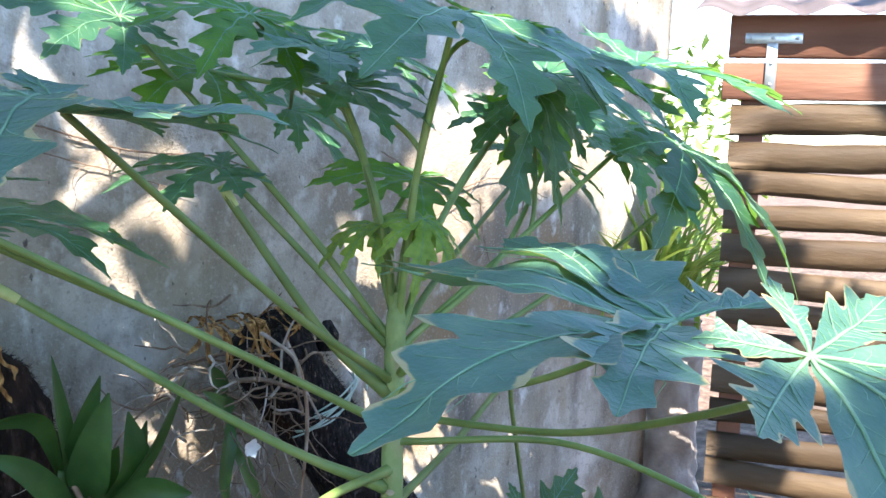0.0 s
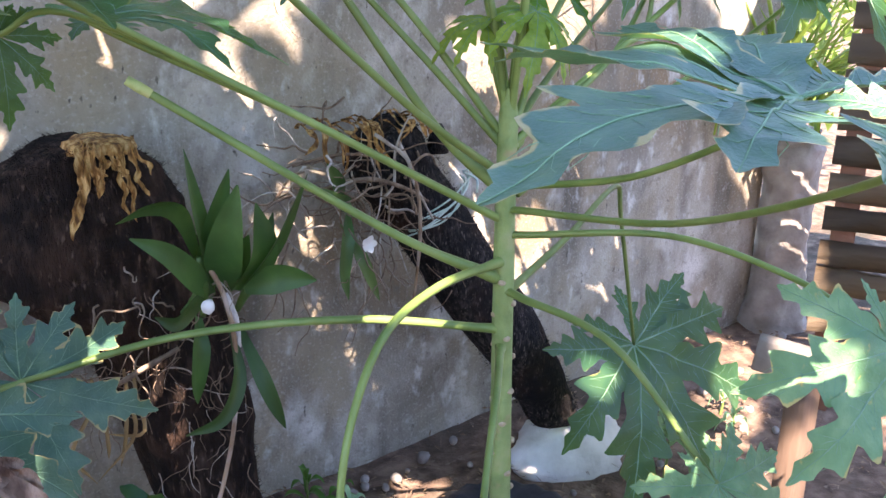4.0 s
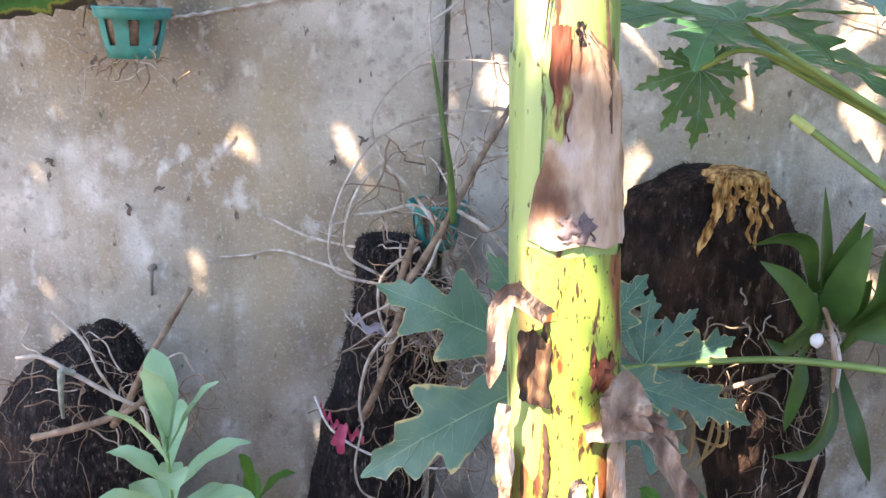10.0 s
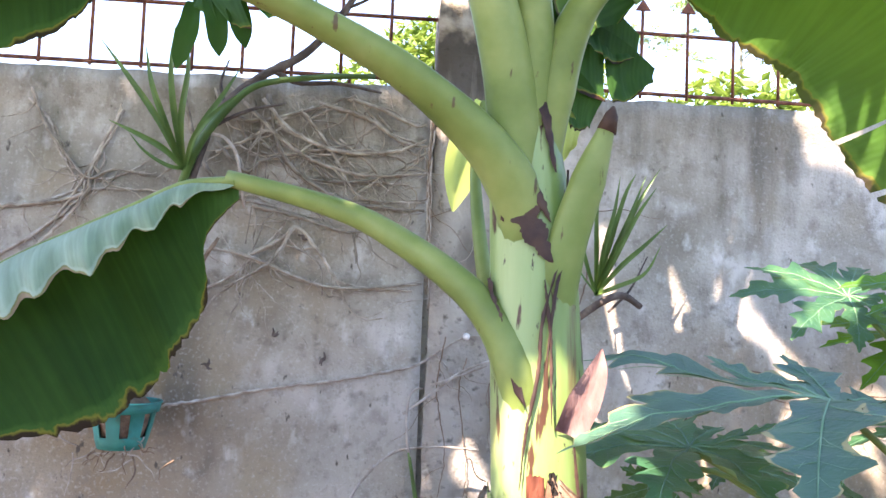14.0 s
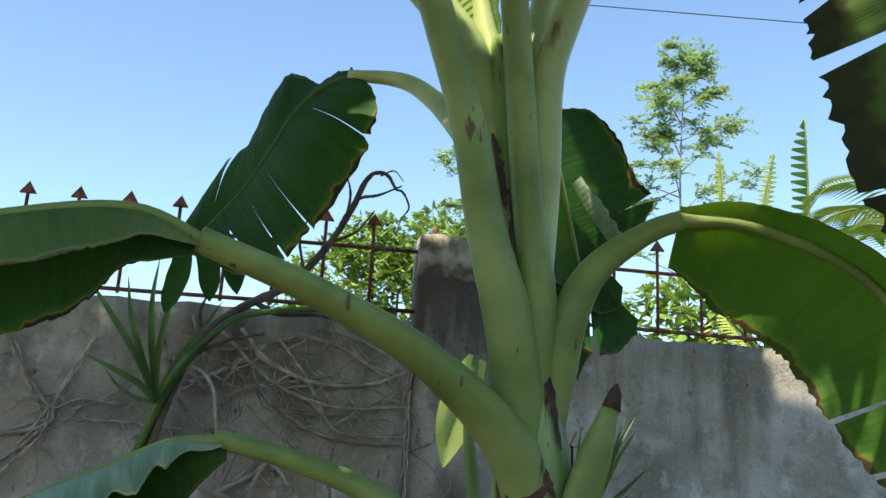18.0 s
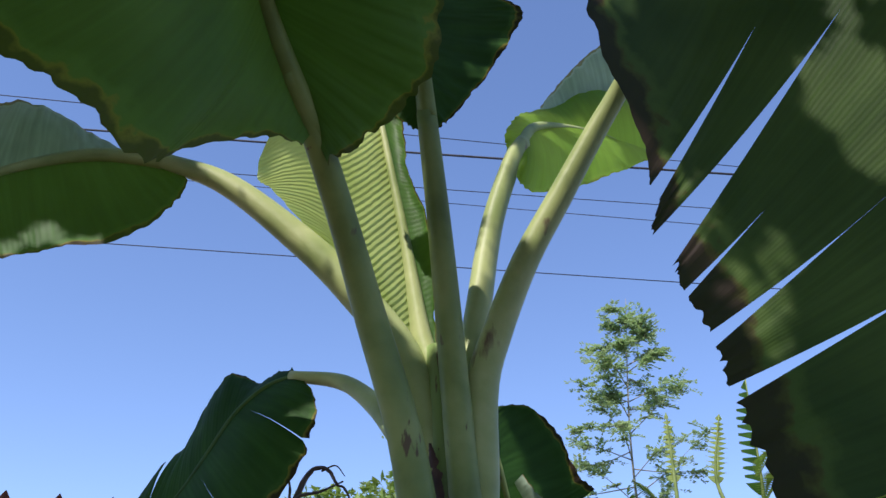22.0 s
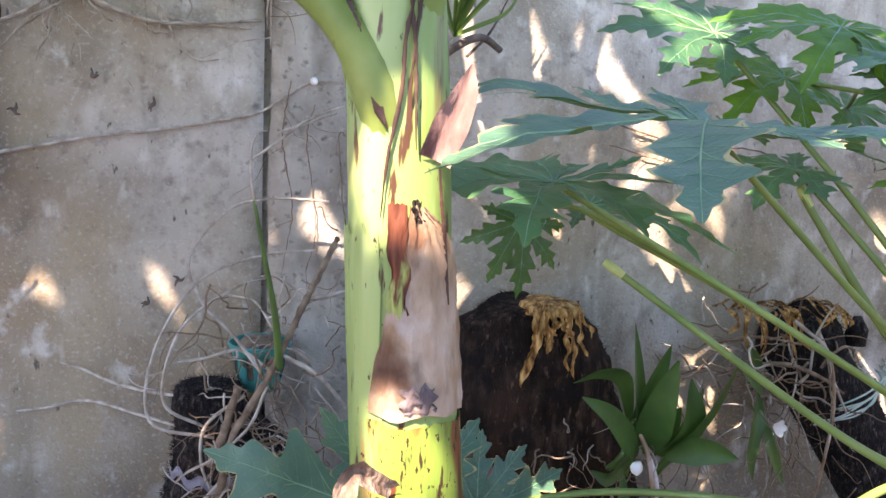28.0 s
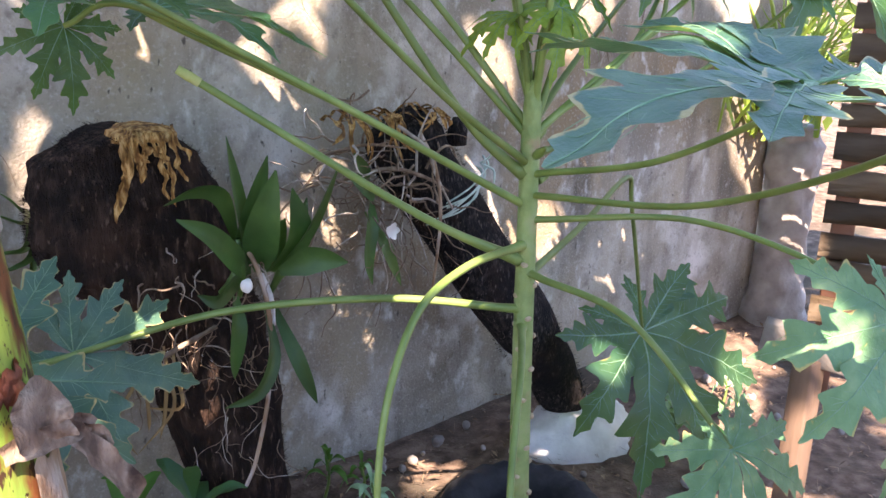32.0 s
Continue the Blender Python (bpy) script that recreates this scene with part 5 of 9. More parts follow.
    half_leaf(rib, [(0.30, 1.16, 3.62), (0.195, 1.05, 3.40), (0.285, 1.06, 3.10), (0.285, 1.07, 2.955), (0.315, 1.07, 2.850), (0.350, 1.07, 2.765), (0.368, 1.07, 2.67), (0.400, 1.06, 2.53), (0.45, 1.03, 2.38), (0.58, 1.0, 2.24)], M_BLADEOLD, st, "old dark blade torn into strips with black edges", 0.05,
              ((0.285, 0.62, 0.030), (0.375, 0.80, 0.060), (0.46, 0.30, 0.012), (0.555, 0.45, 0.022), (0.655, 0.55, 0.026), (0.80, 0.35, 0.012), (0.88, 0.5, 0.02)), 47, 140, 16, jag=0.014)
    # the youngest leaf, still half rolled
    st = stalk_rib(b, [(0.09, 1.70, 2.70), (0.066, 1.70, 2.916), (0.035, 1.71, 3.034), (-0.001, 1.72, 3.247), (-0.048, 1.73, 3.485), (-0.10, 1.75, 3.75), (-0.15, 1.77, 3.98)], [0.044, 0.040, 0.030, 0.019, 0.014, 0.010, 0.005], flat=0.8, mat=M_STALKSUN, label="pale yellow-green midrib of the youngest leaf")
    rib = [(0.035, 1.70, 3.0), (-0.001, 1.71, 3.247), (-0.048, 1.72, 3.485), (-0.10, 1.74, 3.75), (-0.15, 1.76, 3.98)]
    half_leaf(rib, [(0.012, 1.70, 2.99), (-0.07, 1.66, 3.09), (-0.15, 1.66, 3.24), (-0.19, 1.69, 3.46), (-0.21, 1.72, 3.70), (-0.21, 1.76, 3.92)], M_BLADEYOUNG, st, "bright yellow-green pleated young half", -0.14, (), 51)
    half_leaf([(-0.07, 1.73, 3.12), (-0.16, 1.735, 3.32), (-0.21, 1.75, 3.56), (-0.22, 1.76, 3.86)], [(-0.19, 1.70, 3.23), (-0.304, 1.71, 3.351), (-0.358, 1.73, 3.44), (-0.30, 1.76, 3.72)], M_BLADEYOUNG, st, "turned-back edge of the young blade", 0.10, (), 54, 50, 8)
    half_leaf(rib, [(0.07, 1.70, 3.0), (0.062, 1.69, 3.193), (0.037, 1.69, 3.341), (-0.005, 1.70, 3.46), (-0.02, 1.71, 3.60), (-0.046, 1.72, 3.78), (-0.12, 1.75, 3.98)], M_BLADESUN, st, "green rolled half of the young blade", 0.2, (), 52)
    # a stalk cut short, with a brown end
    bm = bmesh.new()
    tube(bm, [(0.19, 1.66, 1.80), (0.20, 1.62, 2.02), (0.24, 1.60, 2.18), (0.275, 1.595, 2.29)], [0.034, 0.040, 0.034, 0.012], 12, seg=18, flat=0.6, hint=(-0.3, 1, 0))
    st = part("leaf_stalk", bm, M_STALK, b, "green stalk cut short")
    bm = bmesh.new()
    tube(bm, [(0.268, 1.595, 2.265), (0.276, 1.594, 2.295), (0.279, 1.593, 2.31)], [0.020, 0.013, 0.003], 10, flat=0.6, hint=(-0.3, 1, 0))
    part("cut_end", bm, M_STALKDARK, st, "dried dark brown cut end")
    # folded little leaf behind the stem
    bm = bmesh.new()
    tube(bm, [(0.12, 1.76, 1.85), (0.09, 1.86, 2.05), (0.08, 1.95, 2.25), (0.10, 2.0, 2.4)], [0.022, 0.016, 0.012, 0.008], 8, seg=16)
    st = part("leaf_stalk", bm, M_STALK, b)
    bm = bmesh.new()
    strap(bm, [(0.10, 2.0, 2.4), (0.075, 2.02, 2.34), (0.055, 2.04, 2.25), (0.045, 2.05, 2.16)], 0.09, 0.6, 14, tip=0.5, base=0.5, hint=(0.3, -1, 0.2))
    part("leaf_blade", bm, M_BLADEYOUNG, st, "small yellow-green folded blade")
    # dark seams where the sheaths part from the stem: height and angle of each end, and the width
    seams = [([(2.00, -165), (1.93, -150), (1.86, -138), (1.78, -113)], 0.030), ([(2.03, -70), (1.93, -92), (1.84, -99), (1.73, -114), (1.64, -121)], 0.007), ([(2.16, -120), (2.10, -104), (2.03, -78)], 0.045), ([(2.20, -34), (2.06, -59), (1.97, -77), (1.83, -92)], 0.007),
             ([(2.30, -178), (2.24, -136), (2.15, -93), (2.10, -78)], 0.020), ([(2.30, -146), (2.25, -124), (2.18, -105)], 0.034), ([(2.42, -88), (2.36, -76), (2.30, -64), (2.19, -62)], 0.026), ([(2.56, -92), (2.49, -67), (2.42, -41)], 0.014), ([(2.78, -138), (2.70, -124), (2.62, -112)], 0.022),
             ([(2.20, -166), (2.15, -146), (2.10, -136)], 0.022), ([(1.72, -60), (1.60, -52), (1.50, -50)], 0.010), ([(2.0, -88), (1.9, -84), (1.75, -86)], 0.007), ([(2.95, -78), (2.8, -84), (2.6, -88)], 0.012), ([(2.9, -58), (2.75, -64), (2.55, -70), (2.4, -68)], 0.018), ([(2.7, -102), (2.5, -106), (2.35, -102)], 0.012), ([(1.0, -118), (0.92, -116), (0.84, -118)], 0.012)]
    for k, (ways, w) in enumerate(seams):
        bm = bmesh.new()
        pts = []
        for z, a in ways:
            c, r = stem_axis(z), stem_rad(z) + (0.0105 if not 1.31 < z < 1.36 else 0.024)
            pts.append(Vector((c.x + r * math.cos(radians(a)), c.y + r * math.sin(radians(a)), z)))
        path = spline(pts, 40)
        row0 = []
        for i, p in enumerate(path):
            f = i / 40
            c = stem_axis(p.z)
            out = Vector((p.x - c.x, p.y - c.y, 0)).normalized()
            t = (path[min(i + 1, 40)] - path[max(i - 1, 0)]).normalized()
            sd = t.cross(out).normalized()
            hw = 0.5 * w * (math.sin(math.pi * min(1, 0.04 + f * 0.96)) ** 0.6) * (1 + 0.8 * noise.noise(Vector((f * 11, k, 0))))
            row0.append([bm.verts.new(p - sd * hw * (1 + 0.5 * noise.noise(Vector((f * 25, k, 4)))) + out * -0.003), bm.verts.new(p + out * 0.001), bm.verts.new(p + sd * hw * (1 + 0.5 * noise.noise(Vector((f * 25, k, 7)))) + out * -0.003)])
        for p, q in zip(row0, row0[1:]):
            for i in range(2):
                bm.faces.new((p[i], p[i + 1], q[i + 1], q[i]))
        part("dark_seam", bm, M_STALKDARK, b, "dark purple-brown sheath seam")
    # shrivelled bract beside the papaya leaf
    bm = bmesh.new()
    strap(bm, [(0.218, 1.60, 1.735), (0.238, 1.59, 1.79), (0.258, 1.585, 1.84), (0.268, 1.585, 1.885)], 0.058, 0.7, 14, tip=0.8, base=0.9, hint=(-0.2, -1, 0), wave=0.2)
    part("dry_flap", bm, M_BRACT, b, "purple-brown shrivelled bract")


banana_plant()

# ---------------------------------------------------------------- papaya
def papaya_leaf_mesh(name, seed, mat, lobes=9, cup=0.10, droop=0.30, lens=None, fat=1.0, angs=None):
    """A deeply lobed leaf of radius 1 with its centre at the origin, pointing along x, and the mesh of its veins."""
    rng = random.Random(seed)
    angs = (angs or [0, 40, -40, 78, -78, 114, -114, 148, -148])[:lobes]
    lens = (lens or [1.0, 0.96, 0.95, 0.84, 0.86, 0.66, 0.68, 0.42, 0.44])[:lobes]
    bm, bv = bmesh.new(), bmesh.new()
    uvl = bm.loops.layers.uv.verify()

    def lift(x, y):
        r = math.hypot(x, y)
        return cup * r * (1 - r) * 1.2 - droop * r ** 2.2 + 0.045 * noise.noise(Vector((x * 3, y * 3, seed)))

    steps = 44
    for n, (ang, ln) in enumerate(zip(angs, lens)):
        a0 = radians(ang + rng.uniform(-5, 5))
        ln *= rng.uniform(0.9, 1.08)
        bend = rng.uniform(-0.20, 0.20)
        dl = rng.uniform(-0.13, 0.10)
        twist = rng.uniform(-0.25, 0.25)
        half = math.tan(radians(20.0))
        side_peaks = {}
        for sd in (-1, 1):
            side_peaks[sd] = [(0.56 + rng.uniform(-0.04, 0.03), 0.215 * fat * rng.uniform(0.8, 1.15), 0.10), (0.76 + rng.uniform(-0.03, 0.03), 0.165 * fat * rng.uniform(0.7, 1.15), 0.085),
                              (0.90 + rng.uniform(-0.02, 0.01), 0.070 * fat, 0.05)]
        rows = []
        for i in range(steps + 1):
            s = i / steps
            core = (0.105 - 0.02 * s) * min(1, (1 - s) / 0.5) ** 0.7 * fat + 0.008
            ws = []
            for sd in (-1, 1):
                w = core
                for p, h, wd in side_peaks[sd]:
                    d = (s - p) / wd
                    rise = max(0.0, 1 - (d / 0.72) ** 2) if d > 0 else max(0.0, 1 - abs(d) / 1.35) ** 0.9
                    w = max(w, core + max(0, h - core) * rise)
                fused = s * half * (1.02 if fat < 1.5 else 1.7)
                if s < 0.33:
                    w = fused
                elif s < 0.40:
                    f = (s - 0.33) / 0.07
                    w = fused * (1 - f) + w * f
                w *= 1 + 0.06 * noise.noise(Vector((s * 26, n + sd * 5, seed)))
                ws.append(w if s < 1 else 0.006)
            c = a0 + bend * s * s
            px, py = math.cos(a0) * s * ln, math.sin(a0) * s * ln
            px += -math.sin(a0) * bend * s * s * 0.5 * ln
            py += math.cos(a0) * bend * s * s * 0.5 * ln
            tx, ty = math.cos(c), math.sin(c)
            row = []
            for sd, frac in ((-1, 1.0), (-1, 0.5), (0, 0), (1, 0.5), (1, 1.0)):
                w = (ws[0] if sd < 0 else ws[1]) * frac * ln
                fw = 0.50 * max(0, w - 0.09 * ln) if s > 0.36 else 0
                x, y = px - ty * w * sd + tx * fw, py + tx * w * sd + ty * fw
                z = lift(x, y) + dl * s * s + (0.16 + twist * sd * s) * w * (1 if s > 0.3 else s / 0.3) + 0.018 * noise.noise(Vector((x * 9, y * 9, seed + 4)))
                row.append((bm.verts.new((x, y, z)), frac))
            rows.append(row)
        for a, b in zip(rows, rows[1:]):
            for k in range(4):
                quad = (a[k], a[k + 1], b[k + 1], b[k])
                face = bm.faces.new([q[0] for q in quad])
                for lp, q in zip(face.loops, quad):
                    lp[uvl].uv = (0.5, q[1] if rows.index(a) > steps * 0.34 else 0.3)
        # veins: the lobe's own, and one to each of its points
        path = [rows[i][2][0].co + Vector((0, 0, 0.002)) for i in range(0, steps + 1, 2)]
        tube(bv, path, [0.0062, 0.0046, 0.0032, 0.0015], 5)
        for i in range(6, steps - 6, 3):
            for col in (0, 4):
                a, b = rows[i][2][0].co, rows[i + 3][col][0].co
                m = rows[i + 2][1 if col == 0 else 3][0].co
                tube(bv, [a, m + Vector((0, 0, 0.0006)), a.lerp(b, 0.85) if i % 2 else m.lerp(b, 0.5)], [0.0013, 0.0006], 3, cap=False)
        for sd, col in ((-1, 0), (1, 4)):
            for p, h, wd in side_peaks[sd]:
                k0, k1 = max(4, int((p - 0.20) * steps)), min(steps - 1, int(p * steps))
                a, b = rows[k0][2][0].co, rows[k1][col][0].co
                m = rows[(k0 + k1) // 2][1 if col == 0 else 3][0].co
                tube(bv, [a, a.lerp(m, 0.6), m.lerp(b, 0.35), a.lerp(b, 0.9)], [0.0024, 0.0009], 4, cap=False)
    bmesh.ops.remove_doubles(bm, verts=bm.verts, dist=0.002)
    return meshed(name, bm, mat), meshed(name + "_veins", bv, M_VEIN)


PAP = [papaya_leaf_mesh("papaya_leaf_blade", s, M_PAPAYA, 9, c, d) for s, c, d in ((3, 0.15, 0.22), (8, 0.05, 0.38), (14, 0.20, 0.12), (21, 0.08, 0.50))]
PAP.append(papaya_leaf_mesh("papaya_leaf_blade", 30, M_PAPPALE, 9, 0.1, 0.3))
PAP.append(papaya_leaf_mesh("papaya_leaf_blade", 17, M_PAPEDGE, 9, 0.12, 0.06, [1.0, 0.92, 0.88, 0.66, 0.66, 0.62, 0.60, 0.58, 0.62]))
PAP.append(papaya_leaf_mesh("papaya_leaf_blade", 19, M_PAPEDGE, 7, 0.10, 0.16, [0.90, 0.80, 0.46, 0.66, 0.45, 0.26, 0.26], 1.34, [-27, 14, -82, 53, 96, -135, 140]))
PAP.append(papaya_leaf_mesh("papaya_leaf_blade", 41, M_PAPGREEN, 9, 0.14, 0.30))
PAP.append(papaya_leaf_mesh("papaya_leaf_blade", 23, M_PAPEDGE, 8, 0.10, 0.0, [1.06, 0.84, 0.92, 1.05, 0.95, 0.86, 0.58, 0.44], 1.1, [2, 29, -40, -78, -106, -130, -156, 173]))
PAP_YOUNG = papaya_leaf_mesh("papaya_leaf_blade", 33, M_PAPYOUNG, 9, 0.1, 0.7)


def leaf_pose(c, way, nrm, r):
    n = Vector(nrm).normalized()
    x = Vector(way)
    x = (x - n * x.dot(n)).normalized()
    y = n.cross(x)
    m = Matrix((x, y, n)).transposed().to_4x4()
    return Matrix.Translation(c) @ m @ Matrix.Scale(r, 4)


def papaya():
    ax, ay = 1.455, 1.74
    t = thing("papaya_tree", "young papaya tree with long stalks and deeply lobed leaves", "papaya tree", (1.49, ay, 0.0))
    bm = bmesh.new()
    tube(bm, [(1.495, ay, -0.08), (1.475, ay, 0.35), (1.458, ay, 0.9), (1.452, ay, 1.25), (1.452, ay, 1.40), (1.452, ay, 1.46)], [0.032, 0.027, 0.0245, 0.0235, 0.021, 0.011], 16, seg=60, rough=0.06)
    part("trunk", bm, M_PAPTRUNK, t, "green ringed trunk with pale leaf scars")
    rng = random.Random(5)
    for k in range(34):
        z = 0.10 + 0.95 * k / 34
        a = k * 2.4
        r = 0.0305 - 0.006 * z
        c = Vector((1.49 - 0.033 * z + r * math.cos(a), ay + r * math.sin(a), z))
        bm = bmesh.new()
        tube(bm, [c - Vector((math.cos(a), math.sin(a), 0)) * 0.004, c + Vector((math.cos(a), math.sin(a), 0.1)) * 0.004], [0.011, 0.007], 8, flat=0.8)
        part("leaf_scar", bm, M_SCAR, t)

    # leaves: height on the trunk, way points of the stalk, leaf radius, where the leaf points, its normal, its make
    L = [
        (1.26, [(1.14, 1.68, 1.46), (0.70, 1.60, 1.80)], 0.52, (-1, -0.15, -0.05), (0.0, -0.06, 1), 5),
        (1.16, [(1.0, 1.80, 1.42), (0.53, 1.86, 1.68)], 0.40, (-0.9, -0.3, -0.15), (-0.05, -0.14, 1), 2),
        (1.16, [(1.0, 1.80, 1.42), (0.66, 1.93, 1.60), (0.72, 2.10, 1.61)], 0.36, (0.8, 0.3, -0.15), (0.05, -0.20, 1), 0),
        (1.16, [(1.0, 1.80, 1.42), (0.62, 1.90, 1.62), (0.50, 1.95, 1.588)], 0.14, (0.1, -0.4, -1), (-0.1, -1, 0.35), 1),
        (1.32, [(1.30, 1.86, 1.53), (1.16, 1.97, 1.71)], 0.24, (-0.7, 0.1, -0.2), (-0.05, -0.15, 1), 0),
        (1.34, [(1.28, 1.88, 1.62), (1.01, 2.12, 2.01)], 0.27, (-1, 0.2, -0.15), (-0.1, -0.65, 1), 2),
        (1.42, [(1.44, 1.68, 1.70), (1.42, 1.56, 2.02)], 0.44, (-0.35, -1, -0.2), (0, -0.35, 1), 0),
        (1.41, [(1.60, 1.76, 1.62), (1.85, 1.80, 1.86)], 0.28, (0.4, -1, -0.4), (0.1, -0.7, 0.9), 3),
        (1.36, [(1.75, 1.88, 1.50), (2.28, 2.08, 1.76)], 0.30, (0.9, 0.3, -0.2), (0.0, -0.4, 1), 1),
        (1.33, [(1.75, 1.72, 1.52), (2.18, 1.70, 1.79)], 0.32, (0.6, -0.7, -0.3), (0.0, -0.55, 1), 0),
        (1.28, [(1.80, 1.70, 1.38), (2.42, 1.72, 1.62), (2.36, 1.64, 1.80)], 0.46, (0.55, -0.8, -0.45), (0.05, -0.6, 1), 1),
        (1.13, [(1.60, 1.40, 1.19), (1.60, 1.10, 1.18), (1.553, 0.893, 1.137)], 0.32, (-0.3, -0.3, -0.9), (-0.1, -0.85, 0.55), 4),
        (1.24, [(1.47, 1.40, 1.33), (1.38, 1.10, 1.47), (1.192, 0.904, 1.564)], 0.48, (-1, 0.1, 0.06), (0.04, -0.06, 1), 8),
        (1.19, [(1.48, 1.30, 1.26), (1.26, 0.84, 1.46), (1.02, 0.66, 1.592)], 0.41, (0.02, -0.70, -0.55), (-0.16, -0.55, 0.80), 6),
        (1.00, [(1.48, 1.42, 0.97), (1.42, 1.10, 0.83)], 0.25, (0.1, -0.6, -0.7), (0, -0.7, 0.6), 4),
        (1.07, [(1.213, 1.660, 1.083), (1.027, 1.580, 1.053), (0.912, 1.520, 0.930), (0.857, 1.480, 0.757), (0.847, 1.460, 0.507)], 0.22, (-0.2, -0.4, -1), (-0.2, -1, 0.2), 1),
        (0.90, [(1.12, 1.855, 0.964), (0.78, 1.985, 0.964), (0.49, 2.065, 0.909), (0.28, 1.90, 0.97)], 0.47, (-0.9, -0.1, -0.35), (-0.12, -1, 0.55), 5),
        (0.90, [(1.12, 1.85, 0.965), (0.78, 1.98, 0.965), (0.48, 2.065, 0.91)], 0.27, (0.6, -0.25, -0.30), (-0.05, -1, 0.50), 5),
        (0.98, [(1.80, 1.88, 1.03), (2.13, 2.022, 1.09), (2.20, 2.05, 0.97), (2.386, 2.111, 0.482)], 0.56, (0.25, -0.5, -0.75), (-0.2, -0.75, 0.65), 0),
        (0.86, [(1.28, 1.55, 0.86), (1.09, 1.36, 0.74), (1.06, 1.32, 0.60)], 0.22, (-0.2, -0.4, -1), (-0.1, -1, 0.3), 1),
        (1.44, [(1.38, 1.77, 1.73), (1.44, 2.1, 1.90), (1.58, 2.35, 1.86)], 0.28, (0.16, 0.29, -0.4), (-0.02, -0.55, 0.9), 1),
        (1.33, [(1.75, 1.72, 1.52), (2.15, 1.9, 1.80), (2.37, 2.00, 1.89)], 0.38, (0.85, -0.26, -0.4), (-0.08, -0.55, 0.9), 0),
        (1.41, [(1.60, 1.76, 1.62), (1.85, 1.78, 1.88), (1.91, 1.75, 1.96)], 0.40, (0.66, -0.49, -0.3), (-0.07, -0.3, 1), 2),
        (1.44, [(1.38, 1.77, 1.73), (1.30, 1.80, 1.95)], 0.30, (-0.29, -0.39, -0.3), (0.03, -0.3, 1), 2),
        (1.42, [(1.44, 1.68, 1.70), (1.46, 1.62, 1.95), (1.64, 1.62, 2.03)], 0.40, (0.4, -0.9, -0.25), (0.05, -0.35, 1), 0),
        (1.36, [(1.49, 1.84, 1.55), (1.679, 1.95, 1.694)], 0.27, (-0.8, -0.3, -0.25), (0, -0.3, 1), 7),
        (1.41, [(1.60, 1.76, 1.62), (1.74, 1.78, 1.77), (1.96, 1.8, 1.917)], 0.22, (0.05, -0.3, -1), (-0.1, -1, 0.25), 7),
        (1.44, [(1.38, 1.77, 1.73), (1.33, 1.80, 1.86), (1.19, 1.92, 2.023)], 0.28, (-1, -0.2, -0.1), (0, -0.4, 1), 7),
        (1.44, [(1.38, 1.77, 1.73), (1.34, 1.84, 1.86), (1.195, 2.1, 1.918)], 0.26, (-0.9, 0.1, -0.2), (0, -0.4, 1), 7),
        (1.42, [(1.44, 1.68, 1.70), (1.47, 1.72, 1.78), (1.333, 1.78, 1.891)], 0.24, (-0.2, -1, -0.5), (0, -0.5, 1), 2),
        (1.33, [(1.75, 1.72, 1.52), (1.86, 1.72, 1.60), (1.844, 1.72, 1.913)], 0.24, (0.1, -0.5, -0.9), (0, -0.9, 0.5), 0),
        (1.41, [(1.60, 1.76, 1.62), (1.86, 1.76, 1.88), (2.08, 1.60, 1.99)], 0.42, (0.7, -0.6, -0.2), (0.0, -0.3, 1), 2),
        (1.44, [(1.38, 1.77, 1.73), (1.36, 1.86, 1.92), (1.60, 2.02, 2.0)], 0.36, (0.1, 0.5, -0.2), (0.0, -0.5, 1), 1),
    ]
    for z, way, r, d, n, kind in L:
        bm = bmesh.new()
        start = Vector((ax, ay, z - 0.06 if z > 1.37 else z))
        rise = (Vector(way[0]) - start).normalized()
        tube(bm, [start + rise * 0.012, start + rise * 0.06, *way], [q * (0.82 if len(way) > 2 and z > 1.1 else 1) for q in (0.0155, 0.0105, 0.0092, 0.0082, 0.0072, 0.0062)], 9, seg=30)
        st = part("leaf_stalk", bm, M_PETIOLE, t)
        blade_me, vein_me = PAP[kind]
        lf = placed("leaf", blade_me, st, leaf_pose(way[-1], d, n, r))
        placed_vein(vein_me, lf)
    # stalks that lost their leaves: a pale cut end each
    for z, way in ((1.03, [(1.20, 1.84, 1.16), (0.734, 2.02, 1.489)]), (1.24, [(1.33, 1.82, 1.36), (1.165, 1.9, 1.617), (1.136, 1.92, 1.674)])):
        bm = bmesh.new()
        tube(bm, [(ax - 0.02, ay, z), *way], [0.016, 0.0105, 0.0090, 0.0085], 9, seg=26)
        st = part("leaf_stalk", bm, M_PETIOLE, t, "bare leaf stalk with a pale cut end")
        e, f = Vector(way[-1]), Vector(way[-2])
        d = (e - f).normalized()
        bm = bmesh.new()
        tube(bm, [e - d * 0.045, e - d * 0.02, e + d * 0.006], [0.0100, 0.0110, 0.0095], 10)
        part("cut_end", bm, M_CUT, st, "pale yellow-green cut end")
    # the crown's newest leaves
    for z, way, r, d, n in ((1.50, [(1.47, 1.73, 1.56), (1.475, 1.69, 1.62)], 0.15, (-0.6, -0.6, -0.6), (0, -0.5, 1)), (1.50, [(1.48, 1.75, 1.57), (1.53, 1.74, 1.61)], 0.13, (0.8, -0.4, -0.5), (0.2, -0.5, 1)),
                            (1.50, [(1.44, 1.76, 1.55), (1.41, 1.78, 1.60)], 0.12, (-0.8, 0.4, -0.3), (-0.2, -0.3, 1))):
        bm = bmesh.new()
        tube(bm, [(1.452, ay, z - 0.10), *way], [0.008, 0.005, 0.004], 7, seg=10)
        st = part("leaf_stalk", bm, M_PETIOLE, t)
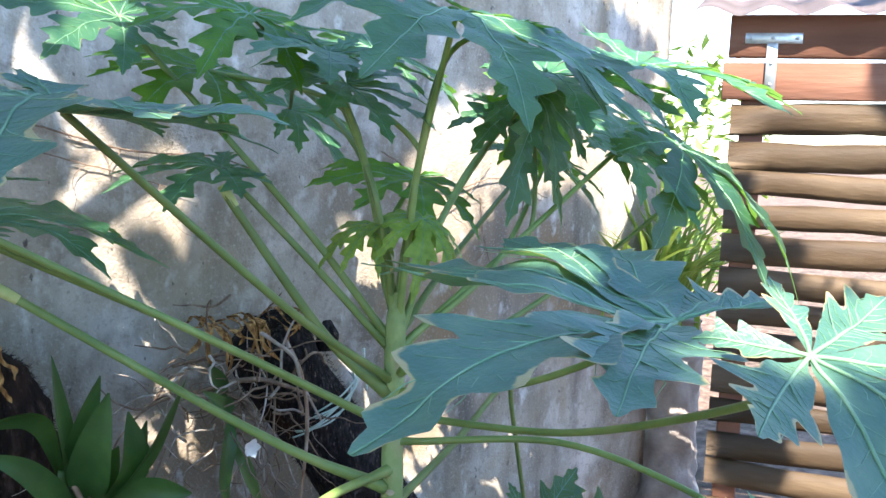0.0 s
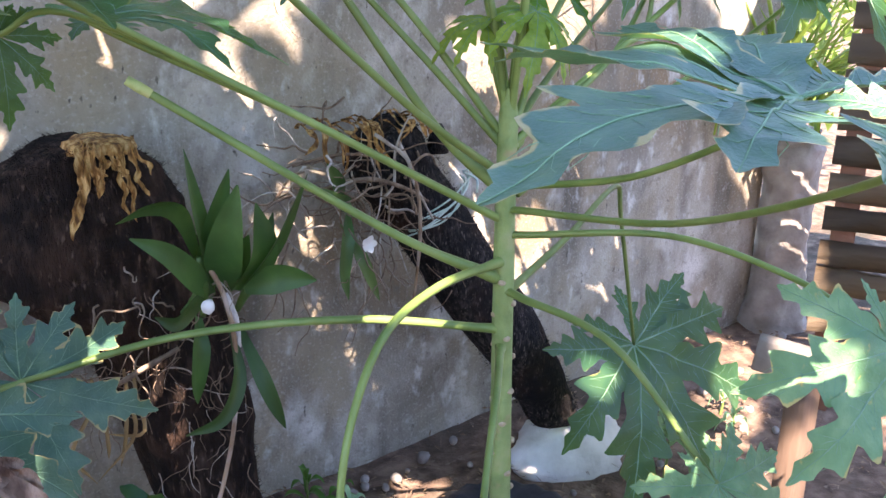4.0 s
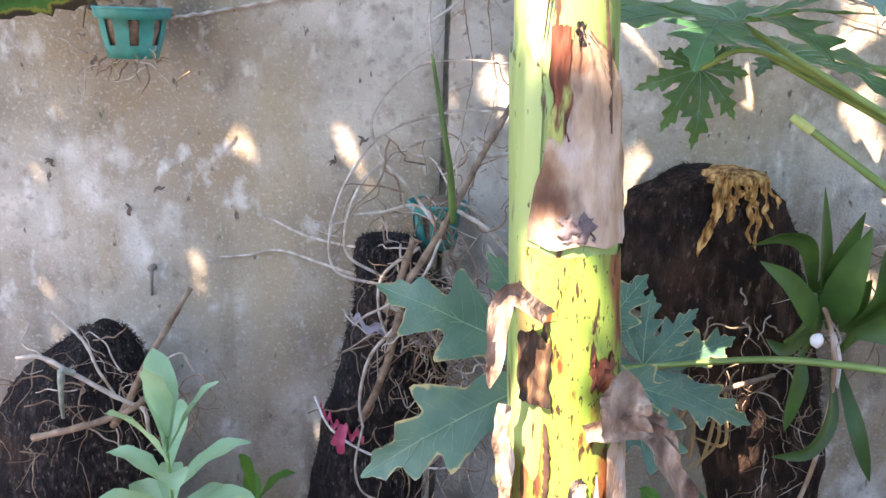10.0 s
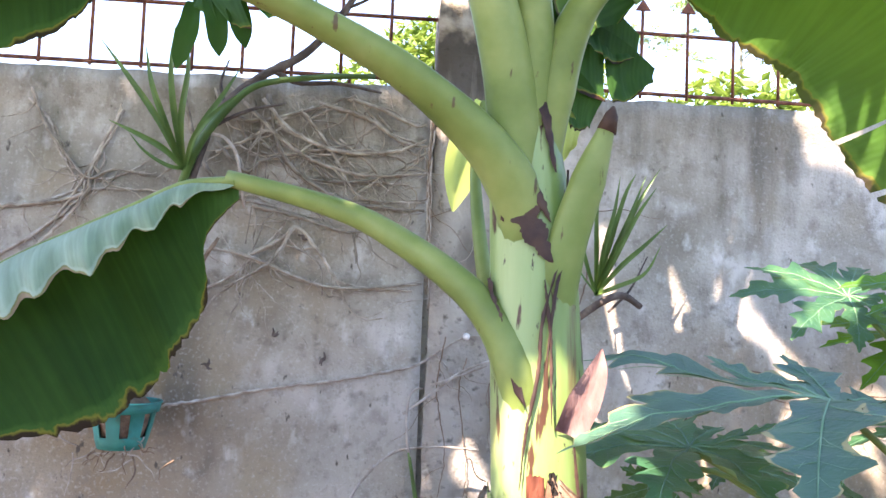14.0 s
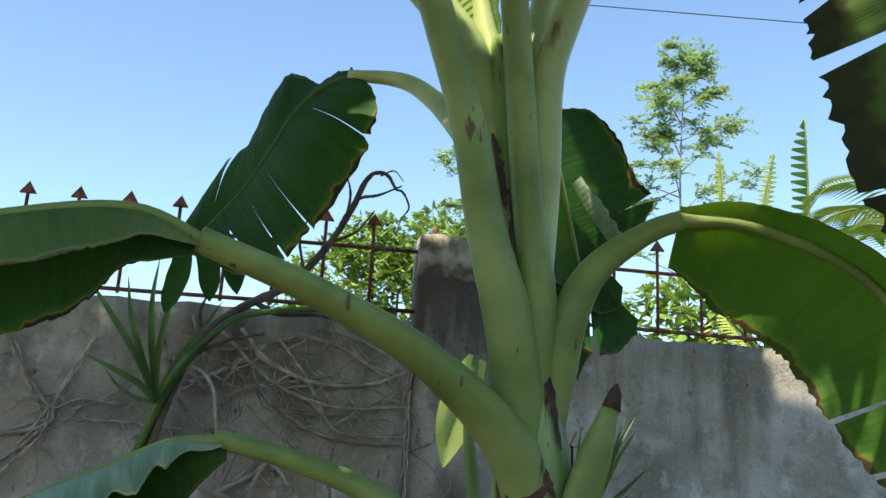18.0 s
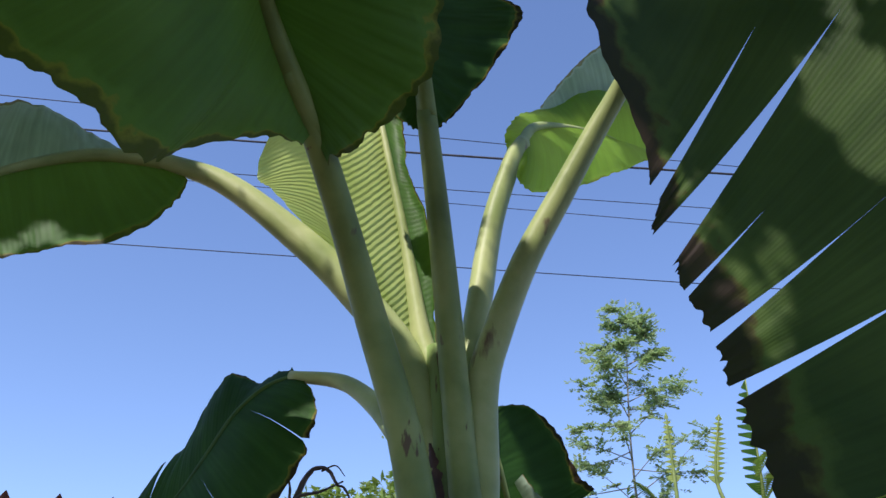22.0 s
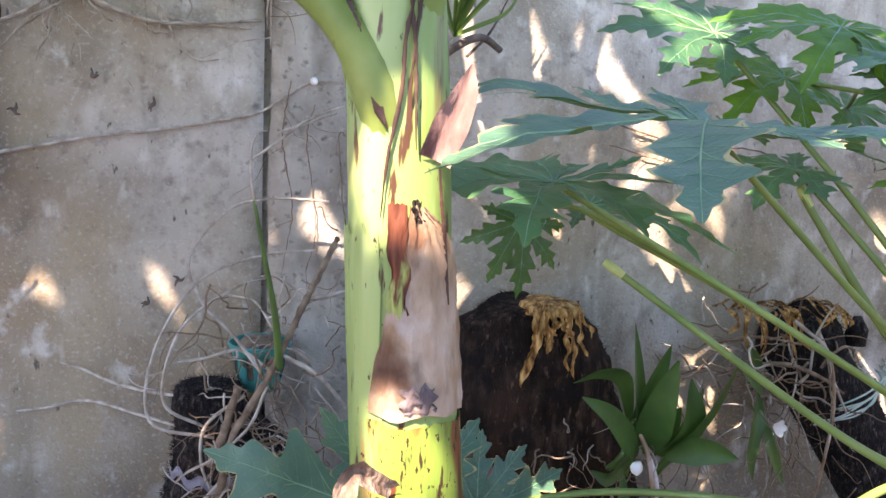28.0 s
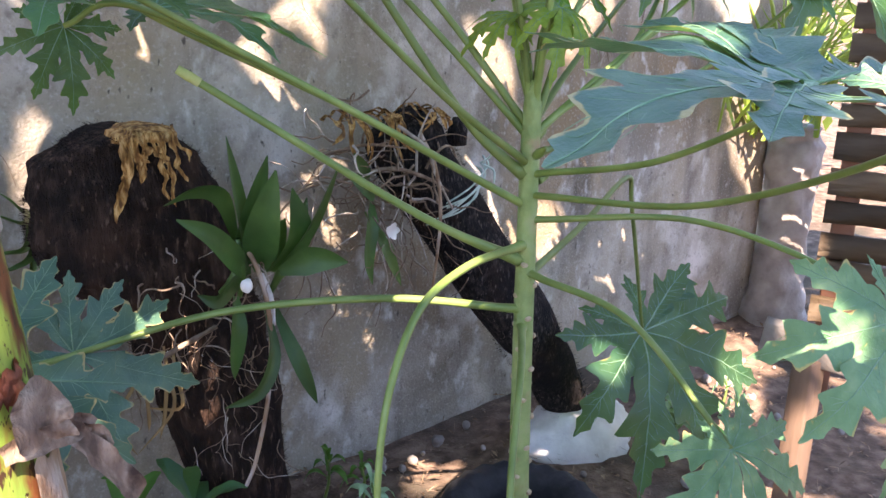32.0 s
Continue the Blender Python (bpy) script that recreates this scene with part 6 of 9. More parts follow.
        lf = placed("leaf", PAP_YOUNG[0], st, leaf_pose(way[-1], d, n, r), "yellow-green unfolding leaf")
        placed_vein(PAP_YOUNG[1], lf)
    # buds and stubs round the crown
    for k in range(4):
        a = k * 2.2
        bm = bmesh.new()
        c = Vector((1.453 + 0.03 * math.cos(a), ay + 0.03 * math.sin(a), 1.22 + 0.035 * k))
        tube(bm, [c, c + Vector((0.02 * math.cos(a), 0.02 * math.sin(a), 0.012)), c + Vector((0.05 * math.cos(a), 0.05 * math.sin(a), 0.03))], [0.010, 0.012, 0.004], 8, seg=8)
        part("bud", bm, M_PETIOLE, t)


def placed_vein(mesh, leaf):
    v = new("vein_network", mesh)
    v.parent = leaf


papaya()

# ---------------------------------------------------------------- tree-fern logs and orchids along the wall
def root_bunch(parent, centre, spread, n, seed, length=(0.08, 0.22), r=(0.0018, 0.0042), mat=None, down=0.4, name="root"):
    """Tangled dry roots that start within spread of the centre."""
    rng = random.Random(seed)
    for k in range(n):
        bm = bmesh.new()
        p = Vector(centre) + Vector([rng.gauss(0, 1) * s * 0.5 for s in spread])
        d = Vector((rng.gauss(0, 1), rng.gauss(0, 0.35) - 0.25, rng.gauss(0, 0.8) - down)).normalized()
        ln = rng.uniform(*length)
        pts = [p]
        for i in range(6):
            d = (d + Vector((rng.gauss(0, 0.45), rng.gauss(0, 0.25), rng.gauss(0, 0.45) - 0.10))).normalized()
            pts.append(pts[-1] + d * ln / 6)
        rr = rng.uniform(*r)
        tube(bm, pts, [rr, rr * 0.85, rr * 0.4], 5, seg=14)
        part(name, bm, mat or (M_ROOT if rng.random() < 0.22 else M_ROOTD), parent)


def line(parent, name, pts, rad, mat, seg=20, n=6, label="", rough=0.0):
    bm = bmesh.new()
    tube(bm, pts, rad, n, seg=seg, rough=rough)
    return part(name, bm, mat, parent, label)


def fuzz(parent, surface, n, seed, mat, ln=0.012):
    """Short fibres that stand off a log's skin."""
    rng = random.Random(seed)
    bm = bmesh.new()
    for k in range(n):
        p, d = surface(rng)
        d = (d + Vector((rng.gauss(0, 0.5), rng.gauss(0, 0.5), rng.gauss(0, 0.6)))).normalized()
        s = d.orthogonal().normalized() * 0.0011
        q = p + d * ln * rng.uniform(0.4, 1.9)
        a, b, c = bm.verts.new(p - s), bm.verts.new(p + s), bm.verts.new(q)
        bm.faces.new((a, b, c))
    ob = part("fibre_fuzz", bm, mat, parent)
    tagged(ob, kind="stuff")


def ring_surface(rings):
    def at(rng):
        f = rng.random() * (len(rings) - 1)
        k = min(int(f), len(rings) - 2)
        t = f - k
        (c0, x0, y0), (c1, x1, y1) = rings[k], rings[k + 1]
        c = Vector(c0).lerp(Vector(c1), t)
        a = rng.random() * 2 * math.pi
        return c + Vector((math.cos(a) * (x0 + (x1 - x0) * t), math.sin(a) * (y0 + (y1 - y0) * t), 0)), Vector((math.cos(a), math.sin(a), 0.2))
    return at


def fine(rings, n):
    """More rings between the given ones."""
    out = []
    for i in range(n + 1):
        f = i / n * (len(rings) - 1)
        k = min(int(f), len(rings) - 2)
        t = f - k
        (c0, x0, y0), (c1, x1, y1) = rings[k], rings[k + 1]
        out.append((Vector(c0).lerp(Vector(c1), t), x0 + (x1 - x0) * t, y0 + (y1 - y0) * t))
    return out


def fern_pillar():
    t = thing("tree_fern_log", "black fibrous tree-fern log tied with cloth and pink ribbon", "log", (-0.17, 2.50, 0.0), "tree-fern logs by the wall")
    rings = [((-0.19, 2.50, -0.06), 0.190, 0.13), ((-0.17, 2.50, 0.22), 0.170, 0.12), ((-0.135, 2.50, 0.55), 0.150, 0.115), ((-0.085, 2.50, 0.80), 0.150, 0.11),
             ((-0.040, 2.50, 0.93), 0.160, 0.105), ((-0.075, 2.50, 1.00), 0.120, 0.10), ((-0.110, 2.50, 1.06), 0.082, 0.085), ((-0.112, 2.50, 1.105), 0.080, 0.08), ((-0.112, 2.50, 1.125), 0.072, 0.075), ((-0.112, 2.50, 1.13), 0.05, 0.05)]
    rings = [((c[0], c[1], c[2] * 0.962), hx, hy) for c, hx, hy in rings]
    bm = bmesh.new()
    loft(bm, fine(rings, 70), 40, 0.018, 7.0)
    body = part("log", bm, M_FERN, t)
    fuzz(t, ring_surface(rings), 5200, 3, M_FERN)
    # grey cloth and pink ribbon tied round it
    for z, w, mat, nm, hx in ((0.87, 0.026, M_CLOTH, "cloth_tie", 0.155), (0.600, 0.024, M_PINK, "ribbon", 0.158)):
        bm = bmesh.new()
        rows = []
        cx = -0.05 if z > 0.8 else -0.128
        for i in range(49):
            a = math.pi + (math.pi if z > 0.8 else 1.35) * i / 48
            zz = z + 0.012 * math.sin(i * 0.9) - 0.05 * (i / 48 - 0.2)
            p = Vector((cx + hx * math.cos(a) * 1.04, 2.50 + 0.125 * math.sin(a), zz))
            rows.append([bm.verts.new(p + V(0, -0.006 * math.sin(k * 2.1 + i * 0.5), w * (k / 3 - 0.5))) for k in range(4)])
        for a, b in zip(rows, rows[1:]):
            for k in range(3):
                bm.faces.new((a[k], a[k + 1], b[k + 1], b[k]))
        part(nm, bm, mat, t)
    for pts in ([(-0.22, 2.37, 0.60), (-0.235, 2.35, 0.575), (-0.245, 2.35, 0.55)], [(-0.215, 2.37, 0.60), (-0.225, 2.345, 0.56), (-0.222, 2.35, 0.525)]):
        bm = bmesh.new()
        strap(bm, pts, 0.022, 0.4, 8, tip=0.2, base=0.8, hint=(0, -1, 0))
        part("ribbon_end", bm, M_PINK, t)
    line(t, "cord", [(-0.30, 2.42, 0.66), (-0.26, 2.37, 0.60), (-0.19, 2.35, 0.55), (-0.09, 2.36, 0.50), (0.03, 2.38, 0.47), (0.09, 2.40, 0.47)], 0.0034, M_CORD, 60, label="twisted white cord", rough=0.5)
    # orchid cane and its roots
    line(t, "cane", [(-0.17, 2.36, 0.62), (-0.125, 2.33, 0.74), (-0.09, 2.30, 0.87), (-0.06, 2.31, 1.01), (0.0, 2.33, 1.11), (0.06, 2.35, 1.22), (0.12, 2.40, 1.33), (0.165, 2.45, 1.40), (0.21, 2.52, 1.46)], [0.010, 0.0095, 0.009, 0.0085, 0.008], M_ROOTD, 60, 8, "ringed brown cane", 0.5)
    line(t, "cane", [(-0.11, 2.34, 0.93), (-0.07, 2.36, 1.03), (-0.045, 2.37, 1.12)], [0.012, 0.011, 0.011], M_ROOTD, 20, 8, "", 0.6)
    line(t, "green_shoot", [(0.05, 2.34, 1.17), (0.045, 2.335, 1.24), (0.035, 2.33, 1.32), (0.01, 2.33, 1.45), (-0.015, 2.33, 1.58)], [0.010, 0.0095, 0.008, 0.006, 0.004], M_STRAP, 24, 8, "green shoot with a dry brown end")
    line(t, "dry_tip", [(-0.012, 2.33, 1.57), (-0.022, 2.33, 1.63), (-0.022, 2.33, 1.70), (-0.008, 2.33, 1.735), (0.015, 2.33, 1.74)], [0.004, 0.003, 0.002], M_ROOT, 16, 6)
    for pts, r in (([(-0.03, 2.36, 1.10), (-0.12, 2.38, 1.02), (-0.13, 2.36, 0.93), (-0.10, 2.34, 0.85)], 0.005),
                   ([(0.02, 2.33, 1.13), (-0.02, 2.31, 1.04), (-0.10, 2.30, 0.97), (-0.16, 2.32, 0.93), (-0.19, 2.33, 0.90)], 0.004),
                   ([(-0.09, 2.31, 0.90), (-0.15, 2.31, 0.82), (-0.175, 2.32, 0.70), (-0.165, 2.32, 0.62)], 0.005),
                   ([(-0.165, 2.33, 0.62), (-0.185, 2.33, 0.50), (-0.16, 2.33, 0.42), (-0.08, 2.34, 0.39), (-0.02, 2.35, 0.38)], 0.003),
                   ([(-0.10, 2.33, 0.95), (-0.01, 2.32, 0.90), (0.05, 2.33, 0.80)], 0.006),
                   ([(0.06, 2.35, 1.20), (0.14, 2.36, 1.15), (0.20, 2.38, 1.08), (0.24, 2.40, 1.02)], 0.006),
                   ([(0.06, 2.36, 1.22), (0.11, 2.38, 1.19), (0.16, 2.42, 1.12), (0.19, 2.45, 1.10)], 0.004),
                   ([(0.12, 2.40, 1.33), (0.17, 2.42, 1.33), (0.23, 2.44, 1.34)], 0.007)):
        line(t, "root", pts, [r, r, r * 0.6], M_ROOT, 22, 6, rough=0.3)
    # long pale roots reaching out over the wall
    for pts, r in (([(-0.10, 2.45, 1.09), (-0.20, 2.5, 1.06), (-0.34, 2.62, 1.055), (-0.44, 2.69, 1.08), (-0.49, 2.70, 1.095)], 0.0042),
                   ([(-0.15, 2.45, 0.98), (-0.26, 2.55, 0.985), (-0.42, 2.66, 1.0), (-0.52, 2.69, 0.975), (-0.60, 2.70, 0.965)], 0.0042),
                   ([(-0.10, 2.40, 0.98), (-0.25, 2.40, 1.03), (-0.24, 2.42, 1.20), (-0.14, 2.46, 1.36), (0.02, 2.5, 1.42), (0.16, 2.52, 1.43)], 0.0042),
                   ([(-0.12, 2.42, 1.0), (-0.22, 2.40, 1.08), (-0.18, 2.42, 1.25), (-0.05, 2.48, 1.34), (0.08, 2.55, 1.36)], 0.0042),
                   ([(0.02, 2.36, 1.14), (-0.06, 2.42, 1.24), (-0.13, 2.5, 1.30), (-0.16, 2.58, 1.40), (-0.06, 2.62, 1.52), (0.06, 2.62, 1.55), (0.20, 2.62, 1.545)], 0.0042),
                   ([(0.03, 2.4, 1.15), (-0.04, 2.44, 1.19), (-0.12, 2.45, 1.17), (-0.20, 2.45, 1.16)], 0.0042),
                   ([(0.04, 2.4, 1.25), (0.0, 2.5, 1.30), (-0.07, 2.56, 1.31), (-0.10, 2.62, 1.36)], 0.003),
                   ([(0.06, 2.66, 1.72), (0.11, 2.64, 1.74), (0.22, 2.66, 1.78)], 0.004),
                   ([(-0.02, 2.62, 1.64), (0.06, 2.62, 1.70), (0.14, 2.64, 1.76), (0.24, 2.66, 1.80)], 0.0045)):
        line(t, "aerial_root", pts, [r, r, r * 0.7], M_ROOT, 34, 6, rough=0.25)
    root_bunch(t, (0.02, 2.345, 0.90), (0.17, 0.05, 0.20), 170, 9, (0.06, 0.18), (0.0012, 0.0034))
    root_bunch(t, (0.03, 2.36, 0.66), (0.15, 0.05, 0.24), 70, 19, (0.08, 0.2), (0.0010, 0.0026), down=1.0)
    root_bunch(t, (0.00, 2.46, 1.20), (0.26, 0.16, 0.22), 40, 10, (0.10, 0.26), (0.0012, 0.003))
    for pts in ([(0.02, 2.36, 0.95), (0.07, 2.33, 0.94), (0.13, 2.30, 0.90)], [(0.03, 2.36, 0.90), (0.09, 2.33, 0.91), (0.16, 2.31, 0.90)]):
        bm = bmesh.new()
        strap(bm, pts, 0.035, 0.3, 10)
        part("orchid_leaf", bm, M_ORCHID, t)


def left_stump():
    t = thing("tree_fern_log", "broad black tree-fern stump with a mat of dry roots", "log", (-0.95, 2.45, 0.0), "tree-fern logs by the wall")
    rings = [((-0.98, 2.48, -0.06), 0.27, 0.17), ((-0.97, 2.48, 0.30), 0.255, 0.16), ((-0.95, 2.48, 0.55), 0.235, 0.155), ((-0.92, 2.48, 0.70), 0.19, 0.145), ((-0.895, 2.48, 0.80), 0.12, 0.12), ((-0.875, 2.48, 0.865), 0.055, 0.07), ((-0.87, 2.48, 0.89), 0.02, 0.03)]
    rings = [((c[0], c[1], c[2] * 0.945), hx, hy) for c, hx, hy in rings]
    bm = bmesh.new()
    loft(bm, fine(rings, 50), 44, 0.024, 7.0)
    part("log", bm, M_FERN, t)
    fuzz(t, ring_surface(rings[:6]), 5200, 4, M_FERN)
    for pts, r, m in (([(-0.79, 2.27, 0.64), (-0.745, 2.25, 0.71), (-0.67, 2.25, 0.86), (-0.59, 2.30, 1.0)], [0.009, 0.011, 0.009, 0.006], M_ROOTD),
                      ([(-0.97, 2.22, 0.63), (-0.85, 2.20, 0.67), (-0.72, 2.20, 0.72), (-0.66, 2.22, 0.78)], [0.009, 0.009, 0.007], M_ROOTD),
                      ([(-0.99, 2.22, 0.84), (-0.92, 2.20, 0.85), (-0.83, 2.18, 0.81), (-0.73, 2.2, 0.74), (-0.69, 2.2, 0.72), (-0.68, 2.2, 0.65)], [0.006, 0.006, 0.005], M_ROOT),
                      ([(-0.93, 2.30, 0.93), (-0.85, 2.27, 0.87), (-0.81, 2.25, 0.80), (-0.77, 2.24, 0.74)], [0.004, 0.004, 0.003], M_ROOT),
                      ([(-0.70, 2.24, 0.80), (-0.65, 2.23, 0.83), (-0.605, 2.24, 0.85), (-0.58, 2.25, 0.80)], [0.004, 0.004, 0.003], M_ROOT),
                      ([(-0.69, 2.24, 0.78), (-0.64, 2.23, 0.77), (-0.60, 2.25, 0.73), (-0.62, 2.25, 0.68)], [0.003, 0.003, 0.002], M_ROOTD)):
        line(t, "dry_stick", pts, r, m, 24, 7, rough=0.45)
    line(t, "cloth_knot", [(-0.88, 2.19, 0.70), (-0.875, 2.18, 0.78), (-0.865, 2.17, 0.83), (-0.84, 2.18, 0.82)], [0.004, 0.008, 0.011, 0.006], M_KNOT, 16, 8, "pale knotted cloth", 0.5)
    root_bunch(t, (-0.80, 2.28, 0.70), (0.26, 0.05, 0.16), 70, 11, (0.08, 0.2), (0.0008, 0.0026), down=0.1)


def log_slab():
    t = thing("tree_fern_log", "large dark tree-fern slab with golden fibre on top", "log", (1.0, 2.45, 0.0), "tree-fern logs by the wall")
    prof = [(-0.06, 0.85, 1.15), (0.30, 0.85, 1.125), (0.60, 0.78, 1.12), (0.78, 0.71, 1.095), (0.88, 0.645, 1.06), (0.98, 0.545, 1.03), (1.08, 0.505, 1.01), (1.18, 0.515, 0.985), (1.26, 0.55, 0.945), (1.31, 0.62, 0.88), (1.335, 0.69, 0.80)]
    prof = [(z * 0.964, a, b) for z, a, b in prof]
    rings = [(((a + b) / 2, 2.42 + 0.08 * z, z), (b - a) / 2, 0.15 - 0.03 * max(0, z - 0.6)) for z, a, b in prof]
    bm = bmesh.new()
    loft(bm, fine(rings, 80), 52, 0.022, 6.0, power=0.8)
    part("log", bm, M_FERNBROWN, t)
    fuzz(t, ring_surface(rings), 9000, 5, M_FERNBROWN)
    # golden fibre that runs down from the top in tongues
    rng = random.Random(8)
    for x0, ln, w, dx in ((0.725, 0.19, 0.026, -0.05), (0.735, 0.15, 0.022, -0.03), (0.75, 0.10, 0.022, -0.005), (0.768, 0.05, 0.022, 0.0), (0.79, 0.055, 0.02, 0.01), (0.805, 0.15, 0.018, 0.005), (0.82, 0.17, 0.016, 0.012), (0.833, 0.11, 0.016, 0.02), (0.85, 0.06, 0.012, 0.035), (0.76, 0.075, 0.018, -0.01)):
        bm = bmesh.new()
        pts = [(x0 + 0.02, 2.46, 1.300), (x0, 2.385, 1.293)]
        for k in range(1, 6):
            f = k / 5
            pts.append((x0 + dx * f + 0.006 * rng.gauss(0, 1), 2.372 - 0.012 * f, 1.280 - ln * f))
        strap(bm, pts, w * 0.8, 0.4, 26, tip=0.25, base=0.9, hint=(0, -0.4, 1), wave=0.9)
        for v in bm.verts:
            v.co += Vector((noise.noise(v.co * 70), 0.5 * noise.noise(v.co * 70 + V(4, 4, 4)), 0)) * 0.006
        part("golden_fibre", bm, M_BARKFIB, t, "golden-brown matted fibre")
    bm = bmesh.new()
    loft(bm, [((0.785, 2.46, 1.275), 0.080, 0.09), ((0.785, 2.46, 1.298), 0.072, 0.08), ((0.785, 2.46, 1.308), 0.04, 0.05)], 26, 0.018, 16)
    part("golden_fibre", bm, M_BARKFIB, t, "golden-brown matted fibre")
    # pale roots and hanging straw on its front
    root_bunch(t, (0.78, 2.24, 0.80), (0.22, 0.05, 0.12), 44, 12, (0.08, 0.2), (0.0008, 0.0024), down=0.8)
    root_bunch(t, (0.90, 2.24, 0.66), (0.16, 0.04, 0.22), 30, 14, (0.08, 0.18), (0.0007, 0.0016), down=1.2)
    root_bunch(t, (0.86, 2.16, 0.98), (0.20, 0.05, 0.10), 26, 18, (0.06, 0.14), (0.0012, 0.003), down=0.3)
    for k in range(5):
        x = 0.645 + 0.022 * k + 0.012 * rng.gauss(0, 1)
        bm = bmesh.new()
        strap(bm, [(x + 0.02, 2.24, 0.80 - 0.01 * (k % 3)), (x + 0.015, 2.22, 0.74), (x + 0.02 * rng.gauss(0, 1), 2.21, 0.64), (x + 0.035 * rng.gauss(0, 1) - 0.02, 2.22, 0.50 + 0.18 * rng.random())], 0.010, 0.3, 14, tip=0.3, base=0.7, hint=(0, -1, 0))
        part("straw", bm, M_STRAW, t, "yellowed hanging straw")
    line(t, "twig", [(0.70, 2.19, 0.79), (0.78, 2.17, 0.83), (0.84, 2.17, 0.85)], [0.006, 0.007, 0.005], M_ROOTD, 12, 7, rough=0.4)


def slab_orchid():
    t = thing("orchid", "green orchid with broad leaves tied to a dark log", "orchid", (0.93, 2.20, 0.95), "orchids on the logs")
    c = (0.93, 2.17, 0.96)
    leaves = [([c, (0.90, 2.12, 1.10), (0.875, 2.10, 1.22), (0.86, 2.10, 1.33)], 0.050), ([(0.89, 2.14, 1.07), (0.83, 2.08, 1.20), (0.76, 2.06, 1.225), (0.69, 2.05, 1.205)], 0.045),
              ([(0.89, 2.14, 1.04), (0.92, 2.1, 1.17), (0.95, 2.08, 1.28)], 0.052), ([(0.95, 2.14, 0.98), (0.93, 2.08, 1.10), (0.955, 2.05, 1.25)], 0.085),
              ([(0.97, 2.13, 0.98), (1.01, 2.06, 1.08), (1.0, 2.06, 1.20)], 0.075), ([(0.99, 2.12, 0.99), (1.04, 2.05, 1.10), (1.12, 2.04, 1.255)], 0.052),
              ([(0.99, 2.12, 0.98), (1.05, 2.06, 1.015), (1.125, 2.02, 1.005)], 0.070), ([c, (0.86, 2.09, 1.04), (0.79, 2.06, 1.12), (0.715, 2.05, 1.17)], 0.060),
              ([c, (0.86, 2.10, 0.98), (0.80, 2.06, 0.96), (0.755, 2.06, 0.985)], 0.045), ([(0.88, 2.14, 0.93), (0.86, 2.09, 0.88), (0.845, 2.08, 0.80), (0.845, 2.09, 0.74)], 0.052),
              ([(0.95, 2.13, 0.90), (0.93, 2.05, 0.80), (0.87, 2.01, 0.73), (0.78, 2.0, 0.72)], 0.045), ([(0.97, 2.13, 0.90), (0.98, 2.04, 0.80), (1.0, 2.01, 0.72), (1.02, 2.0, 0.66)], 0.038),
              ([(0.98, 2.14, 0.98), (1.02, 2.10, 1.04), (1.06, 2.10, 1.16)], 0.055), ([(0.96, 2.15, 1.0), (0.97, 2.10, 1.06), (0.98, 2.06, 1.13)], 0.06)]
    for k, (pts, w) in enumerate(leaves):
        bm = bmesh.new()
        strap(bm, pts, w * 1.0, 0.30, 18, tip=0.62, base=0.35, hint=((0.5, -0.35, 0.1, -0.6, 0.3)[k % 5], -1, 0.25))
        part("orchid_leaf", bm, M_ORCHID, t)
    for pts, r in (([(0.90, 2.16, 0.92), (0.895, 2.13, 1.0), (0.885, 2.12, 1.08)], 0.012), ([(0.98, 2.15, 0.92), (1.0, 2.13, 0.97), (1.03, 2.12, 0.99)], 0.013), ([(0.86, 2.18, 0.93), (0.88, 2.15, 0.97), (0.90, 2.14, 1.03)], 0.012)):
        line(t, "pseudobulb", pts, [r * 0.6, r, r * 0.7], M_STRAP, 12, 8, rough=0.2)
    line(t, "dry_stalk", [(0.895, 2.13, 1.08), (0.93, 2.10, 0.98), (0.945, 2.09, 0.84), (0.93, 2.09, 0.66), (0.89, 2.09, 0.50), (0.865, 2.10, 0.43)], [0.006, 0.006, 0.0055, 0.005], M_HUSK, 30, 7, "straw-coloured dry flower stalk")
    line(t, "dry_stalk", [(0.94, 2.12, 0.98), (0.955, 2.10, 0.92), (0.96, 2.10, 0.85)], [0.008, 0.007, 0.005], M_CORD, 12, 7)
    bm = bmesh.new()
    bmesh.ops.create_uvsphere(bm, u_segments=12, v_segments=8, radius=0.017, matrix=pose(0.872, 2.055, 0.985) @ Matrix.Diagonal((0.9, 0.8, 1.0, 1)))
    for v in bm.verts:
        v.co += Vector((0.003, 0.003, 0.003)) * noise.noise(v.co * 90)
    part("egg_shell", bm, M_SHELL, t, "white egg shell on the orchid")


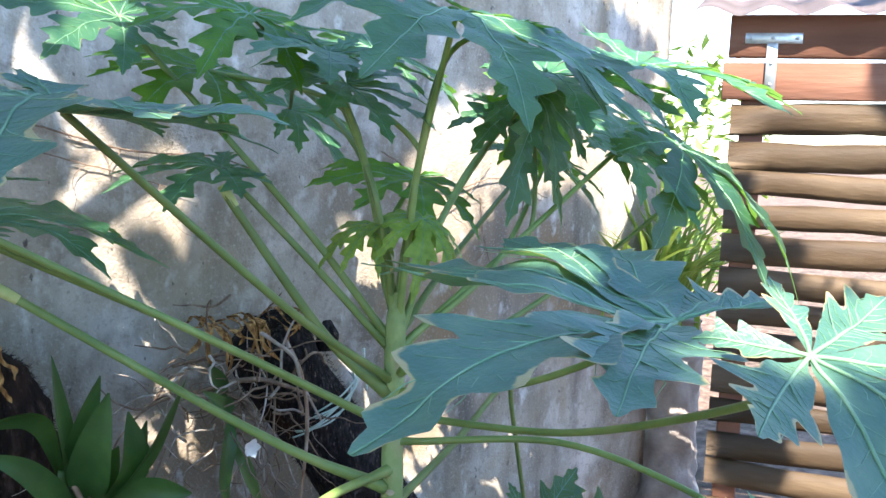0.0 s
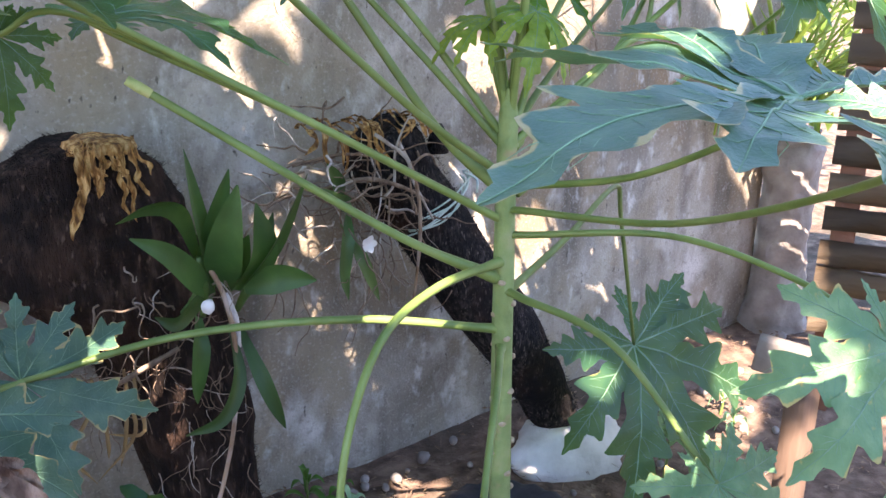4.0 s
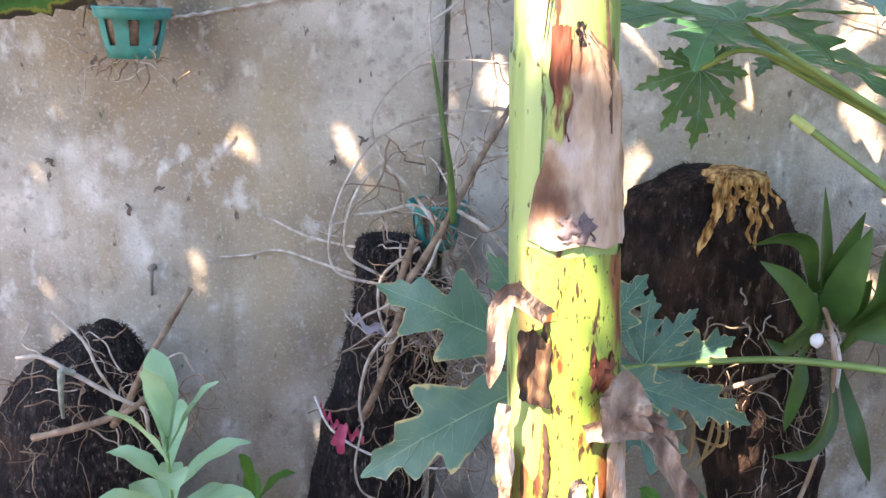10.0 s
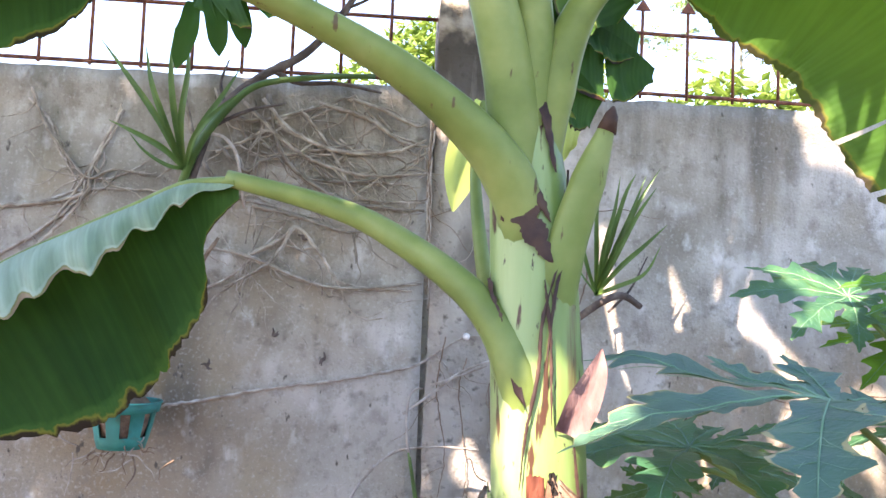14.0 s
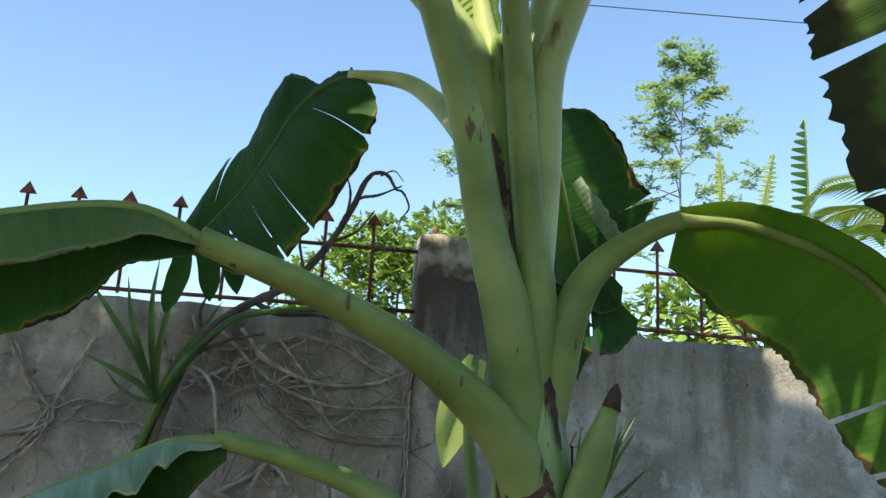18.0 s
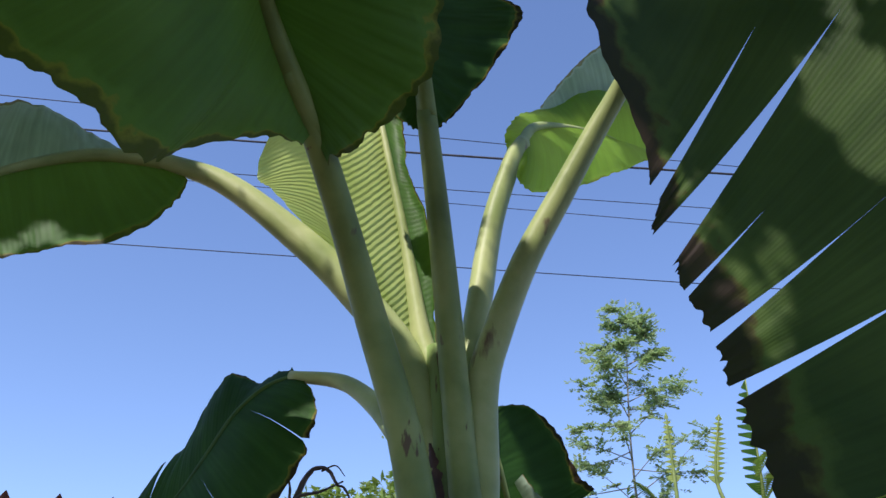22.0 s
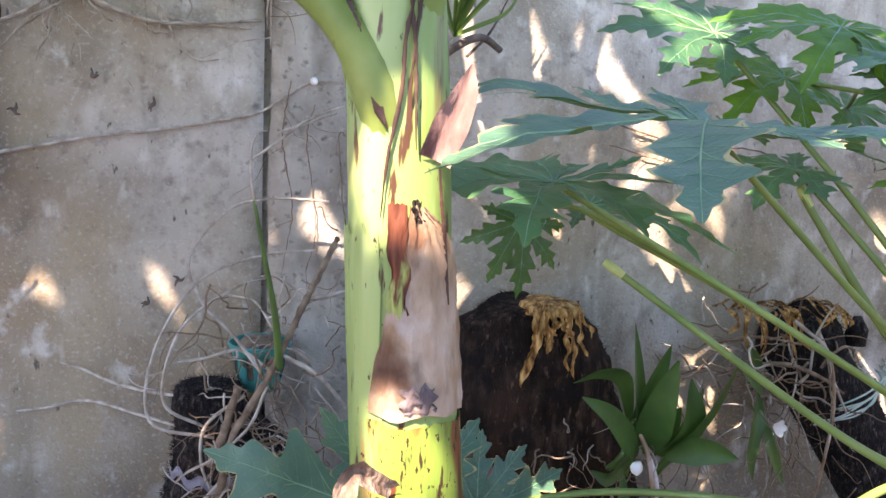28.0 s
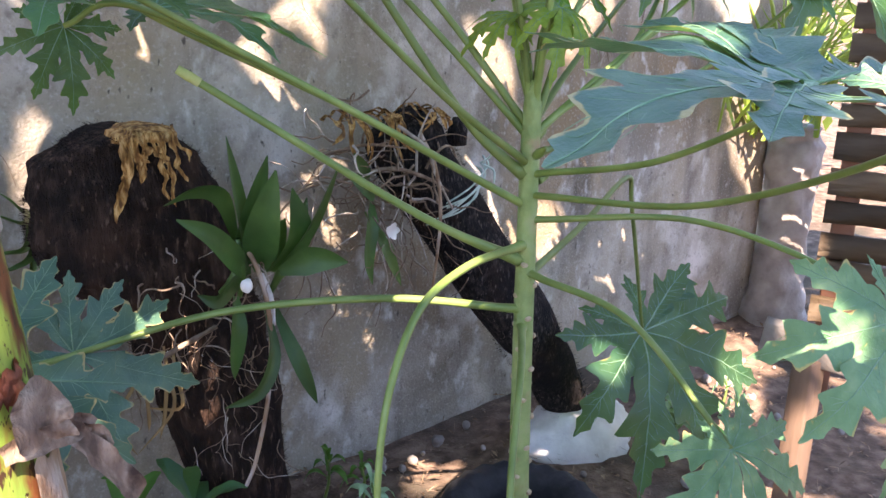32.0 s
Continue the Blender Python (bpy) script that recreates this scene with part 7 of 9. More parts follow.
def leaning_log():
    t = thing("tree_fern_log", "dark tree-fern trunk leaning on the wall, tied with mint string", "log", (2.33, 2.36, 0.0), "tree-fern logs by the wall")
    axis = [(2.36, 2.36, 0.0), (2.27, 2.36, 0.16), (2.10, 2.40, 0.45), (1.91, 2.44, 0.74), (1.74, 2.49, 1.0), (1.64, 2.51, 1.16), (1.60, 2.52, 1.225)]
    bm = bmesh.new()
    tube(bm, axis, [0.045, 0.085, 0.115, 0.115, 0.125, 0.135, 0.10], 26, seg=70, rough=0.22)
    part("log", bm, M_FERN, t)
    sp = spline(axis, 40)

    def skin(rng):
        k = rng.randrange(40)
        a = rng.random() * 6.283
        d = Vector((math.cos(a) * 0.8, math.sin(a), 0.6 * math.cos(a)))
        return sp[k] + d.normalized() * lerp_list([0.05, 0.09, 0.115, 0.115, 0.125, 0.13, 0.09], k / 40), d.normalized()
    fuzz(t, skin, 5000, 6, M_FERN)
    # golden fibre over the top end
    rng = random.Random(4)
    for k in range(20):
        x = 1.35 + 0.0205 * k + 0.01 * rng.gauss(0, 1)
        bm = bmesh.new()
        z = 1.272 + 0.010 * math.sin(k * 0.9)
        drop = 0.02 + (0.13 * rng.random() ** 2 if k < 20 else 0.03 * rng.random())
        strap(bm, [(x + 0.03 + 0.02 * rng.gauss(0, 1), 2.60, z - 0.03), (x, 2.50, z + 0.008 * rng.gauss(0, 1)), (x - 0.01, 2.42, z - 0.01), (x - 0.012 + 0.012 * rng.gauss(0, 1), 2.395, z - 0.012 - drop * 0.5), (x - 0.012 + 0.02 * rng.gauss(0, 1), 2.39, z - 0.02 - drop)], rng.uniform(0.008, 0.020), 0.4, 14, tip=0.3, base=0.8, hint=(0, -0.3, 1), wave=0.6)
        part("golden_fibre", bm, M_BARKFIB, t, "golden-brown matted fibre")
    root_bunch(t, (1.46, 2.42, 1.10), (0.24, 0.10, 0.16), 70, 15, (0.12, 0.30), (0.0018, 0.0048), down=0.3)
    root_bunch(t, (1.55, 2.38, 0.92), (0.30, 0.08, 0.16), 36, 16, (0.1, 0.28), (0.0012, 0.003), down=0.9)
    for pts, r, m in (([(1.60, 2.38, 1.22), (1.63, 2.34, 1.12), (1.645, 2.33, 0.98), (1.64, 2.34, 0.82), (1.63, 2.35, 0.70)], 0.006, M_HUSK), ([(1.34, 2.42, 1.10), (1.48, 2.36, 1.13), (1.60, 2.34, 1.09), (1.68, 2.34, 1.04)], 0.007, M_ROOTD),
                      ([(1.30, 2.46, 1.17), (1.42, 2.40, 1.20), (1.55, 2.38, 1.18)], 0.005, M_ROOTD), ([(1.52, 2.38, 1.25), (1.60, 2.34, 1.18), (1.63, 2.34, 1.10), (1.70, 2.34, 0.98)], 0.006, M_ROOT),
                      ([(1.42, 2.40, 1.0), (1.44, 2.37, 0.92), (1.47, 2.36, 0.80), (1.46, 2.36, 0.72)], 0.003, M_ROOT), ([(1.56, 2.40, 0.98), (1.60, 2.38, 0.90), (1.64, 2.38, 0.80), (1.68, 2.38, 0.76)], 0.002, M_ROOT)):
        line(t, "root", pts, [r, r, r * 0.6], m, 26, 6, rough=0.3)
    # mint string wound round the head
    for k in range(6):
        pts = []
        for i in range(15):
            a = math.pi * (1.15 + 0.75 * i / 14)
            c = Vector((1.765 + 0.006 * k + 0.004 * math.sin(k * 3 + i), 2.487, 0.98 + 0.012 * k + 0.010 * math.sin(k * 2.3 + i * 0.4)))
            pts.append(c + Vector((math.cos(a) * 0.13 * 0.9, math.sin(a) * 0.138, -math.cos(a) * -0.075)))
        line(t, "string", pts, 0.0028, M_MINT, 28, 5)
    for pts in ([(1.84, 2.38, 1.10), (1.855, 2.35, 1.13), (1.85, 2.34, 1.17)], [(1.84, 2.38, 1.10), (1.87, 2.35, 1.08), (1.865, 2.34, 1.04)]):
        line(t, "string", pts, 0.004, M_MINT, 10, 5)
    bm = bmesh.new()
    loft(bm, [((1.80, 2.46, 1.15), 0.035, 0.03), ((1.80, 2.46, 1.20), 0.036, 0.03), ((1.80, 2.46, 1.24), 0.016, 0.015)], 14, 0.01, 20)
    part("knob", bm, M_FERN, t)


def dark_hanging_leaf():
    t = thing("orchid", "small orchid with dark hanging leaves on a leaning trunk", "orchid", (1.46, 2.42, 1.0), "orchids on the logs")
    for pts, w in (([(1.44, 2.40, 1.02), (1.40, 2.34, 0.98), (1.375, 2.32, 0.88), (1.39, 2.32, 0.80)], 0.05), ([(1.42, 2.40, 1.0), (1.44, 2.34, 0.92), (1.47, 2.33, 0.84), (1.50, 2.33, 0.77)], 0.04),
                   ([(1.45, 2.40, 1.06), (1.38, 2.33, 1.08), (1.30, 2.30, 1.14)], 0.05), ([(1.42, 2.40, 1.07), (1.37, 2.34, 1.14), (1.33, 2.32, 1.20)], 0.05)):
        bm = bmesh.new()
        strap(bm, pts, w, 0.3, 14, tip=0.6, base=0.4, hint=(0, -1, 0.2))
        part("orchid_leaf", bm, M_ORCHID if w > 0.045 else M_STRAP, t)
    for k in range(5):
        bm = bmesh.new()
        a = k * 1.26
        c = Vector((1.455 + 0.018 * math.cos(a), 2.315, 0.955 + 0.018 * math.sin(a)))
        strap(bm, [(1.455, 2.32, 0.955), c, c + Vector((0.008 * math.cos(a), -0.006, 0.010 * math.sin(a)))], 0.022, 0.2, 6, tip=0.6, base=0.5, hint=(0, -1, 0))
        part("petal", bm, M_SHELL, t, "white petal")


fern_pillar()
left_stump()
log_slab()
slab_orchid()
leaning_log()
dark_hanging_leaf()


# ---------------------------------------------------------------- pots on the wall
def wall_pot(cx, cy, top, w, h, label, lean=0.0):
    t = thing("hanging_pot", label, "flower pot", (cx, cy, top - h), "teal pots on the wall")
    n = 40
    slots = set()
    prof = [(0.0, 0.70), (0.25, 0.80), (0.5, 0.88), (0.78, 0.95), (0.80, 1.04), (0.93, 1.08), (1.0, 1.08)]
    for inner in (0, 1):
        bm = bmesh.new()
        rings = []
        for f, r in prof:
            rr = (r * w / 2) - inner * 0.004
            rings.append([bm.verts.new((cx + rr * math.cos(2 * math.pi * k / n) + lean * f * h, cy + rr * math.sin(2 * math.pi * k / n), top - h + f * h + inner * 0.002)) for k in range(n)])
        for j, (a, b) in enumerate(zip(rings, rings[1:])):
            for k in range(n):
                if j in (1, 2) and k % 5 in (1, 2):
                    continue
                q = (a[k], a[(k + 1) % n], b[(k + 1) % n], b[k])
                bm.faces.new(tuple(reversed(q)) if inner else q)
        if inner == 0:
            bm.faces.new(list(reversed(rings[0])))
            part("pot_wall", bm, M_TEAL, t)
        else:
            part("pot_lining", bm, M_TEAL, t)
    bm = bmesh.new()
    tube(bm, [(cx + w * 0.54 * math.cos(a * 0.2094) + lean * h, cy + w * 0.54 * math.sin(a * 0.2094), top) for a in range(31)], 0.004, 6, cap=False)
    part("rim", bm, M_TEAL, t)
    bm = bmesh.new()
    loft(bm, [((cx, cy, top - h * 0.95), w * 0.30, w * 0.30), ((cx, cy, top - h * 0.4), w * 0.41, w * 0.41), ((cx, cy, top - h * 0.12), w * 0.44, w * 0.44), ((cx, cy, top + 0.01), w * 0.3, w * 0.3)], 20, 0.012, 14)
    part("root_ball", bm, M_ROOTD, t, "dry brown fibre filling")
    return t


p1 = wall_pot(-0.785, 2.60, 1.655, 0.180, 0.125, "teal plastic slotted pot of dry roots hung on the wall", 0.02)
for pts, r in (([(-0.80, 2.60, 1.66), (-0.84, 2.62, 1.72), (-0.82, 2.66, 1.80), (-0.78, 2.67, 1.86)], 0.004), ([(-0.76, 2.60, 1.66), (-0.72, 2.63, 1.76), (-0.68, 2.66, 1.90), (-0.61, 2.68, 2.05), (-0.57, 2.69, 2.12)], 0.008),
               ([(-0.80, 2.60, 1.66), (-0.90, 2.64, 1.68), (-0.94, 2.68, 1.60)], 0.004), ([(-0.72, 2.62, 1.70), (-0.80, 2.66, 1.86), (-0.90, 2.69, 1.95)], 0.003)):
    line(p1, "dead_stem", pts, [r, r, r * 0.6], M_ROOTD, 20, 7, rough=0.5)
root_bunch(p1, (-0.785, 2.56, 1.53), (0.16, 0.06, 0.03), 22, 21, (0.05, 0.13), (0.0015, 0.003), down=0.5)
bm = bmesh.new()
tube(bm, [(-0.905, 2.66, 1.66), (-0.885, 2.60, 1.66)], 0.015, 8)
part("hook", bm, M_TWIG, p1)
p2 = wall_pot(0.022, 2.60, 1.165, 0.150, 0.125, "teal plastic slotted pot half hidden by aerial roots")
root_bunch(p2, (0.02, 2.56, 1.16), (0.14, 0.08, 0.05), 14, 22, (0.05, 0.12), (0.0015, 0.003), down=0.0)
bm = bmesh.new()
tube(bm, [(0.02, 2.66, 1.15), (0.02, 2.71, 1.15)], 0.006, 6)
part("hook", bm, M_TWIG, p2)


# ---------------------------------------------------------------- strap-leaved plants on the wall
def strap_plant(base, leaves, label, w=0.03, mat=None, group="strap-leaved plants on the wall", hint=(0, -1, 0.3)):
    t = thing("strap_plant", label, "plant", base, group)
    for pts in leaves:
        bm = bmesh.new()
        strap(bm, [base, *pts], w, 0.5, 14, tip=0.7, base=0.7, hint=hint)
        part("strap_leaf", bm, mat or M_STRAP, t)
    return t


v1 = strap_plant((-0.66, 2.60, 2.30), [[(-0.72, 2.52, 2.42), (-0.80, 2.50, 2.53), (-0.88, 2.50, 2.63)], [(-0.71, 2.53, 2.43), (-0.74, 2.50, 2.52), (-0.76, 2.50, 2.62)], [(-0.68, 2.53, 2.44), (-0.69, 2.5, 2.56), (-0.685, 2.5, 2.68)],
                                       [(-0.70, 2.52, 2.34), (-0.76, 2.47, 2.37), (-0.83, 2.45, 2.40)], [(-0.62, 2.52, 2.38), (-0.56, 2.50, 2.45), (-0.48, 2.50, 2.52)], [(-0.66, 2.52, 2.42), (-0.645, 2.5, 2.55), (-0.65, 2.5, 2.64)],
                                       [(-0.61, 2.52, 2.40), (-0.55, 2.52, 2.50), (-0.51, 2.53, 2.58)], [(-0.70, 2.54, 2.30), (-0.75, 2.50, 2.33), (-0.79, 2.49, 2.38)]], "long-leaved green plant rooted on the wall", 0.018)
line(v1, "stem", [(-0.71, 2.67, 2.16), (-0.67, 2.62, 2.26), (-0.62, 2.58, 2.37), (-0.54, 2.57, 2.48), (-0.46, 2.58, 2.55), (-0.30, 2.60, 2.585), (-0.14, 2.61, 2.60)], [0.012, 0.013, 0.011, 0.009, 0.008], M_STRAP, 30, 8)
line(v1, "stem", [(-0.68, 2.66, 2.14), (-0.64, 2.62, 2.28), (-0.60, 2.60, 2.40)], [0.010, 0.010, 0.008], M_TWIG, 16, 8)
line(v1, "aerial_root", [(-0.60, 2.585, 2.405), (-0.55, 2.56, 2.39), (-0.515, 2.55, 2.35), (-0.50, 2.56, 2.29), (-0.49, 2.60, 2.20)], [0.005, 0.005, 0.004], M_ROOT, 24, 6, "thick white aerial root", 0.2)
v2 = strap_plant((0.52, 2.60, 2.00), [[(0.54, 2.53, 2.15), (0.57, 2.50, 2.28), (0.60, 2.50, 2.34)], [(0.56, 2.52, 2.14), (0.61, 2.50, 2.26), (0.67, 2.50, 2.36)], [(0.57, 2.52, 2.08), (0.63, 2.50, 2.14), (0.69, 2.49, 2.20)],
                                      [(0.50, 2.53, 2.12), (0.49, 2.50, 2.22), (0.50, 2.50, 2.30)], [(0.55, 2.52, 2.10), (0.60, 2.48, 2.22), (0.65, 2.47, 2.30)], [(0.52, 2.52, 2.13), (0.54, 2.50, 2.23), (0.555, 2.5, 2.33)], [(0.47, 2.52, 2.08), (0.44, 2.50, 2.18), (0.44, 2.50, 2.26)],
                                      [(0.56, 2.53, 2.02), (0.63, 2.49, 2.06), (0.67, 2.48, 2.14)], [(0.48, 2.52, 2.02), (0.44, 2.48, 2.06), (0.41, 2.48, 2.14)], [(0.55, 2.53, 2.12), (0.585, 2.5, 2.22), (0.63, 2.5, 2.34)]], "clump of narrow green leaves on the wall behind the banana", 0.015)
line(v2, "stem", [(0.44, 2.70, 1.90), (0.48, 2.64, 1.93), (0.54, 2.60, 1.98), (0.60, 2.60, 2.0), (0.66, 2.62, 1.97)], [0.010, 0.012, 0.009], M_TWIG, 18, 8, "dark twisted stem")
line(v2, "stem", [(0.58, 2.68, 1.95), (0.64, 2.66, 2.02), (0.69, 2.66, 2.12)], [0.005, 0.004, 0.002], M_TWIG, 14, 6)
strap_plant((-1.39, 2.70, 2.02), [[(-1.34, 2.54, 2.16), (-1.30, 2.50, 2.27), (-1.25, 2.50, 2.38)], [(-1.32, 2.54, 2.18), (-1.24, 2.50, 2.29), (-1.13, 2.50, 2.36)], [(-1.32, 2.54, 2.12), (-1.24, 2.50, 2.22), (-1.15, 2.50, 2.275)], [(-1.42, 2.54, 2.14), (-1.44, 2.5, 2.28), (-1.45, 2.5, 2.4)], [(-1.46, 2.54, 2.12), (-1.52, 2.5, 2.22), (-1.60, 2.5, 2.3)],
                                  [(-1.40, 2.60, 1.94), (-1.39, 2.62, 1.86), (-1.37, 2.66, 1.80)]], "green strap-leaved plant on the grey wall", 0.03)
# small weeds that cling to the wall between stem and slab
strap_plant((0.56, 2.705, 1.06), [[(0.52, 2.58, 1.09), (0.49, 2.56, 1.13), (0.46, 2.56, 1.16)], [(0.52, 2.58, 1.06), (0.47, 2.55, 1.09), (0.44, 2.55, 1.11)], [(0.52, 2.58, 1.0), (0.47, 2.55, 1.0), (0.43, 2.55, 1.01)], [(0.53, 2.58, 0.98), (0.48, 2.55, 0.96), (0.45, 2.55, 0.96)], [(0.53, 2.6, 0.92), (0.49, 2.57, 0.88), (0.45, 2.56, 0.86)]], "thin green shoots behind the slab log", 0.018)


# ---------------------------------------------------------------- creeper roots on the wall
def creeper(pts, r, mat=None, branches=0, seed=1, y=2.706):
    rng = random.Random(seed)
    bm = bmesh.new()
    q = [Vector((x, y, z)) for x, z in pts]
    sp = spline(q, 10 * (len(q) - 1))
    for i, p in enumerate(sp):
        p.x += 0.005 * noise.noise(Vector((i * 0.7, seed, 0)))
        p.z += 0.005 * noise.noise(Vector((i * 0.7, seed, 9)))
    tube(bm, sp, [r, r * 0.9, r * 0.5], 6)
    for b in range(branches):
        k = rng.randrange(2, len(sp) - 2)
        d = Vector((rng.gauss(0, 0.6), 0, -abs(rng.gauss(0, 0.7)))).normalized()
        pp = [sp[k]]
        ln = rng.uniform(0.06, 0.22)
        for i in range(5):
            d = (d + Vector((rng.gauss(0, 0.35), 0, rng.gauss(0, 0.35)))).normalized()
            pp.append(pp[-1] + d * ln / 5)
        tube(bm, pp, [r * 0.55, r * 0.25], 5, seg=12)
    single("creeper_root", bm, mat or M_ROOT, "thin grey creeper root clinging to the wall", "root", q[0], "creeper roots on the wall")


creeper([(-0.72, 1.63), (-0.58, 1.655), (-0.42, 1.69), (-0.22, 1.72), (-0.10, 1.745), (0.01, 1.77), (0.09, 1.82), (0.16, 1.86), (0.24, 1.865)], 0.0052, branches=3, seed=1, y=2.704)
creeper([(-0.67, 2.08), (-0.55, 2.085), (-0.42, 2.04), (-0.30, 1.995), (-0.16, 1.985), (0.02, 2.02)], 0.0036, branches=3, seed=2)
creeper([(-0.80, 1.93), (-0.67, 1.95), (-0.55, 2.0), (-0.48, 2.06), (-0.40, 2.15), (-0.36, 2.22), (-0.31, 2.30)], 0.0042, branches=5, seed=3)
creeper([(-0.57, 2.14), (-0.52, 2.06), (-0.44, 1.98), (-0.36, 1.90), (-0.26, 1.76)], 0.002, branches=2, seed=4)
creeper([(-1.30, 2.00), (-1.18, 2.05), (-1.04, 2.15), (-0.96, 2.24), (-0.92, 2.35), (-0.86, 2.48)], 0.006, branches=4, seed=5)
creeper([(-1.25, 2.18), (-1.10, 2.195), (-0.97, 2.24), (-0.80, 2.25), (-0.60, 2.24)], 0.0045, branches=5, seed=6)
creeper([(-1.13, 2.50), (-1.07, 2.44), (-1.04, 2.36), (-0.97, 2.25)], 0.0045, branches=3, seed=7)
creeper([(-1.02, 2.33), (-0.94, 2.28), (-0.86, 2.29), (-0.75, 2.36)], 0.0035, branches=3, seed=8)
rngc = random.Random(77)
# the main runs of the creeper, then thinner ones between them
for k, run in enumerate((
        [(-1.25, 2.184), (-1.108, 2.193), (-0.959, 2.23), (-0.944, 2.302), (-0.884, 2.421), (-0.868, 2.50)], [(-1.12, 2.53), (-1.08, 2.43), (-1.02, 2.35), (-0.95, 2.277), (-0.88, 2.304), (-0.78, 2.292)],
        [(-0.45, 2.55), (-0.409, 2.39), (-0.336, 2.309), (-0.216, 2.247), (-0.081, 2.23), (0.022, 2.228)], [(-0.519, 2.522), (-0.393, 2.408), (-0.289, 2.353), (-0.152, 2.324), (0.022, 2.338)],
        [(-0.46, 2.405), (-0.354, 2.325), (-0.286, 2.302), (-0.118, 2.317), (0.022, 2.40)], [(-0.30, 2.532), (-0.16, 2.495), (-0.054, 2.43), (0.022, 2.42)], [(-0.48, 2.22), (-0.346, 2.192), (-0.211, 2.156), (-0.112, 2.168)],
        [(-1.22, 1.957), (-1.134, 2.022), (-1.05, 2.103), (-0.966, 2.203), (-0.957, 2.268)], [(-0.485, 2.074), (-0.391, 2.126), (-0.344, 2.16), (-0.273, 2.081), (-0.203, 2.003), (-0.005, 1.989)], [(-0.593, 2.399), (-0.504, 2.319), (-0.456, 2.354), (-0.291, 2.395), (-0.191, 2.416)],
        [(-0.354, 2.511), (-0.267, 2.405), (-0.195, 2.283), (-0.13, 2.25), (0.022, 2.252)], [(-0.464, 2.535), (-0.378, 2.446), (-0.235, 2.391), (-0.079, 2.399), (0.022, 2.44)], [(-0.218, 2.552), (-0.12, 2.526), (-0.02, 2.483), (0.022, 2.487)],
        [(-0.593, 2.372), (-0.481, 2.424), (-0.383, 2.493), (-0.248, 2.534)], [(-0.536, 2.085), (-0.439, 2.055), (-0.324, 2.01), (-0.209, 1.989), (0.022, 2.011)], [(-0.363, 2.155), (-0.407, 2.072), (-0.469, 2.022), (-0.546, 1.98)],
        [(-0.864, 2.482), (-0.906, 2.397), (-0.959, 2.281), (-1.028, 2.165), (-1.113, 2.083)], [(-0.70, 2.56), (-0.66, 2.42), (-0.60, 2.30), (-0.52, 2.24), (-0.42, 2.22)], [(-0.62, 2.50), (-0.50, 2.47), (-0.36, 2.50), (-0.20, 2.56)])):
    creeper(run, (0.0062, 0.0052, 0.0070)[k % 3], M_VINE, 4, 500 + k, 2.700 - 0.002 * (k % 4))
for k in range(16):
    x0, z0 = rngc.uniform(-0.62, -0.12), rngc.uniform(2.34, 2.57)
    pts = [(x0, z0), (x0 + rngc.uniform(0.02, 0.12), z0 - 0.10), (x0 + rngc.uniform(0.05, 0.25), z0 - rngc.uniform(0.12, 0.2)), (x0 + rngc.uniform(0.0, 0.35), z0 - rngc.uniform(0.15, 0.4))]
    creeper([(min(x, 0.022), min(z, 2.57)) for x, z in pts], rngc.uniform(0.0022, 0.0042), M_VINE, 3, 100 + k, 2.704 - 0.0015 * (k % 4))
for k in range(5):
    z0 = 2.55 - 0.04 * k
    creeper([(0.036 + 0.004 * (k % 3), z0), (0.03, z0 - 0.15), (0.042, z0 - 0.30), (0.02 + 0.006 * k, z0 - 0.45)], 0.0028, M_ROOTD if k % 2 else M_ROOT, 4, 160 + k, 2.700)
for k in (0, 3, 7):
    x0 = 0.10 + 0.022 * k
    creeper([(x0, 1.86 - 0.02 * k), (x0 - 0.02, 1.70), (x0 + 0.01, 1.52 - 0.02 * k), (x0 - 0.015, 1.34)], 0.0018, M_ROOTD, 3, 180 + k, 2.698)
for pts, r in (([(0.55, 2.30), (0.50, 2.18), (0.52, 2.05), (0.47, 1.9)], 0.003), ([(0.45, 1.62), (0.47, 1.5), (0.48, 1.38), (0.50, 1.22)], 0.0025), ([(1.0, 1.80), (1.3, 1.73), (1.55, 1.72), (1.75, 1.66)], 0.0032), ([(1.05, 1.72), (1.3, 1.66), (1.5, 1.60)], 0.002),
               ([(2.2, 1.75), (2.5, 1.62), (2.8, 1.66), (3.1, 1.58)], 0.003), ([(2.4, 1.5), (2.6, 1.58), (2.75, 1.72)], 0.0025), ([(2.7, 1.60), (2.72, 1.45), (2.78, 1.3)], 0.0025), ([(2.9, 2.0), (2.85, 1.8), (2.95, 1.6), (2.9, 1.35)], 0.003)):
    creeper(pts, r, M_ROOTD, 3, int(pts[0][0] * 100))
# dry tendril stubs left on the wall
for k, (x, z) in enumerate(((-0.19, 1.315), (-1.06, 1.232), (-0.766, 1.163), (-0.402, 1.846), (-0.585, 1.752), (-0.253, 1.781), (-0.27, 1.25), (-0.85, 1.10), (-0.33, 2.13))):
    rng = random.Random(300 + k)
    bm = bmesh.new()
    for b in range(3):
        a = rng.uniform(0, 6.28)
        tube(bm, [(x, 2.708, z), (x + 0.008 * math.cos(a), 2.700, z + 0.010 * math.sin(a)), (x + 0.017 * math.cos(a + 0.4), 2.704, z + 0.020 * math.sin(a + 0.4))], [0.005, 0.004, 0.0015], 5, seg=6, rough=0.4)
    single("tendril_stub", bm, M_TWIG, "small dark dried tendril stub on the wall", "tendril", (x, 2.708, z), "tendril stubs on the wall")
bm = bmesh.new()
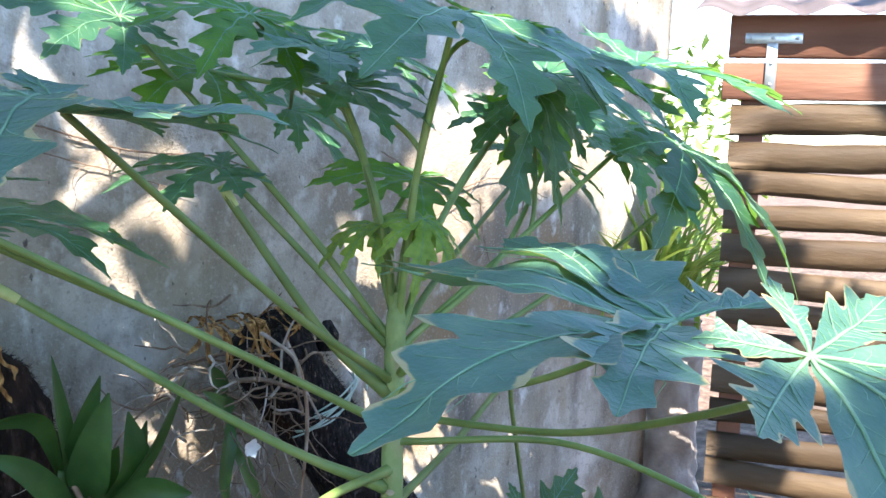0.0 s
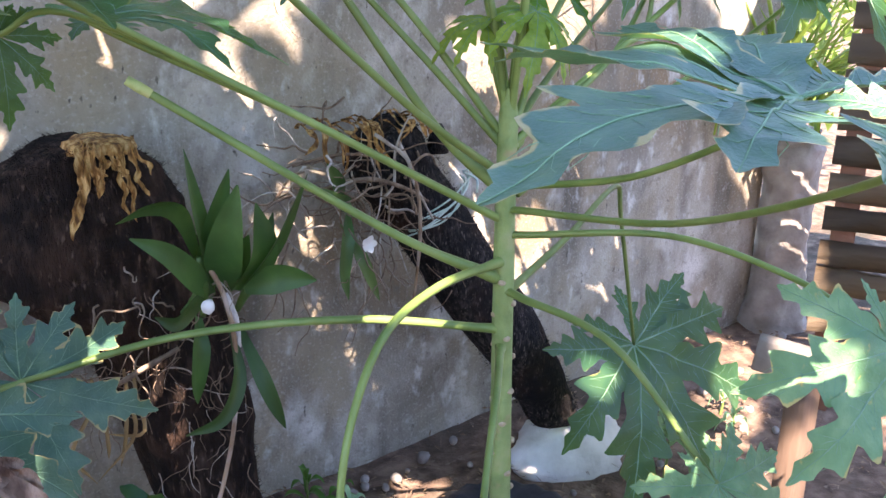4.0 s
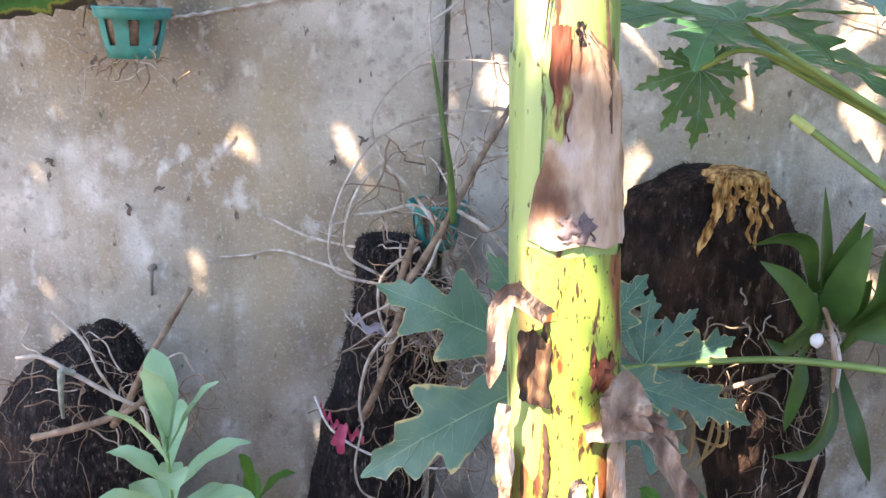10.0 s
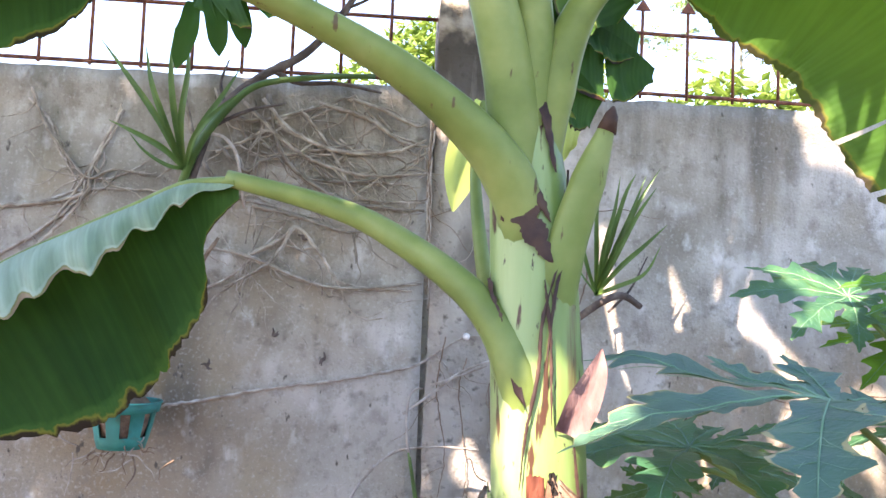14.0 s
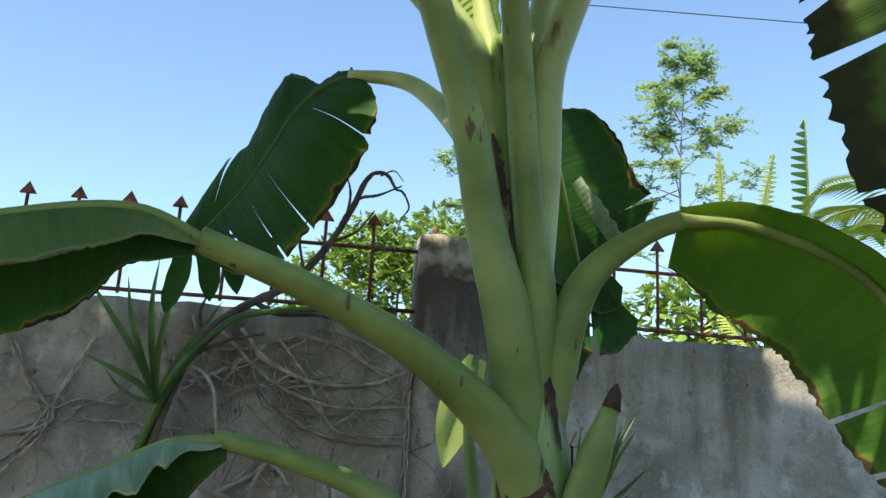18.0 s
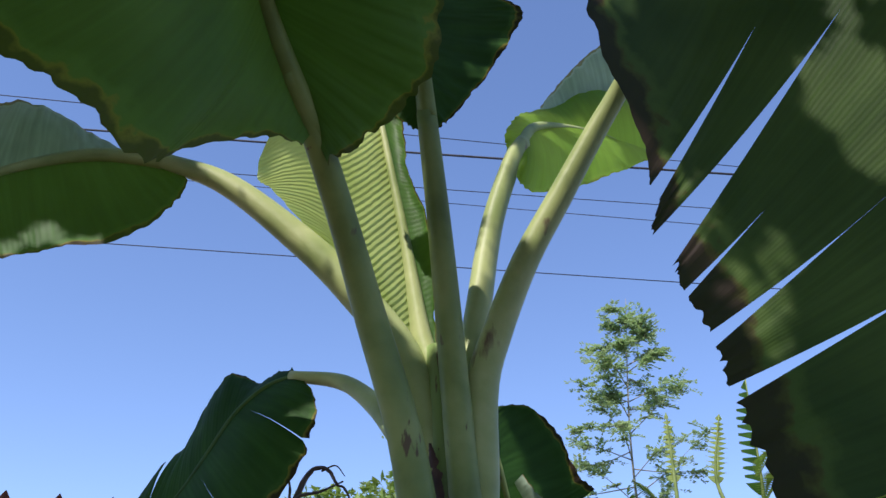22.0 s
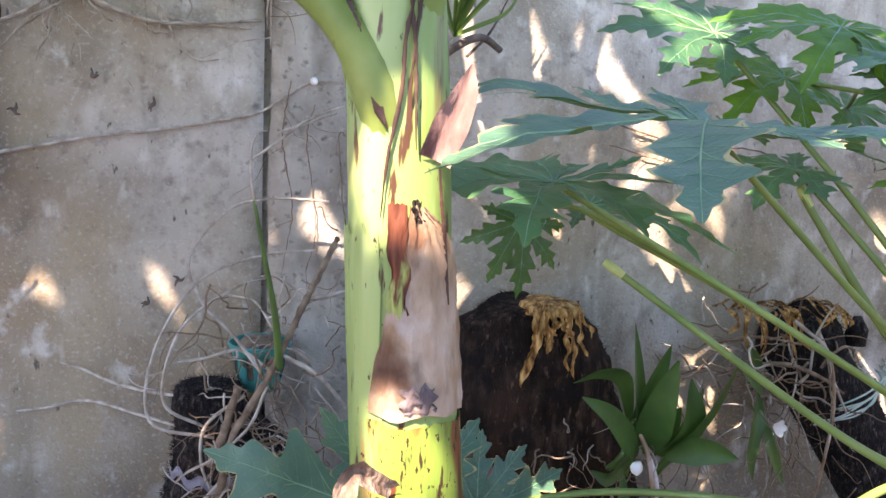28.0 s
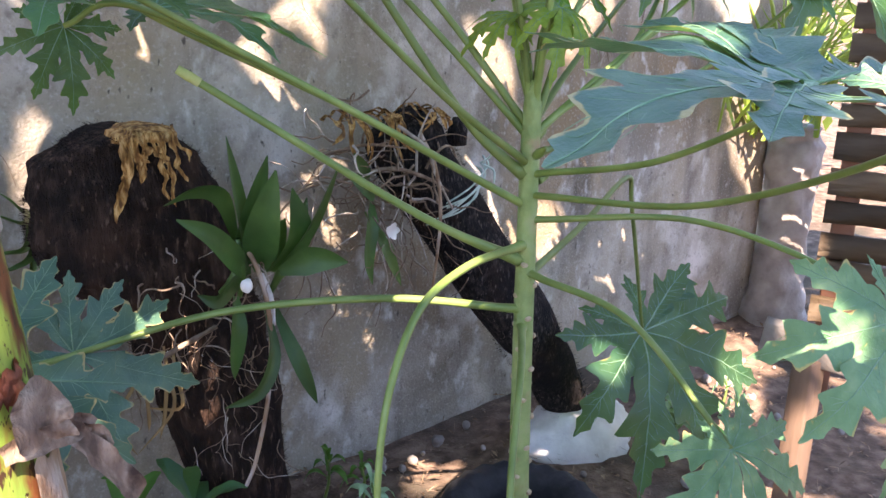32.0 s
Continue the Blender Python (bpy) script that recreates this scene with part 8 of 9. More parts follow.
bmesh.ops.create_uvsphere(bm, u_segments=12, v_segments=8, radius=0.011, matrix=pose(0.161, 2.695, 1.862))
single("snail_shell", bm, M_SHELL, "small white snail shell on the wall", "shell", (0.161, 2.695, 1.862))
# wooden peg above the left stump
bm = bmesh.new()
tube(bm, [(-0.803, 2.712, 0.84), (-0.795, 2.695, 0.93)], [0.004, 0.006], 8)
tube(bm, [(-0.795, 2.72, 0.925), (-0.795, 2.685, 0.93)], 0.010, 8)
single("wall_peg", bm, M_OLDWOOD, "short grey wooden peg on the wall", "peg", (-0.80, 2.70, 0.80))


# ---------------------------------------------------------------- seedlings and weeds
def leafy_weed(base, top, leaves, size, label, mat, seed, group="", spread=1.0):
    t = thing("seedling", label, "plant", base, group or "seedlings by the wall")
    rng = random.Random(seed)
    line(t, "stem", [base, tuple((Vector(base) + Vector(top)) / 2 + V(0.01, 0, 0)), top], [0.006, 0.005, 0.003], M_PETIOLE, 14, 7)
    for k in range(leaves):
        f = k / max(1, leaves - 1)
        c = Vector(base).lerp(Vector(top), 0.55 + 0.45 * f)
        a = k * 2.4 + rng.uniform(-0.3, 0.3)
        el = radians(10 + 55 * f * f + rng.uniform(-12, 12))
        d = Vector((math.cos(a) * math.cos(el) * spread, math.sin(a) * math.cos(el) * spread, math.sin(el)))
        ln = size * (1.0 - 0.25 * f) * rng.uniform(0.8, 1.15)
        bm = bmesh.new()
        strap(bm, [c, c + d * ln * 0.4 + V(0, 0, 0.02), c + d * ln * 0.75 + V(0, 0, 0.01), c + d * ln + V(0, 0, -0.03 + 0.02 * f)], ln * 0.33, 0.25, 12, tip=0.62, base=0.15, hint=(0, 0, 1), wave=0.1)
        lf = part("leaf", bm, mat, t)
    return t


leafy_weed((-0.60, 2.06, 0.0), (-0.60, 2.06, 0.72), 16, 0.27, "pale green broad-leaved seedling by the stump", M_SEEDL, 2)
leafy_weed((-0.46, 2.34, 0.0), (-0.45, 2.33, 0.40), 10, 0.17, "dark green seedling at the foot of the wall", M_SEEDD, 3)
leafy_weed((-1.15, 2.15, 0.0), (-1.14, 2.15, 0.42), 8, 0.15, "dark green seedling beside the stump", M_SEEDD, 4)
leafy_weed((0.58, 2.16, 0.0), (0.60, 2.15, 0.44), 10, 0.20, "glossy dark green weed beside the banana", M_SEEDD, 5)
leafy_weed((0.76, 2.24, 0.0), (0.77, 2.22, 0.36), 8, 0.20, "blue-green weed by the slab log", M_PAPAYA, 6)
leafy_weed((0.40, 2.0, 0.0), (0.41, 2.0, 0.42), 7, 0.17, "green weed behind the banana stem", M_SEEDD, 7)
leafy_weed((1.30, 2.48, 0.0), (1.31, 2.46, 0.17), 8, 0.09, "low green weed at the foot of the wall", M_SEEDD, 8)
leafy_weed((1.40, 2.40, 0.0), (1.40, 2.40, 0.14), 7, 0.08, "low green weed at the foot of the wall", M_SEEDD, 9)
leafy_weed((1.36, 2.28, 0.0), (1.36, 2.28, 0.16), 7, 0.09, "low green weed on the soil", M_SEEDL, 10)
leafy_weed((2.45, 1.98, 0.0), (2.45, 1.98, 0.22), 9, 0.11, "grey-green weed under the papaya", M_SEEDL, 11)
leafy_weed((2.52, 2.06, 0.0), (2.53, 2.06, 0.16), 8, 0.10, "grey-green weed under the papaya", M_SEEDL, 12)
leafy_weed((2.85, 2.0, 0.0), (2.86, 2.0, 0.12), 8, 0.08, "low grassy weed on the soil", M_SEEDL, 13)
leafy_weed((3.0, 2.15, 0.0), (3.0, 2.15, 0.10), 8, 0.07, "low grassy weed on the soil", M_SEEDL, 14)
leafy_weed((1.28, 1.75, 0.0), (1.27, 1.74, 0.30), 9, 0.14, "pale green weed beside the papaya trunk", M_SEEDL, 15)

# ---------------------------------------------------------------- shed at the wall's end
SHED_O, SHED_U = Vector((3.32, 2.01, 0)), Vector((0.47, -0.88, 0)).normalized()
SHED_N = Vector((-SHED_U.y, SHED_U.x, 0)) * -1  # towards the garden


def shed_m():
    m = Matrix((SHED_U, -SHED_N, Vector((0, 0, 1)))).transposed().to_4x4()
    return Matrix.Translation(SHED_O) @ m @ Matrix.Scale(1.10, 4)


def shed():
    t = thing("garden_shed", "brown timber shed with a split-bamboo side and tin roof", "shed", tuple(SHED_O))
    m = shed_m()

    def piece(name, x0, x1, y0, y1, z0, z1, mat, parent=t, bevel=0.004, turn=None, label=""):
        bm = bmesh.new()
        box(bm, x0, x1, y0, y1, z0, z1, bevel)
        if turn:
            c = Vector(((x0 + x1) / 2, (y0 + y1) / 2, (z0 + z1) / 2))
            bmesh.ops.transform(bm, matrix=Matrix.Translation(c) @ Euler([radians(a) for a in turn]).to_matrix().to_4x4() @ Matrix.Translation(-c), verts=bm.verts)
        bmesh.ops.transform(bm, matrix=m, verts=bm.verts)
        return part(name, bm, mat, parent, label)

    piece("post", 0.02, 0.10, 0.03, 0.11, -0.05, 1.83, M_WOOD)
    piece("post", 1.5, 1.58, 0.03, 0.11, -0.05, 1.83, M_WOOD)
    b1 = piece("beam", -0.03, 1.75, -0.01, 0.035, 1.945, 2.085, M_WOOD, turn=(0, 0.4, 0))
    piece("beam", -0.045, 1.75, -0.004, 0.035, 1.815, 1.938, M_WOOD, turn=(0, -0.3, 0), label="red-brown lower beam")
    rng = random.Random(6)
    z, k = 0.30, 0
    while z < 1.73:
        h = rng.uniform(0.085, 0.125)
        bm = bmesh.new()
        ln = 1.65
        sag = rng.uniform(-0.012, 0.012)
        rows = []
        for i in range(13):
            x = -0.01 + ln * i / 12
            row = []
            for j in range(7):
                a = math.pi * (j / 6 - 0.5)
                row.append(bm.verts.new((x, 0.02 - 0.028 * math.cos(a) + (0.004 if i % 4 == 0 else 0), z + h / 2 + math.sin(a) * h / 2 * (0.92 - 0.10 * abs(math.sin(i * 1.7 + k))) + sag * (i / 6 - 1) + 0.006 * math.sin(i * 0.8 + k * 2))))
            rows.append(row)
        for a, b in zip(rows, rows[1:]):
            for j in range(6):
                bm.faces.new((a[j], a[j + 1], b[j + 1], b[j]))
        bmesh.ops.solidify(bm, geom=bm.faces[:], thickness=0.006)
        bmesh.ops.transform(bm, matrix=m, verts=bm.verts)
        part("bamboo_slat", bm, M_BAMBOO, t)
        z += h + rng.choice((0.001, 0.003, 0.006, 0.014))
        k += 1
    # zinc T-bracket
    br = piece("bracket", 0.02, 0.20, -0.016, -0.0125, 1.995, 2.03, M_ZINC, bevel=0.001, label="zinc T-shaped bracket")
    piece("bracket_leg", 0.09, 0.125, -0.016, -0.0125, 1.84, 2.0, M_ZINC, br, 0.001)
    for x, zz in ((0.035, 2.012), (0.107, 2.012), (0.185, 2.012), (0.107, 1.93), (0.107, 1.86)):
        bm = bmesh.new()
        tube(bm, [(x, -0.014, zz), (x, -0.021, zz)], 0.006, 10)
        bmesh.ops.transform(bm, matrix=m, verts=bm.verts)
        part("screw", bm, M_ZINC, br)
    # looped rubber cord hanging from the beam
    bm = bmesh.new()
    tube(bm, [(0.62, -0.03, 2.02), (0.58, -0.03, 1.90), (0.56, -0.03, 1.86), (0.59, -0.03, 1.85), (0.64, -0.03, 1.90), (0.66, -0.03, 2.02), (0.63, -0.03, 2.06), (0.62, -0.03, 2.02)], 0.006, 6, seg=30)
    bmesh.ops.transform(bm, matrix=m, verts=bm.verts)
    part("cord_loop", bm, M_RUST, t, "looped brown cord")
    # corrugated roof sheet
    bm = bmesh.new()
    rows = []
    for j in range(9):
        y = 0.75 - 0.85 * j / 8
        rows.append([bm.verts.new((-0.15 + 2.4 * i / 96, y, 2.10 + 0.22 * (y + 0.05) + 0.016 * math.sin(i * 0.8))) for i in range(97)])
    for a, b in zip(rows, rows[1:]):
        for i in range(96):
            bm.faces.new((a[i], a[i + 1], b[i + 1], b[i]))
    bmesh.ops.solidify(bm, geom=bm.faces[:], thickness=0.002)
    bmesh.ops.transform(bm, matrix=m, verts=bm.verts)
    part("roof_sheet", bm, M_SHEET, t, "corrugated tin roof sheet")


shed()


# ---------------------------------------------------------------- sunlit clump on a tree stump at the wall's end
def stump_clump():
    t = thing("tree_stump", "short pale-barked tree stump in the sun", "tree stump", (4.08, 2.64, 0.0))
    bm = bmesh.new()
    loft(bm, fine([((4.08, 2.64, -0.06), 0.19, 0.19), ((4.08, 2.64, 0.18), 0.14, 0.14), ((4.07, 2.64, 0.50), 0.125, 0.125), ((4.08, 2.64, 0.88), 0.13, 0.13), ((4.08, 2.64, 0.98), 0.10, 0.10)], 40), 30, 0.03, 8)
    part("trunk", bm, M_TRUNK, t)
    c = thing("strap_plant", "dense sunlit clump of strap leaves on the stump", "plant", (4.08, 2.68, 0.96), "strap-leaved plants on the wall")
    rng = random.Random(12)
    for k in range(130):
        a = rng.uniform(0, 6.283)
        el = radians(rng.uniform(25, 88))
        ln = rng.uniform(0.40, 0.80)
        d = Vector((math.cos(a) * math.cos(el), math.sin(a) * math.cos(el), math.sin(el)))
        p = Vector((3.93 + rng.gauss(0, 0.17), 2.66 + rng.gauss(0, 0.07), 0.94 + rng.uniform(0, 0.12)))
        bm = bmesh.new()
        strap(bm, [p, p + d * ln * 0.5 + V(0, 0, 0.05), p + d * ln + V(d.x * 0.06, d.y * 0.06, -0.10 * rng.random())], rng.uniform(0.022, 0.036), 0.4, 8, tip=0.6, base=0.7)
        part("strap_leaf", bm, M_BROM, c)


stump_clump()


# ---------------------------------------------------------------- things on the ground
def ground_things():
    bm = bmesh.new()
    loft(bm, fine([((2.30, 2.30, -0.03), 0.23, 0.16), ((2.30, 2.30, 0.03), 0.24, 0.165), ((2.31, 2.31, 0.09), 0.20, 0.13), ((2.31, 2.31, 0.125), 0.11, 0.06)], 14), 36, 0.035, 5)
    single("white_sack", bm, M_WHITE, "white plastic sack lying under the leaning log", "sack", (2.30, 2.30, 0.0))
    bm = bmesh.new()
    for k in range(40):
        a0, a1 = 2 * math.pi * k / 40, 2 * math.pi * (k + 1) / 40
        for j in range(14):
            b0, b1 = 2 * math.pi * j / 14, 2 * math.pi * (j + 1) / 14
            q = []
            for a, b in ((a0, b0), (a1, b0), (a1, b1), (a0, b1)):
                r = 0.20 + 0.068 * math.cos(b)
                q.append(bm.verts.new((1.72 + r * math.cos(a), 1.98 + r * math.sin(a), 0.055 + 0.072 * math.sin(b) * (1 - 0.1 * math.cos(a * 20)))))
            bm.faces.new(q)
    bmesh.ops.remove_doubles(bm, verts=bm.verts, dist=0.0005)
    single("tyre", bm, M_TYRE, "old black rubber tyre half sunk in the soil", "tyre", (1.72, 1.98, 0.0))
    # wooden bench end: grey plank on a reddish stake
    t = thing("plank_stand", "grey old plank nailed on a reddish wooden stake", "plank stand", (2.12, 1.36, 0.0))
    bm = bmesh.new()
    box(bm, 2.02, 2.40, 1.22, 1.27, 0.70, 0.79, 0.004)
    bmesh.ops.rotate(bm, verts=bm.verts, cent=(2.16, 1.25, 0.75), matrix=Euler((0, radians(7), radians(-62))).to_matrix())
    bmesh.ops.translate(bm, verts=bm.verts, vec=(0.03, 0.12, 0.0))
    part("plank", bm, M_OLDWOOD, t)
    bm = bmesh.new()
    box(bm, 2.13, 2.20, 1.34, 1.40, -0.05, 0.72, 0.004)
    part("stake", bm, M_REDWOOD, t)
    rng = random.Random(21)
    for k in range(60):
        x, y = rng.uniform(1.2, 4.4), rng.uniform(1.7, 2.65)
        if k < 6:
            x, y = 1.45 + 0.06 * k, 2.5 + 0.02 * (k % 3)
        s = rng.uniform(0.008, 0.026)
        bm = bmesh.new()
        bmesh.ops.create_icosphere(bm, subdivisions=2, radius=s, matrix=pose(x, y, s * 0.35))
        for v in bm.verts:
            v.co += (v.co - Vector((x, y, 0))).normalized() * s * 0.5 * noise.noise(v.co * 30)
        single("stone", bm, M_STONE, "small grey stone on the bare soil", "stone", (x, y, 0), "stones on the soil")
    # dry leaf litter and straw
    bm = bmesh.new()
    for k in range(4200):
        x, y = rng.uniform(-1.5, 5.0), rng.uniform(1.0, 2.70)
        ln, w = rng.uniform(0.012, 0.055), rng.uniform(0.003, 0.016)
        if rng.random() < 0.5:
            w = 0.0025
            ln *= 1.6
        a = rng.uniform(0, 6.283)
        c = Vector((x, y, 0.012 + 0.035 * noise.noise(Vector((x, y, 0)) * 1.7) + 0.018 * noise.noise(Vector((x, y, 3)) * 6.0) + rng.uniform(0, 0.012)))
        d, s = Vector((math.cos(a), math.sin(a), rng.uniform(-0.2, 0.3))), Vector((-math.sin(a), math.cos(a), rng.uniform(-0.4, 0.4)))
        p = [c - d * ln / 2, c + s * w / 2 + V(0, 0, w * 0.3), c + d * ln / 2, c - s * w / 2 + V(0, 0, w * 0.3)]
        bm.faces.new([bm.verts.new(q) for q in p])
    single("leaf_litter", bm, M_LITTER, "dry brown leaf litter and straw on soil", "litter", kind="stuff", smooth=False)


ground_things()


# ---------------------------------------------------------------- beyond the wall
def leaf_cloud(bm, c, rad, n, size, rng, hollow=0.35, flat=0.5):
    """Many small folded leaves inside an ellipsoid, thinner towards its middle."""
    for k in range(n):
        d = Vector((rng.gauss(0, 1), rng.gauss(0, 1), rng.gauss(0, 1))).normalized() * (hollow + (1 - hollow) * rng.random() ** 0.5)
        p = Vector(c) + Vector((d.x * rad[0], d.y * rad[1], d.z * rad[2]))
        if noise.noise(p * (1.6 / max(rad))) < -0.18:
            continue
        leaf_quad(bm, p, size * rng.uniform(0.6, 1.3), rng)


def leaf_quad(bm, p, ln, rng, way=None):
    a = way or Vector((rng.gauss(0, 1), rng.gauss(0, 1), rng.gauss(0, 0.6) - 0.2))
    a = a.normalized()
    s = a.cross(Vector((rng.gauss(0, 0.4), rng.gauss(0, 0.4), 1))).normalized()
    n = a.cross(s)
    w = ln * 0.24
    v = [bm.verts.new(q) for q in (p, p + a * ln * 0.5 + s * w + n * w * 0.3, p + a * ln, p + a * ln * 0.5 - s * w + n * w * 0.3)]
    bm.faces.new((v[0], v[1], v[2]))
    bm.faces.new((v[0], v[2], v[3]))


def shrub(base, lumps, leaf, n, label, seed, mat=None):
    t = thing("shrub", label, "shrub", base, "shrubs beyond the wall")
    rng = random.Random(seed)
    for k, (c, r) in enumerate(lumps):
        bm = bmesh.new()
        tube(bm, [base, tuple(Vector(base).lerp(Vector(c), 0.5) + V(0.1, 0.05, 0)), c], [0.05, 0.03, 0.012], 7, seg=12)
        tagged(part("limb", bm, M_TWIG, t), kind="stuff")
        bm = bmesh.new()
        leaf_cloud(bm, c, r, n, leaf, rng)
        part("crown", bm, mat or M_SHRUB, t, smooth=False)


shrub((0.2, 8.3, 0.0), [((-0.05, 8.0, 3.75), (0.55, 0.5, 0.6)), ((0.5, 8.1, 3.85), (0.5, 0.5, 0.75)), ((0.25, 8.2, 4.25), (0.4, 0.4, 0.35)), ((-0.35, 8.2, 3.4), (0.45, 0.4, 0.5)), ((0.9, 8.4, 3.9), (0.5, 0.4, 0.6))], 0.10, 1500, "sunlit leafy shrub beyond the garden wall", 41)
shrub((1.1, 9.0, 0.0), [((0.95, 8.9, 4.45), (0.5, 0.5, 0.5)), ((1.5, 9.0, 4.3), (0.6, 0.5, 0.6)), ((2.1, 9.2, 4.2), (0.6, 0.5, 0.7))], 0.10, 1300, "leafy shrub behind the wall post", 42)
shrub((2.6, 6.6, 0.0), [((2.45, 6.4, 3.35), (0.5, 0.4, 0.45)), ((3.1, 6.5, 3.3), (0.6, 0.4, 0.5)), ((3.8, 6.6, 3.2), (0.7, 0.4, 0.6))], 0.13, 1000, "bright green shrub beyond the fence", 43)
shrub((5.0, 5.6, 0.0), [((4.7, 5.4, 2.2), (0.9, 0.6, 1.0)), ((5.8, 5.0, 1.8), (0.9, 0.6, 1.1)), ((6.6, 4.2, 1.6), (0.9, 0.6, 1.1))], 0.15, 1100, "sunlit shrub behind the shed", 44)


def feathery_tree(base, tip, branches, reach, label, seed, limbs=True):
    """A slim tree with tiers of drooping, feathered sprays."""
    t = thing("tree", label, "tree", base, "trees beyond the wall")
    rng = random.Random(seed)
    b, e = Vector(base), Vector(tip)
    trunk = [b, b.lerp(e, 0.45) + V(0.10, 0.1, 0), b.lerp(e, 0.75) + V(-0.06, 0, 0), e]
    bm = bmesh.new()
    tube(bm, trunk, [0.05, 0.028, 0.012, 0.003], 9, seg=30)
    part("trunk", bm, M_FARTWIG, t)
    sp = spline(trunk, 60)
    bm, wood = bmesh.new(), bmesh.new()
    for k in range(branches):
        f = 0.48 + 0.51 * (k / branches) ** 0.85
        p = sp[int(f * 59)]
        a = k * 2.399 + rng.uniform(-0.9, 0.9)
        ln = reach * (0.22 + 2.0 * (1 - f)) * rng.uniform(0.35, 1.35)
        d = Vector((math.cos(a), math.sin(a) * 0.7, rng.uniform(0.0, 0.9))).normalized()
        pts = [p, p + d * ln * 0.5 + V(0, 0, 0.10 * ln * rng.uniform(-1, 1)), p + d * ln + V(0, 0, -0.22 * ln * rng.random())]
        tube(wood, pts, [0.009, 0.004, 0.0015], 4, seg=8)
        twig = spline(pts, 12)
        for i in range(4, 13):
            for s in range(3 if rng.random() < 0.8 else 0):
                sd = Vector((rng.gauss(0, 0.7), rng.gauss(0, 0.7), rng.gauss(0, 0.25))) + d * 0.5
                sd.normalize()
                q = twig[i]
                sl = rng.uniform(0.10, 0.26)
                for m in range(9):
                    r = q + sd * sl * m / 8 + V(0, 0, -0.05 * (m / 8) ** 2)
                    for g in (-1, 1):
                        side = sd.cross(Vector((0, 0, 1))).normalized() * g + sd * 0.6 + V(0, 0, rng.gauss(0, 0.2))
                        leaf_quad(bm, r, 0.062 * rng.uniform(0.6, 1.3), rng, side)
    tagged(part("limb", wood, M_FARTWIG, t), kind="stuff")
    part("crown", bm, M_FARLEAF, t, smooth=False)


feathery_tree((4.1, 10.4, 0.0), (4.25, 10.0, 8.0), 34, 1.15, "slim feathery tree with small leaflets against the sky", 51)
feathery_tree((1.9, 11.6, 0.0), (1.75, 11.3, 6.9), 22, 1.0, "feathery tree partly behind the banana crown", 52)


def far_banana(base, leaves, label, seed):
    t = thing("banana_plant", label, "banana plant", base, "banana plants beyond the wall")
    bm = bmesh.new()
    top = Vector(leaves[0][0])
    tube(bm, [base, tuple(Vector(base).lerp(top, 0.6)), tuple(top)], [0.12, 0.09, 0.05], 12, seg=14)
    part("stem", bm, M_STEM, t)
    for k, (p0, p1, p2, w, hint, mat) in enumerate(leaves):
        bm = bmesh.new()
        tube(bm, [p0, p1, p2], [0.03, 0.02, 0.006], 7, seg=14)
        st = part("leaf_stalk", bm, M_STALK, t)
        tears = tuple(0.12 + 0.07 * i for i in range(12))
        for side in (-1, 1):
            bm = bmesh.new()
            blade(bm, [p1, tuple(Vector(p1).lerp(Vector(p2), 0.5)), p2], w, 35, side, tears, 10, hint, seed + k, 60, 6, gap=0.02, strip_turn=18)
            part("leaf_blade", bm, mat, st)


far_banana((4.75, 8.4, 0.0), [((4.7, 8.3, 4.3), (4.74, 8.26, 4.85), (4.58, 7.95, 6.0), 0.17, (0.4, -1, 0.1), M_BLADE), ((4.6, 8.35, 4.4), (4.35, 8.45, 5.0), (4.38, 8.25, 5.7), 0.14, (-0.2, -1, 0.1), M_BLADEYOUNG),
                              ((4.7, 8.3, 4.2), (5.2, 7.9, 4.8), (5.9, 7.3, 4.6), 0.2, (0, 0, 1), M_BLADE)], "banana plant with upright torn leaves far behind the wall", 61)
far_banana((3.9, 8.6, 0.0), [((3.9, 8.5, 4.4), (3.9, 8.5, 5.0), (3.87, 8.45, 5.75), 0.10, (-0.3, -1, 0), M_BLADEYOUNG), ((3.9, 8.5, 4.3), (3.6, 8.4, 4.8), (3.3, 8.2, 4.9), 0.16, (0, 0, 1), M_BLADE)], "young banana plant with a rolled leaf behind the wall", 66)
far_banana((2.9, 5.9, 0.0), [((2.85, 5.8, 2.6), (2.75, 5.7, 3.1), (2.35, 5.4, 3.3), 0.22, (0, -0.5, 1), M_BLADEYOUNG), ((2.9, 5.8, 2.6), (3.1, 5.6, 3.15), (3.6, 5.2, 3.2), 0.22, (0, -0.5, 1), M_BLADEYOUNG)], "pale green banana plant behind the fence", 69)


